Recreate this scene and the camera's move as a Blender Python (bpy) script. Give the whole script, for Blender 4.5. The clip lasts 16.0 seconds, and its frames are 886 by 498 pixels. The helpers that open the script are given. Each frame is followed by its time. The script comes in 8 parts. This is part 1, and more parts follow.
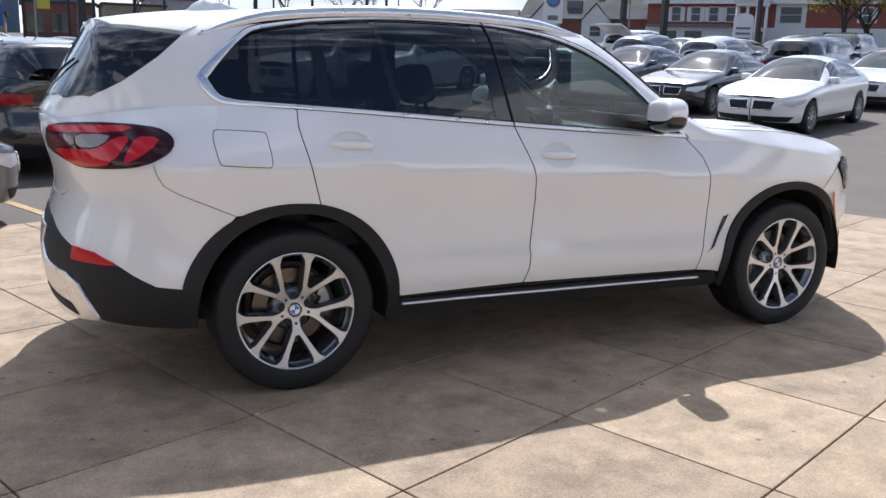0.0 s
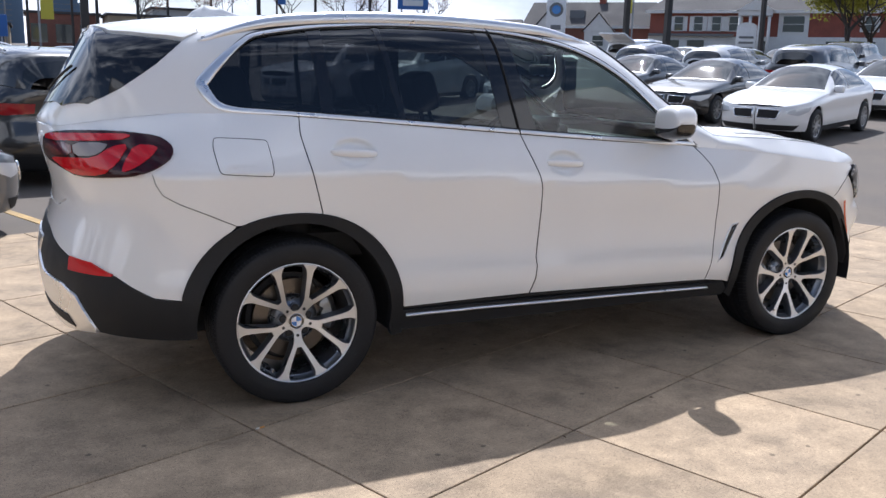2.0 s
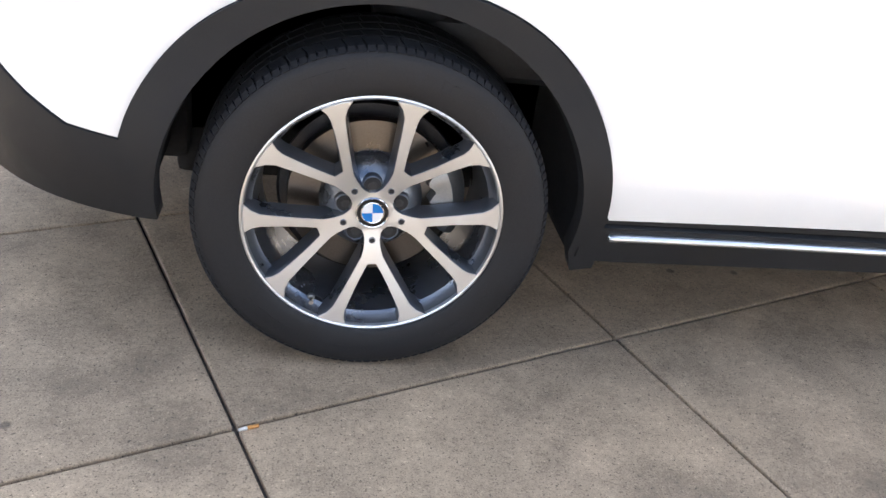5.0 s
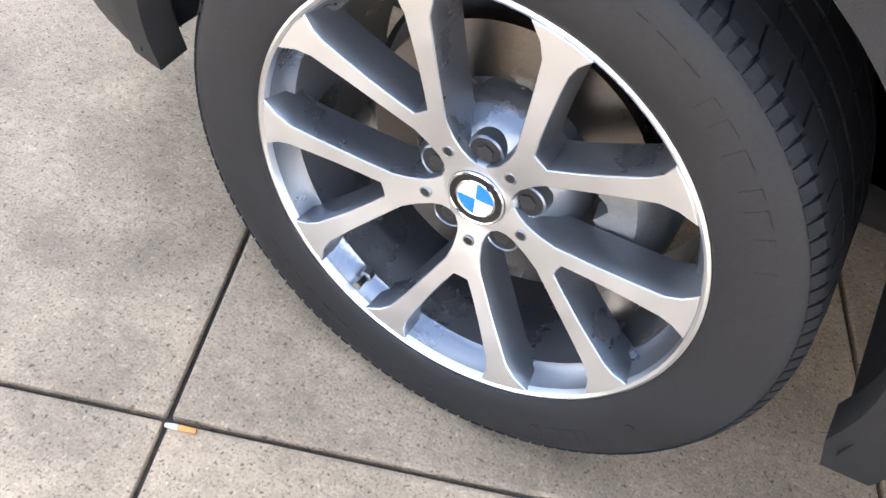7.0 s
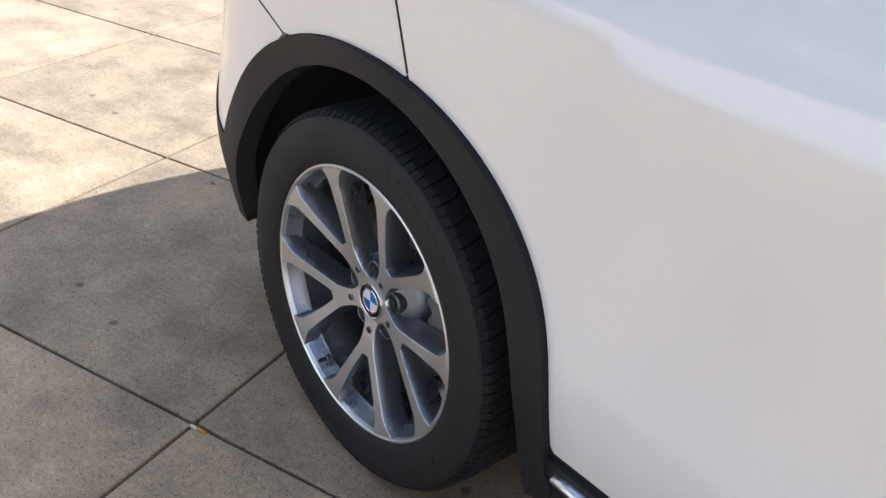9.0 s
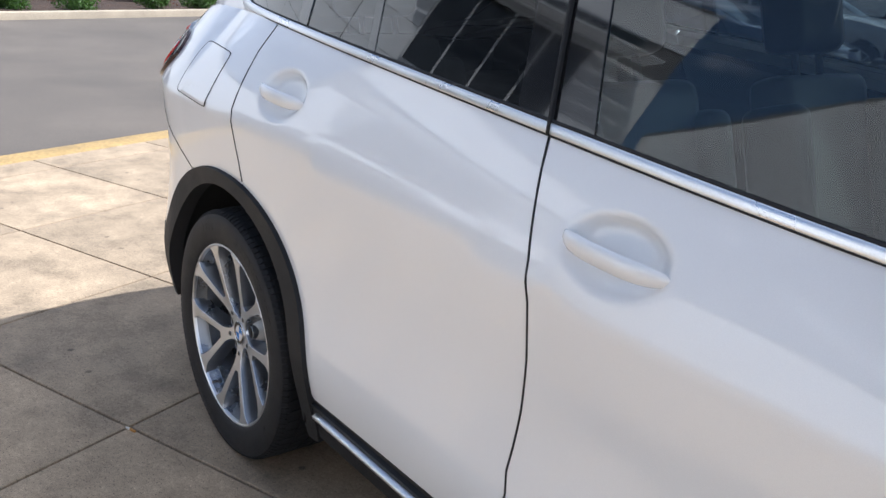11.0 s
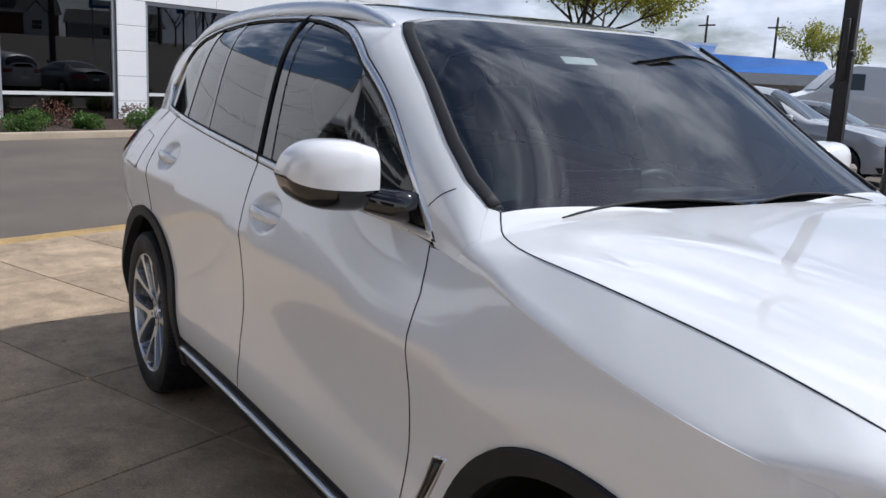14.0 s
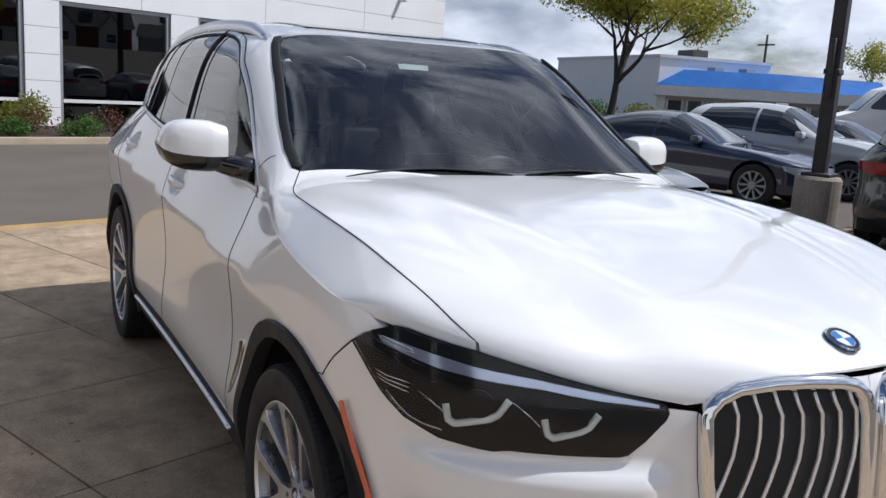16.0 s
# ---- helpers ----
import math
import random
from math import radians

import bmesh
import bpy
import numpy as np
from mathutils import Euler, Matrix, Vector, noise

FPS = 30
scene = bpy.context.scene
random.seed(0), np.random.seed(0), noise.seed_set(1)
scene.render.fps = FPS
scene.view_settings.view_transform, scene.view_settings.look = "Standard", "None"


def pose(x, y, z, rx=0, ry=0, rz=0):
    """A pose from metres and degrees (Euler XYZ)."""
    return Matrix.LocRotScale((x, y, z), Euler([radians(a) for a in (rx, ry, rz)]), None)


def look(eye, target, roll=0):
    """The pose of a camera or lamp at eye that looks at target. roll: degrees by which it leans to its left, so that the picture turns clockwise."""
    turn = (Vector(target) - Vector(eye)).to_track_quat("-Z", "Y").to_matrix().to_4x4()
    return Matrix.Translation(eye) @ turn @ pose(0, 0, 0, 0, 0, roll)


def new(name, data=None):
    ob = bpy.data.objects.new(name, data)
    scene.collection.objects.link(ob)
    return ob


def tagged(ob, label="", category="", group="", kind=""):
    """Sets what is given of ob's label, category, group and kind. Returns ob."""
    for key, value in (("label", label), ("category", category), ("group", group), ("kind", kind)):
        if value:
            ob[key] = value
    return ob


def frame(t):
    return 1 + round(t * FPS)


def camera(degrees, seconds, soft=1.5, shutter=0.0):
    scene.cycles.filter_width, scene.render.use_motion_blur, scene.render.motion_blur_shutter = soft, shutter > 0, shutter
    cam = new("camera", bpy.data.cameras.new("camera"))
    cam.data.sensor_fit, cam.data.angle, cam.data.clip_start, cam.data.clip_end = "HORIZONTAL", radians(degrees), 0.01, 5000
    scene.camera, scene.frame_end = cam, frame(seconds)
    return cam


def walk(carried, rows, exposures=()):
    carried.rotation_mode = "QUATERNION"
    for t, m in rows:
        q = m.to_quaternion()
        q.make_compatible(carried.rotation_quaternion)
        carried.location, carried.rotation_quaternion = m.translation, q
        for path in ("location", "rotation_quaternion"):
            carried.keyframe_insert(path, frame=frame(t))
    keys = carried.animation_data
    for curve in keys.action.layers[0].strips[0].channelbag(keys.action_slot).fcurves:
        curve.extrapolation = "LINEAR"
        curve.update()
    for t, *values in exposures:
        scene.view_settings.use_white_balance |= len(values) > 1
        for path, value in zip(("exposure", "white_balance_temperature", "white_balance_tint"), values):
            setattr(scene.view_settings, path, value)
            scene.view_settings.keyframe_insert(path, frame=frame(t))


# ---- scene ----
cam = camera(54.0, 16.0)

# stops, kelvin and tint by which the film's camera follows the light
EXPOSURES = [(0, 0.47, 5630, 13), (2, 0.47, 5640, 13), (3, 0.62, 5530, 12), (3.5, 0.86, 5540, 12), (4.2, 1.34, 5560, 11), (6.3, 2.8, 5560, 9), (7, 3.0, 5560, 9), (7.5, 2.42, 5570, 10), (8, 1.94, 5570, 10), (8.7, 1.08, 5580, 10), (10.8, 0.85, 5500, 10), (11.5, 0.68, 5480, 10), (12.5, 0.28, 5520, 11), (14.5, -0.16, 5770, 12), (15.5, -0.26, 5790, 12), (16, -0.1, 5790, 12)]

# path
PATH = [
    (0, (-1.043, -4.684, 1.489), (-0.201, -2.918, 1.073), 1.5),
    (0.5, (-1.071, -4.809, 1.471), (-0.232, -3.033, 1.094), 0.7),
    (1, (-1.082, -4.814, 1.468), (-0.242, -3.033, 1.118), 0.9),
    (1.5, (-1.069, -4.775, 1.481), (-0.232, -2.995, 1.12), 1.2),
    (2, (-1.015, -4.608, 1.475), (-0.178, -2.835, 1.08), 1.4),
    (2.5, (-0.876, -4.313, 1.466), (-0.05, -2.552, 1.001), 2.4),
    (3, (-0.724, -3.981, 1.421), (0.074, -2.233, 0.866), 3.3),
    (3.5, (-0.562, -3.619, 1.375), (0.197, -1.879, 0.745), 4.5),
    (4, (-0.385, -3.265, 1.316), (0.225, -1.508, 0.58), 5.8),
    (4.2, (-0.336, -3.135, 1.3), (0.204, -1.372, 0.524), 6.1),
    (6.3, (0.101, -1.761, 1.088), (0.036, -0.292, -0.267), 12.3),
    (6.5, (0.138, -1.683, 1.07), (-0.037, -0.273, -0.337), 12.2),
    (7, (0.233, -1.59, 1.054), (-0.259, -0.353, -0.439), 11.7),
    (7.5, (0.41, -1.553, 1.088), (-0.367, -0.426, -0.371), 10.2),
    (8, (0.594, -1.628, 1.164), (-0.366, -0.468, -0.152), 8.5),
    (8.5, (0.857, -1.729, 1.262), (-0.265, -0.554, 0.096), 7.0),
    (8.7, (0.954, -1.747, 1.287), (-0.237, -0.583, 0.179), 6.6),
    (10.8, (2.098, -1.944, 1.445), (0.623, -0.756, 0.802), 4.6),
    (11, (2.225, -1.935, 1.472), (0.731, -0.765, 0.839), 4.2),
    (11.5, (2.487, -1.923, 1.462), (0.949, -0.775, 0.896), 3.9),
    (12, (2.758, -1.93, 1.475), (1.197, -0.792, 0.958), 3.2),
    (12.5, (3.075, -1.985, 1.497), (1.512, -0.833, 1.015), 3.6),
    (13, (3.4, -1.951, 1.494), (1.799, -0.841, 1.043), 4.2),
    (13.5, (3.697, -1.953, 1.491), (2.067, -0.873, 1.074), 3.3),
    (14, (3.993, -1.938, 1.511), (2.343, -0.877, 1.122), 2.9),
    (14.5, (4.276, -1.827, 1.507), (2.596, -0.806, 1.144), 3.4),
    (15, (4.548, -1.78, 1.514), (2.847, -0.789, 1.164), 3.3),
    (15.5, (4.831, -1.75, 1.502), (3.119, -0.777, 1.151), 3.1),
    (16, (5.083, -1.685, 1.498), (3.357, -0.74, 1.138), 3.6),
]
walk(cam, [(t, look(eye, target, roll)) for t, eye, target, roll in PATH], EXPOSURES)

# ---- light ----
SUN = Vector((0.30, 0.68, 1.0)).normalized()          # towards the sun
world = bpy.data.worlds.new("sky")
scene.world = world
world.use_nodes = True
wn, wl = world.node_tree.nodes, world.node_tree.links
sky = wn.new("ShaderNodeTexSky")
sky.sky_type, sky.sun_disc = "NISHITA", False
sky.sun_elevation = math.asin(SUN.z)
sky.sun_rotation = math.atan2(SUN.x, SUN.y)
sky.air_density, sky.dust_density, sky.ozone_density = 1.0, 1.5, 1.0
# broken cloud over the blue
wco = wn.new("ShaderNodeTexCoord")
wmap = wn.new("ShaderNodeMapping")
wmap.inputs["Scale"].default_value = (1.0, 1.0, 2.6)
wl.new(wco.outputs["Generated"], wmap.inputs["Vector"])
cloud = wn.new("ShaderNodeTexNoise")
cloud.inputs["Scale"].default_value, cloud.inputs["Detail"].default_value, cloud.inputs["Roughness"].default_value = 3.2, 9.0, 0.62
cloud.inputs["Distortion"].default_value = 0.4
wl.new(wmap.outputs[0], cloud.inputs["Vector"])
cover = wn.new("ShaderNodeValToRGB")
cover.color_ramp.elements[0].position, cover.color_ramp.elements[1].position = 0.42, 0.57
wsep, wclear, wsum = wn.new("ShaderNodeSeparateXYZ"), wn.new("ShaderNodeMapRange"), wn.new("ShaderNodeMath")
wl.new(wco.outputs["Generated"], wsep.inputs[0])
wl.new(wsep.outputs["Y"], wclear.inputs["Value"])
for slot, value in (("From Min", -0.55), ("From Max", 0.1), ("To Min", -0.13), ("To Max", 0.01)):
    wclear.inputs[slot].default_value = value
wl.new(cloud.outputs["Fac"], wsum.inputs[0]), wl.new(wclear.outputs[0], wsum.inputs[1])
wl.new(wsum.outputs[0], cover.inputs[0])
tone = wn.new("ShaderNodeTexNoise")
tone.inputs["Scale"].default_value, tone.inputs["Detail"].default_value = 5.0, 6.0
wl.new(wmap.outputs[0], tone.inputs["Vector"])
tones = wn.new("ShaderNodeValToRGB")
tones.color_ramp.elements[0].position, tones.color_ramp.elements[1].position = 0.35, 0.7
tones.color_ramp.elements[0].color, tones.color_ramp.elements[1].color = (5.2, 5.6, 6.5, 1), (16.5, 16.5, 16.6, 1)
wl.new(tone.outputs["Fac"], tones.inputs[0])
blend = wn.new("ShaderNodeMix")
blend.data_type = "RGBA"
wl.new(cover.outputs[0], blend.inputs["Factor"])
wl.new(sky.outputs[0], blend.inputs[6])
wl.new(tones.outputs[0], blend.inputs[7])
wbg = wn["Background"]
wl.new(blend.outputs[2], wbg.inputs["Color"])
wbg.inputs["Strength"].default_value = 0.078
sun = new("sun", bpy.data.lights.new("sun", "SUN"))
sun.data.energy, sun.data.angle, sun.data.color = 4.3, radians(0.6), (1.0, 0.94, 0.85)
sun.matrix_world = look(SUN * 50, (0, 0, 0))

# ---- materials ----
def material(name, color, rough=0.5, metal=0.0, coat=0.0, spec=0.5):
    m = bpy.data.materials.new(name)
    m.use_nodes = True
    b = m.node_tree.nodes["Principled BSDF"]
    b.inputs["Base Color"].default_value = (*color, 1)
    b.inputs["Roughness"].default_value, b.inputs["Metallic"].default_value = rough, metal
    b.inputs["Coat Weight"].default_value, b.inputs["Specular IOR Level"].default_value = coat, spec
    if coat:
        b.inputs["Coat Roughness"].default_value = 0.02
    return m


def link(m, a, b):
    m.node_tree.links.new(a, b)


def node(m, kind, **values):
    n = m.node_tree.nodes.new(kind)
    for key, value in values.items():
        n.inputs[key.replace("_", " ")].default_value = value
    return n


def coords(m, scale=1.0):
    """Object coordinates in metres."""
    c, s = node(m, "ShaderNodeTexCoord"), node(m, "ShaderNodeMapping")
    s.inputs["Scale"].default_value = scale if isinstance(scale, tuple) else (scale,) * 3
    link(m, c.outputs["Object"], s.inputs["Vector"])
    return s.outputs[0]


def ramp(m, fac, *stops):
    r = node(m, "ShaderNodeValToRGB")
    e = r.color_ramp.elements
    while len(e) < len(stops):
        e.new(0.5)
    for k, (pos, col) in zip(e, stops):
        k.position, k.color = pos, (*((col,) * 3 if not isinstance(col, tuple) else col), 1)
    link(m, fac, r.inputs[0])
    return r.outputs[0]


def mixed(m, a, b, fac, mode="MIX"):
    x = node(m, "ShaderNodeMix")
    x.data_type, x.blend_type = "RGBA", mode
    for value, slot in ((fac, "Factor"), (a, 6), (b, 7)):
        if isinstance(value, (int, float)):
            x.inputs[slot].default_value = value if slot == "Factor" else (value,) * 3 + (1,)
        elif isinstance(value, tuple):
            x.inputs[slot].default_value = (*value, 1)
        else:
            link(m, value, x.inputs[slot])
    return x.outputs[2]


def principled(m):
    return m.node_tree.nodes["Principled BSDF"]


def speckled(name, color, rough, amount=0.25, fine=60.0, coarse=4.0, bump=0.0, metal=0.0, spec=0.5, depth=0.002, coat=0.0):
    """A surface with grain and larger stains."""
    m = material(name, color, rough, metal, coat, spec)
    v = coords(m)
    a, b = node(m, "ShaderNodeTexNoise", Scale=fine, Detail=4.0, Roughness=0.6), node(m, "ShaderNodeTexNoise", Scale=coarse, Detail=5.0, Roughness=0.6)
    link(m, v, a.inputs["Vector"]), link(m, v, b.inputs["Vector"])
    f = mixed(m, ramp(m, a.outputs["Fac"], (0.3, 1 - amount), (0.7, 1 + amount * 0.6)), ramp(m, b.outputs["Fac"], (0.3, 1 - amount), (0.7, 1 + amount * 0.5)), 1.0, "MULTIPLY")
    link(m, mixed(m, color, f, 1.0, "MULTIPLY"), principled(m).inputs["Base Color"])
    link(m, ramp(m, b.outputs["Fac"], (0.3, max(rough - 0.1, 0.02)), (0.7, min(rough + 0.1, 1))), principled(m).inputs["Roughness"])
    if bump:
        k = node(m, "ShaderNodeBump", Strength=bump, Distance=depth)
        link(m, a.outputs["Fac"], k.inputs["Height"]), link(m, k.outputs[0], principled(m).inputs["Normal"])
    return m


def glazing(name, tint, ior=1.5):
    """Thin glass: it tints what is behind it and mirrors what is before it."""
    m = bpy.data.materials.new(name)
    m.use_nodes = True
    t = m.node_tree
    t.nodes.remove(t.nodes["Principled BSDF"])
    clear, gloss, f, x = node(m, "ShaderNodeBsdfTransparent"), node(m, "ShaderNodeBsdfGlossy"), node(m, "ShaderNodeFresnel", IOR=ior), node(m, "ShaderNodeMixShader")
    clear.inputs["Color"].default_value = (*tint, 1)
    gloss.inputs["Roughness"].default_value = 0.0
    # both faces of the sheet mirror: 2R / (1 + R)
    twice, more, both_faces = node(m, "ShaderNodeMath"), node(m, "ShaderNodeMath"), node(m, "ShaderNodeMath")
    twice.operation, more.operation, both_faces.operation = "MULTIPLY", "ADD", "DIVIDE"
    twice.inputs[1].default_value, more.inputs[1].default_value = 2.0, 1.0
    link(m, f.outputs[0], twice.inputs[0]), link(m, f.outputs[0], more.inputs[0])
    link(m, twice.outputs[0], both_faces.inputs[0]), link(m, more.outputs[0], both_faces.inputs[1])
    link(m, both_faces.outputs[0], x.inputs[0]), link(m, clear.outputs[0], x.inputs[1]), link(m, gloss.outputs[0], x.inputs[2])
    link(m, x.outputs[0], t.nodes["Material Output"].inputs["Surface"])
    return m


def car_paint(name, color, flake=0.0):
    m = material(name, color, 0.35, 0, 1.0)
    b = principled(m)
    b.inputs["Coat IOR"].default_value = 1.7
    v = coords(m)
    a, d = node(m, "ShaderNodeTexNoise", Scale=900.0, Detail=1.0), node(m, "ShaderNodeTexNoise", Scale=1.7, Detail=4.0)
    link(m, v, a.inputs["Vector"]), link(m, v, d.inputs["Vector"])
    f = mixed(m, ramp(m, a.outputs["Fac"], (0.3, 1 - flake), (0.7, 1.0)), ramp(m, d.outputs["Fac"], (0.3, 0.965), (0.7, 1.0)), 1.0, "MULTIPLY")
    link(m, mixed(m, color, f, 1.0, "MULTIPLY"), b.inputs["Base Color"])
    link(m, ramp(m, d.outputs["Fac"], (0.35, 0.015), (0.75, 0.05)), b.inputs["Coat Roughness"])
    return m


WHITE = car_paint("white_paint", (0.81, 0.808, 0.798), 0.05)
GAP = material("shut_line_dark", (0.008, 0.008, 0.009), 0.7)
CLAD = speckled("black_grained_plastic", (0.011, 0.0115, 0.013), 0.6, 0.15, 500, 5, 0.25, spec=0.35)
PIANO = material("gloss_black_trim", (0.006, 0.006, 0.007), 0.06, 0, 0.6)
SATIN = speckled("satin_aluminium", (0.80, 0.81, 0.83), 0.33, 0.06, 300, 6, metal=1.0)
CHROME = material("chrome", (0.75, 0.76, 0.78), 0.07, 1.0)
GLASS_FRONT = glazing("green_tinted_glass", (0.70, 0.82, 0.77))
GLASS_SCREEN = glazing("windscreen_glass", (0.68, 0.75, 0.75), 1.60)
GLASS_DARK = glazing("privacy_glass", (0.20, 0.21, 0.22), 1.48)
GLASS_CLEAR = glazing("lamp_cover", (0.95, 0.96, 0.97), 1.28)
RUBBER = speckled("tyre_rubber", (0.014, 0.014, 0.0155), 0.62, 0.25, 260, 7, 0.2, spec=0.35)
TREAD = speckled("tread_rubber", (0.013, 0.013, 0.0145), 0.8, 0.25, 200, 9, 0.2, spec=0.3)
MACHINED = speckled("machined_alloy", (0.70, 0.715, 0.74), 0.36, 0.03, 700, 8, 0.04, metal=1.0, depth=0.0003)
GREYALLOY = speckled("grey_painted_alloy", (0.25, 0.26, 0.28), 0.30, 0.06, 300, 8, metal=0.85)
DARKMETAL = speckled("dark_cast_metal", (0.045, 0.045, 0.048), 0.5, 0.2, 120, 10, metal=0.6)
DISC = speckled("brake_disc_steel", (0.15, 0.135, 0.12), 0.34, 0.12, 200, 12, metal=1.0)
HUBMETAL = speckled("hub_casting", (0.26, 0.27, 0.285), 0.36, 0.1, 150, 10, metal=0.9)
RED_LENS = material("red_lens", (0.50, 0.005, 0.010), 0.10, 0, 0.35)
TAIL_DARK = material("dark_tail_lens", (0.030, 0.003, 0.005), 0.10, 0, 0.25, 0.35)
RED_DEEP = material("dark_red_lens", (0.10, 0.004, 0.008), 0.08, 0, 1.0)
SMOKE_LENS = material("smoked_lens", (0.24, 0.22, 0.22), 0.12, 0, 0.5)
BLACK_LENS = material("black_lamp_surround", (0.006, 0.006, 0.007), 0.55, 0, 0.0, 0.15)
ORANGE = material("amber_reflector", (0.62, 0.10, 0.025), 0.25, 0, 0.6)
WHITE_LAMP = material("white_light_guide", (0.88, 0.90, 0.84), 0.25, 0, 0.5)
BLUE_LAMP = material("blue_tinted_reflector", (0.55, 0.62, 0.78), 0.15, 0.7)
BLUE_ENAMEL = material("blue_enamel", (0.02, 0.17, 0.52), 0.12, 0, 1.0)
WHITE_ENAMEL = material("white_enamel", (0.8, 0.8, 0.8), 0.12, 0, 1.0)
LEATHER = speckled("oyster_leather", (0.42, 0.41, 0.385), 0.5, 0.08, 120, 6, 0.2)
LEATHER_DARK = speckled("black_leather", (0.03, 0.03, 0.032), 0.5, 0.15, 120, 6, 0.2)
DASH = speckled("dashboard_plastic", (0.035, 0.036, 0.038), 0.6, 0.15, 200, 6, 0.2)
LINER = speckled("headliner_cloth", (0.45, 0.44, 0.42), 0.9, 0.06, 200, 6, 0.2)
WELL = speckled("wheel_well_liner", (0.012, 0.012, 0.013), 0.9, 0.3, 90, 6, 0.3)
PAPER = material("white_sticker", (0.75, 0.78, 0.76), 0.6)

# ---- builders ----
def mesh_of(verts, faces, mats, index=None, normals=None, smooth=True):
    me = bpy.data.meshes.new("mesh")
    me.from_pydata([tuple(map(float, v)) for v in verts], [], [tuple(map(int, f)) for f in faces])
    for m in mats:
        me.materials.append(m)
    if index is not None:
        me.polygons.foreach_set("material_index", list(index))
    me.polygons.foreach_set("use_smooth", [smooth] * len(me.polygons))
    me.update()
    if normals is not None:
        me.normals_split_custom_set_from_vertices([tuple(map(float, n)) for n in normals])
    return me


def thing(name, label, category, group="", kind="", at=None):
    ob = tagged(new(name), label, category, group, kind)
    if at is not None:
        ob.matrix_world = at
    return ob


def child(name, me, parent, label=""):
    ob = new(name, me)
    ob.parent = parent
    return tagged(ob, label)


def part(name, bm, mat, parent, label="", smooth=True):
    me = bpy.data.meshes.new(name)
    bm.to_mesh(me)
    bm.free()
    for m in (mat if isinstance(mat, (list, tuple)) else (mat,)):
        me.materials.append(m)
    if smooth:
        me.polygons.foreach_set("use_smooth", [True] * len(me.polygons))
        me.set_sharp_from_angle(angle=radians(38))
    return child(name, me, parent, label) if parent else tagged(new(name, me), label)


def box(bm, lo, hi, bevel=0.0, seg=2, m=None, mat=0):
    c = bmesh.ops.create_cube(bm, size=1)["verts"]
    lo, hi = Vector(lo), Vector(hi)
    for v in c:
        v.co = Vector((lo[i] + (v.co[i] + 0.5) * (hi[i] - lo[i]) for i in range(3)))
    faces = {f for v in c for f in v.link_faces}
    if bevel:
        r = bmesh.ops.bevel(bm, geom=[e for e in {e for v in c for e in v.link_edges}], offset=bevel, segments=seg, affect="EDGES", profile=0.6)
        faces = {f for f in r["faces"]} | {f for f in faces if f.is_valid}
        c = list({v for f in faces for v in f.verts})
    for f in faces:
        f.material_index = mat
    if m is not None:
        bmesh.ops.transform(bm, matrix=m, verts=c)
    return c


def lathe(profile, n=64, axis="y", arc=1.0):
    """Verts and faces of a profile of (radius, along) turned round an axis."""
    v, f = [], []
    for i in range(n):
        a = 2 * math.pi * i / n * arc
        for r, h in profile:
            p = (r * math.cos(a), h, r * math.sin(a)) if axis == "y" else (r * math.cos(a), r * math.sin(a), h)
            v.append(p)
    k = len(profile)
    for i in range(n if arc == 1.0 else n - 1):
        for j in range(k - 1):
            a, b = i * k + j, ((i + 1) % n) * k + j
            f.append((a, a + 1, b + 1, b) if axis == "y" else (a, b, b + 1, a + 1))
    return v, f


def surface_normal(surf, u, v, e=1e-3):
    a = surf(u + e, v) - surf(u - e, v)
    b = surf(u, v + e) - surf(u, v - e)
    n = np.cross(a, b)
    return n / np.maximum(np.linalg.norm(n, axis=-1, keepdims=True), 1e-9)


def outline(points, step=0.03):
    """Closed outline, filled up with points at most a step apart."""
    out = []
    for a, b in zip(points, points[1:] + points[:1]):
        d = math.hypot(b[0] - a[0], b[1] - a[1])
        n = max(1, int(math.ceil(d / step)))
        out += [(a[0] + (b[0] - a[0]) * i / n, a[1] + (b[1] - a[1]) * i / n) for i in range(n)]
    return out


def rounded(points, times=2):
    """An outline with its corners cut twice, which rounds them."""
    for _ in range(times):
        out = []
        for a, b in zip(points, points[1:] + points[:1]):
            out += [(a[0] * 0.78 + b[0] * 0.22, a[1] * 0.78 + b[1] * 0.22), (a[0] * 0.22 + b[0] * 0.78, a[1] * 0.22 + b[1] * 0.78)]
        points = out
    return points


def inside(p, poly):
    px, py = p
    x, y = poly[:, 0], poly[:, 1]
    x2, y2 = np.roll(x, -1), np.roll(y, -1)
    cross = ((y > py) != (y2 > py)) & (px < (x2 - x) * (py - y) / np.where(y2 == y, 1e-12, y2 - y) + x)
    return cross.sum() % 2 == 1


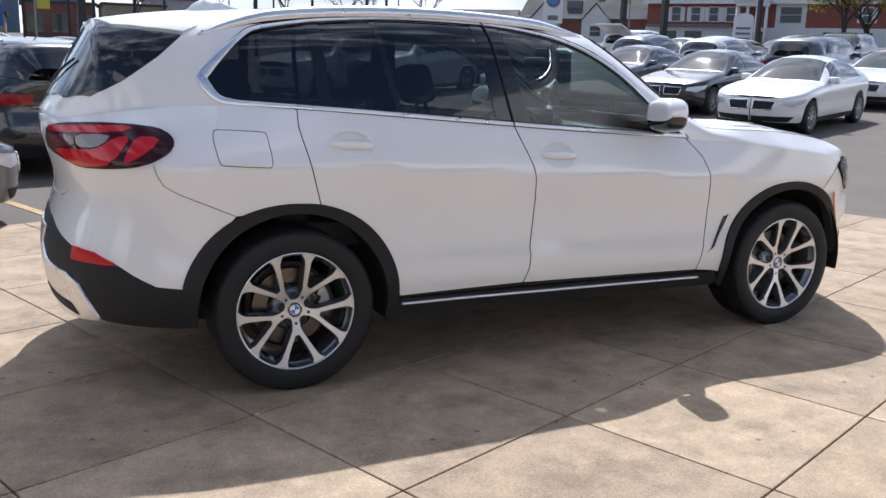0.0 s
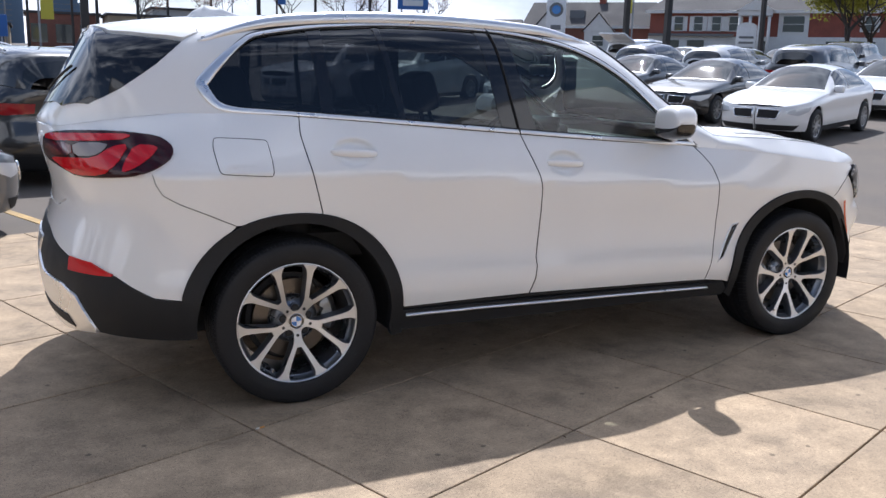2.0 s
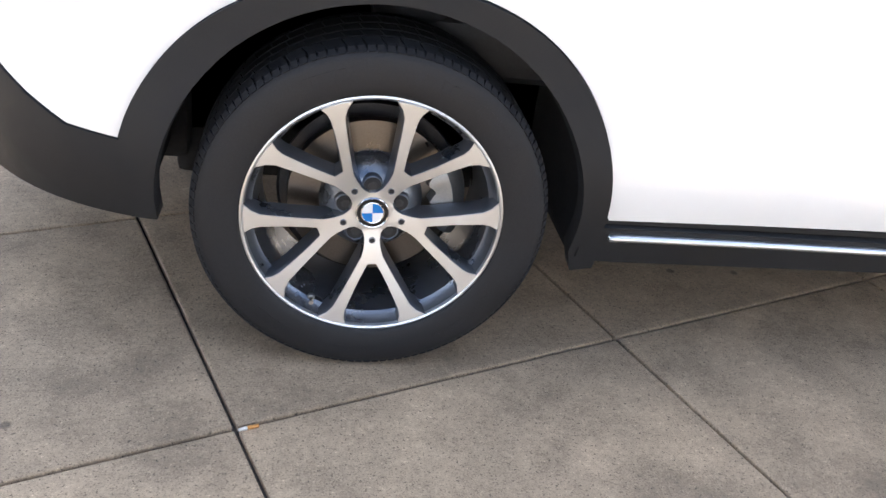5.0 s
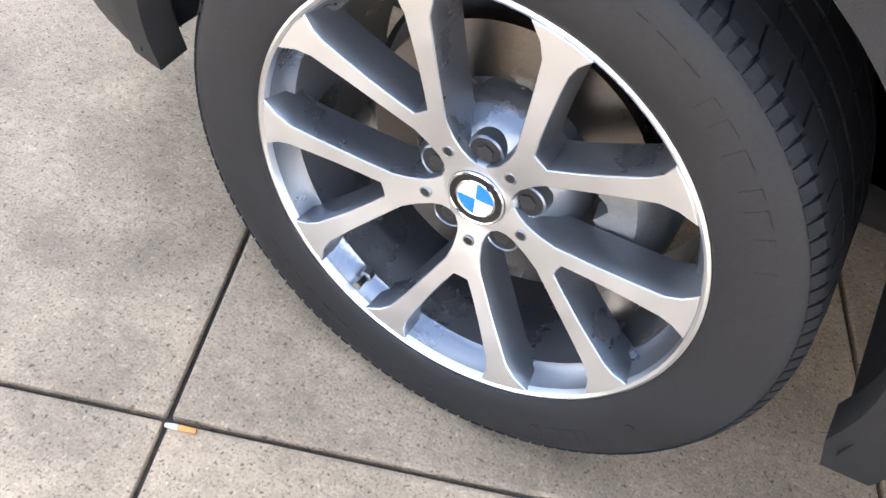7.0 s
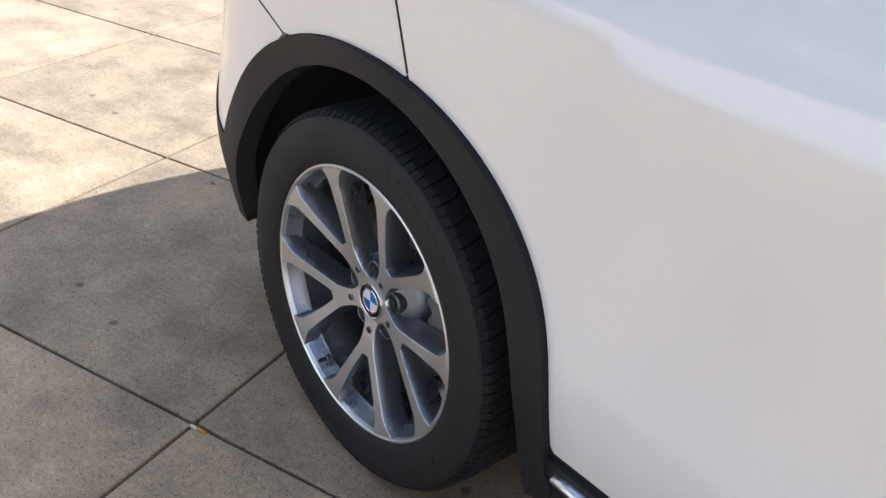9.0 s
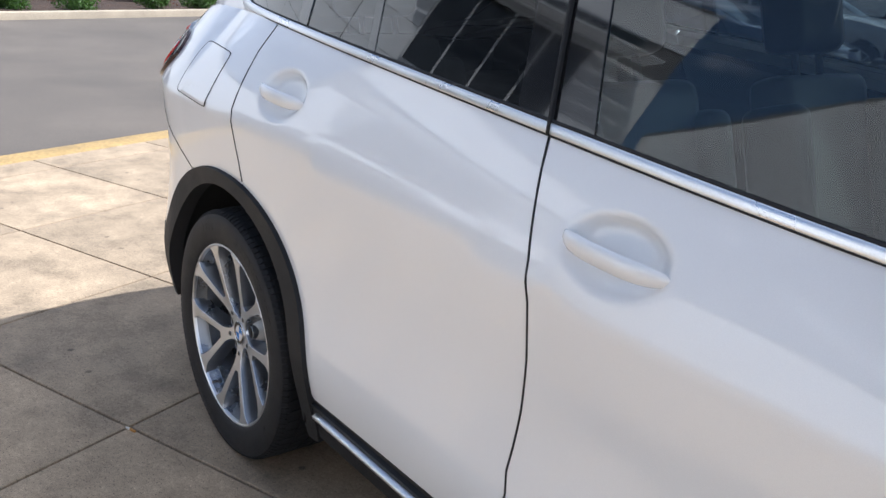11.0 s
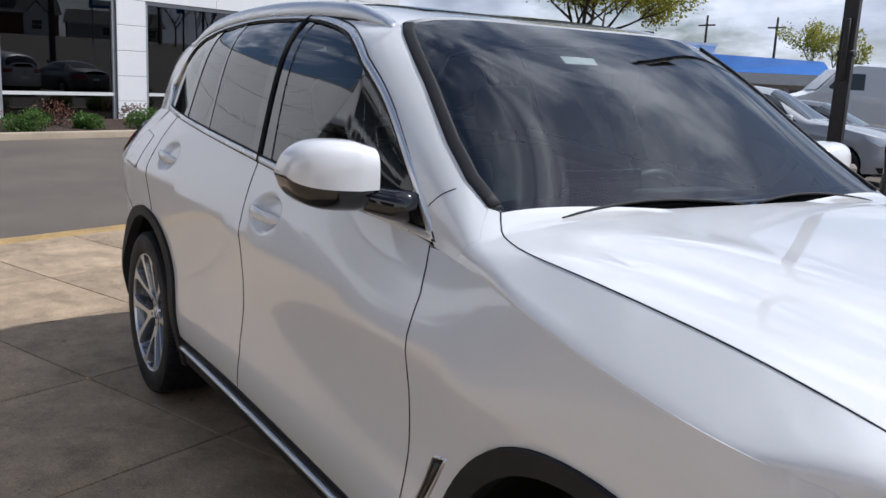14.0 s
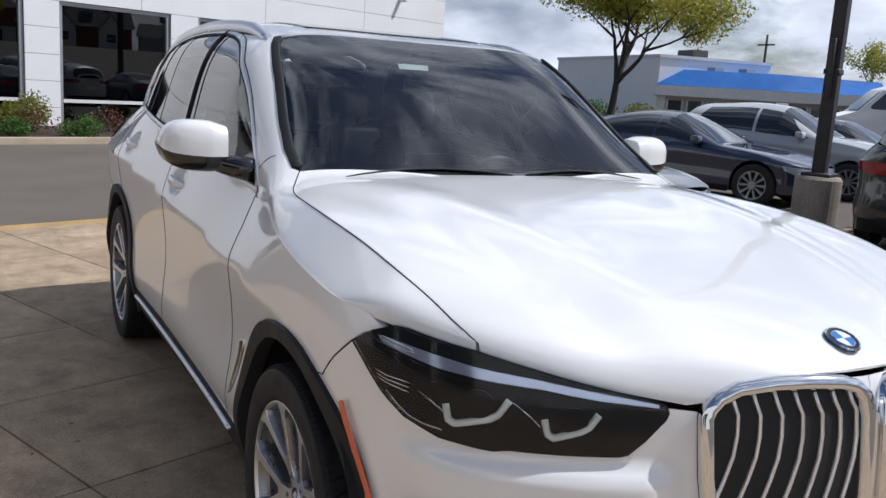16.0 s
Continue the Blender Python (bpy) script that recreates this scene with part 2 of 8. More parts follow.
def plate(surf, points, side, lift=0.0, depth=0.012, step=0.03, vscale=1.0, dense=()):
    """A sheet cut out of a skin along an outline in its own coordinates, with a turned-in edge.
    side: +1 keeps the skin's right half, -1 mirrors it, 0 builds both."""
    from mathutils.geometry import delaunay_2d_cdt
    pts = np.array([(u, v * vscale) for u, v in points])
    area = 0.5 * np.sum(pts[:, 0] * np.roll(pts[:, 1], -1) - np.roll(pts[:, 0], -1) * pts[:, 1])
    if area < 0:
        pts = pts[::-1]
    ring = np.array(outline([tuple(p) for p in pts], step))
    lo, hi = ring.min(0), ring.max(0)
    fill = []
    for u in np.arange(lo[0] + step * 0.5, hi[0], step):
        for v in np.arange(lo[1] + step * 0.5, hi[1], step):
            if np.min(np.hypot(ring[:, 0] - u, ring[:, 1] - v)) > step * 0.45 and inside((u, v), ring):
                fill.append((u, v))
    for cu, cv, ru, rv, st in dense:
        for u in np.arange(cu - ru, cu + ru, st):
            for v in np.arange(cv - rv, cv + rv, st):
                fill.append((u + 1e-4, v + 1e-4))
    n = len(ring)
    flat = [Vector(p) for p in ring] + [Vector(p) for p in fill]
    co, _, faces, *_ = delaunay_2d_cdt(flat, [(i, (i + 1) % n) for i in range(n)], [], 1, 1e-6)
    uv = np.array([tuple(c) for c in co])
    U, V = uv[:, 0], uv[:, 1] / vscale
    P, N = surf(U, V), surface_normal(surf, U, V)
    # the skin's outside looks away from the car's middle
    c = P.mean(0) - np.array((1.4, 0, 0.6))
    if (N.mean(0) * c).sum() < 0:
        N = -N
    out = P + N * lift
    verts, norms, tris = [out], [N], [tuple(f) for f in faces]
    a, b, d = (out[i] for i in tris[0][:3])
    if np.dot(np.cross(b - a, d - a), N[tris[0][0]]) < 0:
        tris = [t[::-1] for t in tris]
    edge = {}
    for t in tris:
        for i in range(len(t)):
            e = (t[i], t[(i + 1) % len(t)])
            edge[e] = True
    rim = [e for e in edge if (e[1], e[0]) not in edge]
    base = len(uv)
    vi, extra, en = {}, [], []
    for e in rim:
        for k in e:
            if k not in vi:
                vi[k] = base + len(extra)
                extra += [out[k], out[k] - N[k] * depth]
                en += [N[k], N[k]]
    if extra:
        en = np.array(en)
        for e in rim:
            t = out[e[1]] - out[e[0]]
            w = np.cross(t, N[e[0]])
            w /= max(np.linalg.norm(w), 1e-9)
            for k in e:
                en[vi[k] - base] += w * 1.5
                en[vi[k] - base + 1] += w * 1.5
        en /= np.linalg.norm(en, axis=1, keepdims=True)
        verts.append(np.array(extra)), norms.append(en)
        tris += [(vi[e[1]], vi[e[0]], vi[e[0]] + 1, vi[e[1]] + 1) for e in rim]
    v, nn = np.concatenate(verts), np.concatenate(norms)
    sets = []
    for s in ((1,) if side > 0 else (-1,) if side < 0 else (1, -1)):
        k = np.array((1, s, 1))
        sets.append((v * k, nn * k, tris if s > 0 else [t[::-1] for t in tris]))
    if len(sets) == 1:
        return sets[0]
    m = len(v)
    return np.concatenate((sets[0][0], sets[1][0])), np.concatenate((sets[0][1], sets[1][1])), list(sets[0][2]) + [tuple(i + m for i in t) for t in sets[1][2]]


def plate_mesh(mat, *plates):
    v, n, f, k = [], [], [], 0
    for a, b, c in plates:
        v.append(a), n.append(b)
        f += [tuple(i + k for i in t) for t in c]
        k += len(a)
    return mesh_of(np.concatenate(v), f, [mat], normals=np.concatenate(n))


def ribbon(surf, points, side, width, lift, closed=False, profile=((-0.5, -0.6), (-0.5, 0.55), (-0.3, 1.0), (0.3, 1.0), (0.5, 0.55), (0.5, -0.6)), offset=0.0, step=0.03):
    """A moulding laid along a line on a skin: width across it, lift above it."""
    p = outline(points, step) if closed else [q for a, b in zip(points, points[1:]) for q in [(a[0] + (b[0] - a[0]) * i / max(1, int(math.hypot(b[0] - a[0], b[1] - a[1]) / step)), a[1] + (b[1] - a[1]) * i / max(1, int(math.hypot(b[0] - a[0], b[1] - a[1]) / step))) for i in range(max(1, int(math.hypot(b[0] - a[0], b[1] - a[1]) / step)))]] + [points[-1]]
    p = np.array(p)
    P, N = surf(p[:, 0], p[:, 1]), surface_normal(surf, p[:, 0], p[:, 1])
    c = P.mean(0) - np.array((1.4, 0, 0.6))
    if (N.mean(0) * c).sum() < 0:
        N = -N
    T = np.roll(P, -1, 0) - np.roll(P, 1, 0)
    if not closed:
        T[0], T[-1] = P[1] - P[0], P[-1] - P[-2]
    T /= np.linalg.norm(T, axis=1, keepdims=True)
    B = np.cross(N, T)
    k, n = len(profile), len(P)
    w = width(np.linspace(0, 1, n)) if callable(width) else np.full(n, width)
    v = np.stack([P + B * ((a * w)[:, None] + offset) + N * (b * lift) for a, b in profile], 1).reshape(-1, 3) * np.array((1, 1 if side >= 0 else -1, 1))
    f = []
    for i in range(n if closed else n - 1):
        for j in range(k - 1):
            a, b = i * k + j, ((i + 1) % n) * k + j
            f.append((a, b, b + 1, a + 1))
    if not closed:
        f += [tuple(range(k)), tuple(range((n - 1) * k, n * k))[::-1]]
    # faces look outwards
    a, b, c3 = v[f[k // 2][0]], v[f[k // 2][1]], v[f[k // 2][2]]
    s = np.array((1, 1 if side >= 0 else -1, 1))
    if np.dot(np.cross(b - a, c3 - a), N[0] * s) < 0:
        f = [t[::-1] for t in f]
    return v, f


def tube_mesh(points, radius, mat, n=8, closed=False):
    """A round bar through points; radius may be a list."""
    P = np.array(points, float)
    R = np.broadcast_to(radius, (len(P),))
    T = np.gradient(P, axis=0)
    if closed:
        T = np.roll(P, -1, 0) - np.roll(P, 1, 0)
    T /= np.maximum(np.linalg.norm(T, axis=1, keepdims=True), 1e-9)
    up = np.array((0, 0, 1.0)) if abs(T[:, 2]).mean() < 0.8 else np.array((1.0, 0, 0))
    A = np.cross(T, up)
    A /= np.linalg.norm(A, axis=1, keepdims=True)
    B = np.cross(A, T)
    v, f = [], []
    for i in range(len(P)):
        for j in range(n):
            a = 2 * math.pi * j / n
            v.append(P[i] + R[i] * (A[i] * math.cos(a) + B[i] * math.sin(a)))
    m = len(P)
    for i in range(m if closed else m - 1):
        for j in range(n):
            a, b = i * n + j, i * n + (j + 1) % n
            c, d = ((i + 1) % m) * n + (j + 1) % n, ((i + 1) % m) * n + j
            f.append((a, b, c, d))
    if not closed:
        f += [tuple(range(n))[::-1], tuple(range((m - 1) * n, m * n))]
    return mesh_of(v, f, [mat])

# ---- ground ----
SITE_ANGLE = 21.0
SITE = Matrix.Translation((-0.271, -1.212, 0)) @ Matrix.Rotation(radians(SITE_ANGLE), 4, "Z")
APRON = Matrix.Translation((-0.259, -1.197, 0)) @ Matrix.Rotation(radians(21.2), 4, "Z")
SLAB_U, SLAB_V = 0.985, 0.925


def grade(x, y):
    """The lot's height: level by the car, rising gently towards the parked rows."""
    return 0.05 * min(max(0.69 * x + 0.72 * y - 6.7, 0), 83.3) - 0.045


CONCRETE = speckled("concrete", (0.412, 0.308, 0.200), 0.85, 0.18, 70, 1.3, 0.5)


def weather(m):
    """Blotches a hand to a foot wide and a few dark specks over a worn slab."""
    v, base = coords(m), principled(m).inputs["Base Color"]
    under = base.links[0].from_socket
    a, b = node(m, "ShaderNodeTexNoise", Scale=5.5, Detail=9.0, Roughness=0.78), node(m, "ShaderNodeTexVoronoi", Scale=5.0)
    link(m, v, a.inputs["Vector"]), link(m, v, b.inputs["Vector"])
    blotch = ramp(m, a.outputs["Fac"], (0.40, 0.84), (0.64, 1.16))
    speck = ramp(m, b.outputs["Distance"], (0.045, 0.45), (0.075, 1.0))
    link(m, mixed(m, mixed(m, under, blotch, 1.0, "MULTIPLY"), speck, 1.0, "MULTIPLY"), base)


weather(CONCRETE)
JOINT = speckled("dirty_joint", (0.06, 0.05, 0.04), 0.95, 0.4, 60, 3, 0.5)
ASPHALT = speckled("asphalt", (0.136, 0.112, 0.090), 0.88, 0.34, 90, 0.45, 0.6)
YELLOW = speckled("worn_yellow_paint", (0.44, 0.29, 0.105), 0.7, 0.35, 40, 3, 0.2)


def ground_sheet():
    v, f = [], []
    for d in (-900, -200, -60, -20, -6, 0, 6.7, 12, 25, 50, 90, 160, 900):
        for e in (-900, -200, -60, -20, 0, 20, 60, 200, 900):
            x, y = 0.69 * d - 0.72 * e, 0.72 * d + 0.69 * e
            v.append((x, y, grade(x, y) if d < 100 else grade(0.69 * 90, 0.72 * 90)))
    f = [(i * 9 + j, (i + 1) * 9 + j, (i + 1) * 9 + j + 1, i * 9 + j + 1) for i in range(12) for j in range(8)]
    ob = new("ground", mesh_of(v, f, [ASPHALT], smooth=False))
    bmg = bmesh.new()
    bmg.from_mesh(ob.data)
    bmesh.ops.recalc_face_normals(bmg, faces=bmg.faces[:])
    if sum(fc.normal.z for fc in bmg.faces) < 0:
        bmesh.ops.reverse_faces(bmg, faces=bmg.faces[:])
    bmg.to_mesh(ob.data)
    bmg.free()
    tagged(ob, "grey worn asphalt of the lot and road", "asphalt", kind="structure")


ground_sheet()
apron = thing("pavement", "tan concrete apron of square slabs with dark joints", "concrete apron", kind="structure", at=APRON)
bm = bmesh.new()
box(bm, (-3.25, -10.2, -0.20), (7.90, 5.02, -0.014))
part("joint_bed", bm, JOINT, apron, "dark dirt in the joints", smooth=False)


def slab_mesh(w, d):
    bm = bmesh.new()
    box(bm, (0.004, 0.004, -0.06), (w - 0.004, d - 0.004, 0), 0.006, 2)
    me = bpy.data.meshes.new("slab")
    bm.to_mesh(me)
    bm.free()
    me.materials.append(CONCRETE)
    return me


# each slab takes its own tone
t = CONCRETE.node_tree
info, tint = node(CONCRETE, "ShaderNodeObjectInfo"), None
old = principled(CONCRETE).inputs["Base Color"].links[0].from_socket
grain, blot = node(CONCRETE, "ShaderNodeTexNoise", Scale=230.0, Detail=3.0, Roughness=0.7), node(CONCRETE, "ShaderNodeTexNoise", Scale=3.4, Detail=7.0, Roughness=0.68)
here = node(CONCRETE, "ShaderNodeNewGeometry").outputs["Position"]
link(CONCRETE, here, grain.inputs["Vector"]), link(CONCRETE, here, blot.inputs["Vector"])
old = mixed(CONCRETE, old, ramp(CONCRETE, grain.outputs["Fac"], (0.30, 0.62), (0.48, 0.98), (0.72, 1.22)), 1.0, "MULTIPLY")
pits = node(CONCRETE, "ShaderNodeTexNoise", Scale=115.0, Detail=2.0, Roughness=0.6)
link(CONCRETE, here, pits.inputs["Vector"])
old = mixed(CONCRETE, old, ramp(CONCRETE, pits.outputs["Fac"], (0.30, 0.48), (0.40, 1.0), (0.64, 1.0), (0.74, 1.4)), 1.0, "MULTIPLY")
old = mixed(CONCRETE, old, ramp(CONCRETE, blot.outputs["Fac"], (0.34, 0.68), (0.50, 0.99), (0.70, 1.16)), 1.0, "MULTIPLY")
link(CONCRETE, mixed(CONCRETE, old, ramp(CONCRETE, info.outputs["Random"], (0.0, 0.86), (1.0, 1.08)), 1.0, "MULTIPLY"), principled(CONCRETE).inputs["Base Color"])
full_slab, edge_slab = slab_mesh(SLAB_U, SLAB_V), slab_mesh(3.245 - 3 * SLAB_U, SLAB_V)
for j in range(-11, 6):
    for i in range(-4, 8):
        if i == -4:
            ob = child("slab", edge_slab, apron)
            ob.location = (-3.245, j * SLAB_V if j < 5 else 5 * SLAB_V, 0)
        else:
            ob = child("slab", full_slab, apron)
            ob.location = (i * SLAB_U, j * SLAB_V, 0)
        if j == 5:
            ob.scale = (1, 0.415, 1)
bm = bmesh.new()
box(bm, (-3.50, -10.2, -0.2), (-3.252, 5.02, -0.004), 0.015, 2)
ob = part("kerb", bm, YELLOW, None, "worn yellow-painted concrete edge of the apron")
ob.matrix_world = APRON
tagged(ob, category="kerb", kind="structure")


def spline(xs, ys):
    """A natural cubic spline through the knots, straight beyond them."""
    x, y = np.array(xs, float), np.array(ys, float)
    n, h = len(x), np.diff(x)
    A, r = np.eye(n), np.zeros(n)
    for i in range(1, n - 1):
        A[i, i - 1:i + 2] = h[i - 1], 2 * (h[i - 1] + h[i]), h[i]
        r[i] = 3 * ((y[i + 1] - y[i]) / h[i] - (y[i] - y[i - 1]) / h[i - 1])
    c = np.linalg.solve(A, r)
    b = np.diff(y) / h - h * (2 * c[:-1] + c[1:]) / 3
    d = np.diff(c) / (3 * h)

    def f(q):
        q = np.asarray(q, float)
        p = np.clip(q, x[0], x[-1])
        i = np.clip(np.searchsorted(x, p) - 1, 0, n - 2)
        u = p - x[i]
        end = b[-1] + h[-1] * (2 * c[-2] + 3 * d[-1] * h[-1])
        return y[i] + u * (b[i] + u * (c[i] + u * d[i])) + np.where(q < x[0], (q - x[0]) * b[0], 0) + np.where(q > x[-1], (q - x[-1]) * end, 0)
    return f


class Shell:
    """The outer skin of a car's right half. It faces +x; x = 0 is the rear axle, y = 0 the middle.
    low(s, z): the sides and both ends, s running forward as x along the side and on round the corners to the middle.
    top(x, k): everything above the belt; k is 0 at the belt and 1 on the middle line."""

    def __init__(self, width, side, shoulder, belt, roof, nose, tail, s0, s1, nf, nr, ntop, sill=0.33, push=0.0, lean=((-1.0, 0.0, 1.4, 2.0, 2.4, 2.8, 3.5), (0.10, 0.15, 0.15, 0.08, 0.01, 0.0, 0.0)), crease=(0.70, 2.0)):
        self.width, self.side, self.belt, self.roof = spline(*width), spline(*side), spline(*belt), roof
        self.shoulder = spline(*shoulder)
        self.push, self.lean, self.crease = push, spline(*lean), crease
        self.nose, self.tail, self.s0, self.s1, self.nf, self.nr, self.ntop, self.sill = spline(*nose), spline(*tail), s0, s1, nf, nr, spline(*ntop), sill
        self.arc1, self.phi1 = self.unroll(self.width(s1), self.nose(0.8) - s1, nf)
        self.arc0, self.phi0 = self.unroll(self.width(s0), s0 - self.tail(0.8), nr)

    def unroll(self, a, b, n):
        phi = np.linspace(0, math.pi / 2, 200)
        r = ((np.cos(phi) / a) ** n + (np.sin(phi) / b) ** n) ** (-1 / n)
        p = np.stack((r * np.cos(phi), r * np.sin(phi)))
        return np.concatenate(([0], np.cumsum(np.hypot(*np.diff(p))))), phi

    def ends(self):
        """s in the middle of the tail and in the middle of the nose."""
        return self.s0 - self.arc0[-1], self.s1 + self.arc1[-1]

    def half(self, x, z):
        v = (z - self.sill) / (self.belt(x) - self.sill)
        w = self.width(x) * self.side(v)
        g = np.clip((v - self.crease[0]) / (1 - self.crease[0]), 0, 1.2) ** self.crease[1]
        return w - g * (self.width(x) * self.side(1.0) - self.shoulder(x))

    def low(self, s, z):
        s, z = np.broadcast_arrays(np.asarray(s, float), np.asarray(z, float))
        xc = np.clip(s, self.s0, self.s1)
        w = self.half(xc, z)
        x, y = s.copy(), -w
        f, g = s > self.s1, s < self.s0
        for m, n, arc, phi, b in ((f, self.nf, self.arc1, self.phi1, self.nose(z) - self.s1), (g, self.nr, self.arc0, self.phi0, self.s0 - self.tail(z))):
            d = np.where(m, np.abs(s - xc), 0)
            p = np.interp(d, arc, phi)
            b = np.maximum(b, 0.05)
            r = ((np.cos(p) / w) ** n + (np.sin(p) / b) ** n) ** (-1 / n)
            x = np.where(m, xc + np.sign(s - xc) * r * np.sin(p), x)
            y = np.where(m, -r * np.cos(p), y)
        x = x + self.push * self.swell(y) * (s > 2)
        return np.stack((x, y, z), -1)

    def swell(self, y):
        """How far the middle of the nose stands out, 0 to 1."""
        q = np.clip(1 - (np.abs(y) / 0.52) ** 2, 0, 1)
        return q * q

    def base(self, x):
        """Half the width at the belt, with the ends' corners."""
        x = np.asarray(x, float)
        xc = np.clip(x, self.s0, self.s1)
        zb = self.belt(x)
        w = self.half(xc, self.belt(xc))
        b = np.where(x > xc, self.nose(zb) - self.s1, self.s0 - self.tail(zb))
        n = np.where(x > xc, self.nf, self.nr)
        q = np.clip(np.abs(x - xc) / np.maximum(b, 0.05), 0, 0.9999)
        return w * (1 - q ** n) ** (1 / n)

    def across(self, x, k):
        """Share of the half width and of the height at k: upright sides that lean in, a rounded corner, a flat roof."""
        n, p = self.ntop(x), np.clip(k, 0, 2) * math.pi / 2
        c, q = np.cos(p), np.sin(p)
        r = (np.abs(c) ** n + np.abs(q) ** n) ** (-1 / n)
        return r * c * (1 - self.lean(x) * r * q), r * q

    def top(self, x, k):
        x, k = np.broadcast_arrays(np.asarray(x, float), np.asarray(k, float))
        a, zb = self.base(x), self.belt(x)
        c, q = self.across(x, k)
        y = -a * c
        return np.stack((x + self.push * self.swell(y) * np.clip((x - 3.2) / 0.6, 0, 1) ** 2, y, zb + np.maximum(self.roof(x) - zb, 0.004) * q), -1)

    def k_of(self, x, z):
        """k of the place at (x, z) on the right half."""
        zb, n = self.belt(x), self.ntop(x)
        q = np.clip((z - zb) / np.maximum(self.roof(x) - zb, 0.004), 0, 0.9995)
        return np.arctan2(q, (1 - q ** n) ** (1 / n)) / (math.pi / 2)

    def k_at(self, x, y):
        """k of the place at (x, -y) on the right half."""
        x, y = np.broadcast_arrays(np.asarray(x, float), np.asarray(y, float))
        c = np.clip(y / self.base(x), 0, 0.9999)
        lo, hi = np.zeros(c.shape), np.ones(c.shape)
        for _ in range(40):
            mid = (lo + hi) / 2
            wide = self.across(x, mid)[0] > c
            lo, hi = np.where(wide, mid, lo), np.where(wide, hi, mid)
        return (lo + hi) / 2

    def top_at(self, x, y):
        """The height over (x, y)."""
        zb = self.belt(x)
        return zb + np.maximum(self.roof(x) - zb, 0.004) * self.across(x, self.k_at(x, np.abs(y)))[1]


def over(tail, wind, hood, x0, x1, edge=None):
    """Heights along the middle: the roof, the windscreen from x0 to x1, the bonnet."""
    a, b, c = spline(*tail), spline(*wind), spline(*hood)
    if edge:
        top, a = a, None
        a = lambda x: np.where(np.asarray(x) < edge[0][-1], np.interp(x, *edge), top(x))
    return lambda x: np.where(np.asarray(x) < x0, a(x), np.where(np.asarray(x) < x1, b(x), c(x)))


SUV = Shell(
    width=((-0.6, -0.3, 0.0, 0.5, 1.2, 2.0, 2.6, 2.975, 3.3), (0.985, 0.995, 1.0, 0.992, 0.982, 0.98, 0.99, 0.995, 0.99)),
    side=((-0.15, 0.0, 0.1, 0.19, 0.30, 0.46, 0.64, 0.77, 0.90, 1.0), (0.93, 0.958, 0.980, 0.989, 0.981, 0.974, 0.984, 0.994, 0.998, 0.996)),
    shoulder=((-0.7, -0.35, -0.1, 0.2, 0.6, 1.16, 1.8, 2.27, 2.5, 2.8, 3.2, 3.6), (0.70, 0.780, 0.825, 0.856, 0.874, 0.880, 0.874, 0.862, 0.895, 0.952, 0.972, 0.965)),
    belt=((-1.05, -0.7, -0.3, 0.04, 0.6, 1.16, 1.7, 2.27, 2.7, 3.2, 3.55, 3.68, 3.77, 3.85), (1.18, 1.255, 1.285, 1.275, 1.232, 1.188, 1.15, 1.115, 1.08, 1.018, 0.978, 0.944, 0.908, 0.868)),
    roof=over(((-0.76, -0.5, -0.2, 0.0, 0.6, 1.2, 1.7), (1.652, 1.69, 1.716, 1.730, 1.758, 1.748, 1.690)),
              ((1.7, 1.95, 2.2, 2.45), (1.690, 1.562, 1.397, 1.212)),
              ((2.4, 2.8, 3.2, 3.5, 3.68, 3.8, 3.85), (1.212, 1.192, 1.150, 1.094, 1.044, 0.985, 0.945)), 1.7, 2.45, ((-1.04, -1.0, -0.94, -0.76), (1.19, 1.235, 1.325, 1.640))),
    nose=((0.2, 0.4, 0.6, 0.8, 0.95, 1.05), (3.76, 3.855, 3.88, 3.868, 3.835, 3.78)),
    tail=((0.2, 0.45, 0.7, 0.88, 1.02, 1.2, 1.35), (-0.92, -1.01, -1.0, -0.952, -0.970, -1.0, -0.96)),
    s0=-0.30, s1=3.15, nf=2.3, nr=2.5, ntop=((-1.0, -0.6, -0.2, 0.2, 1.4, 1.75, 2.0, 2.26, 2.45, 2.8, 3.7), (3.6, 4.4, 5.4, 6.0, 6.0, 6.0, 4.7, 3.7, 3.3, 3.7, 2.6)), push=0.112,
    lean=((-1.0, -0.4, 0.2, 0.8, 1.4, 1.7, 2.0, 2.25, 2.45, 2.65, 2.9, 3.8), (0.13, 0.17, 0.188, 0.190, 0.176, 0.150, 0.115, 0.075, 0.030, 0.004, 0.0, 0.0)), crease=(0.75, 1.12))


# ---- the white car ----
def shrink(points, g):
    """An outline drawn in by g."""
    p = np.array(points, float)
    area = np.sum(p[:, 0] * np.roll(p[:, 1], -1) - np.roll(p[:, 0], -1) * p[:, 1])
    s = 1 if area > 0 else -1
    out = []
    for i in range(len(p)):
        a, b, c = p[i - 1], p[i], p[(i + 1) % len(p)]
        n1 = np.array((-(b - a)[1], (b - a)[0])) * s
        n2 = np.array((-(c - b)[1], (c - b)[0])) * s
        n1, n2 = n1 / max(np.hypot(*n1), 1e-9), n2 / max(np.hypot(*n2), 1e-9)
        n = n1 + n2
        out.append(tuple(b + n / max(n @ n, 0.6) * 2 * g))
    return out


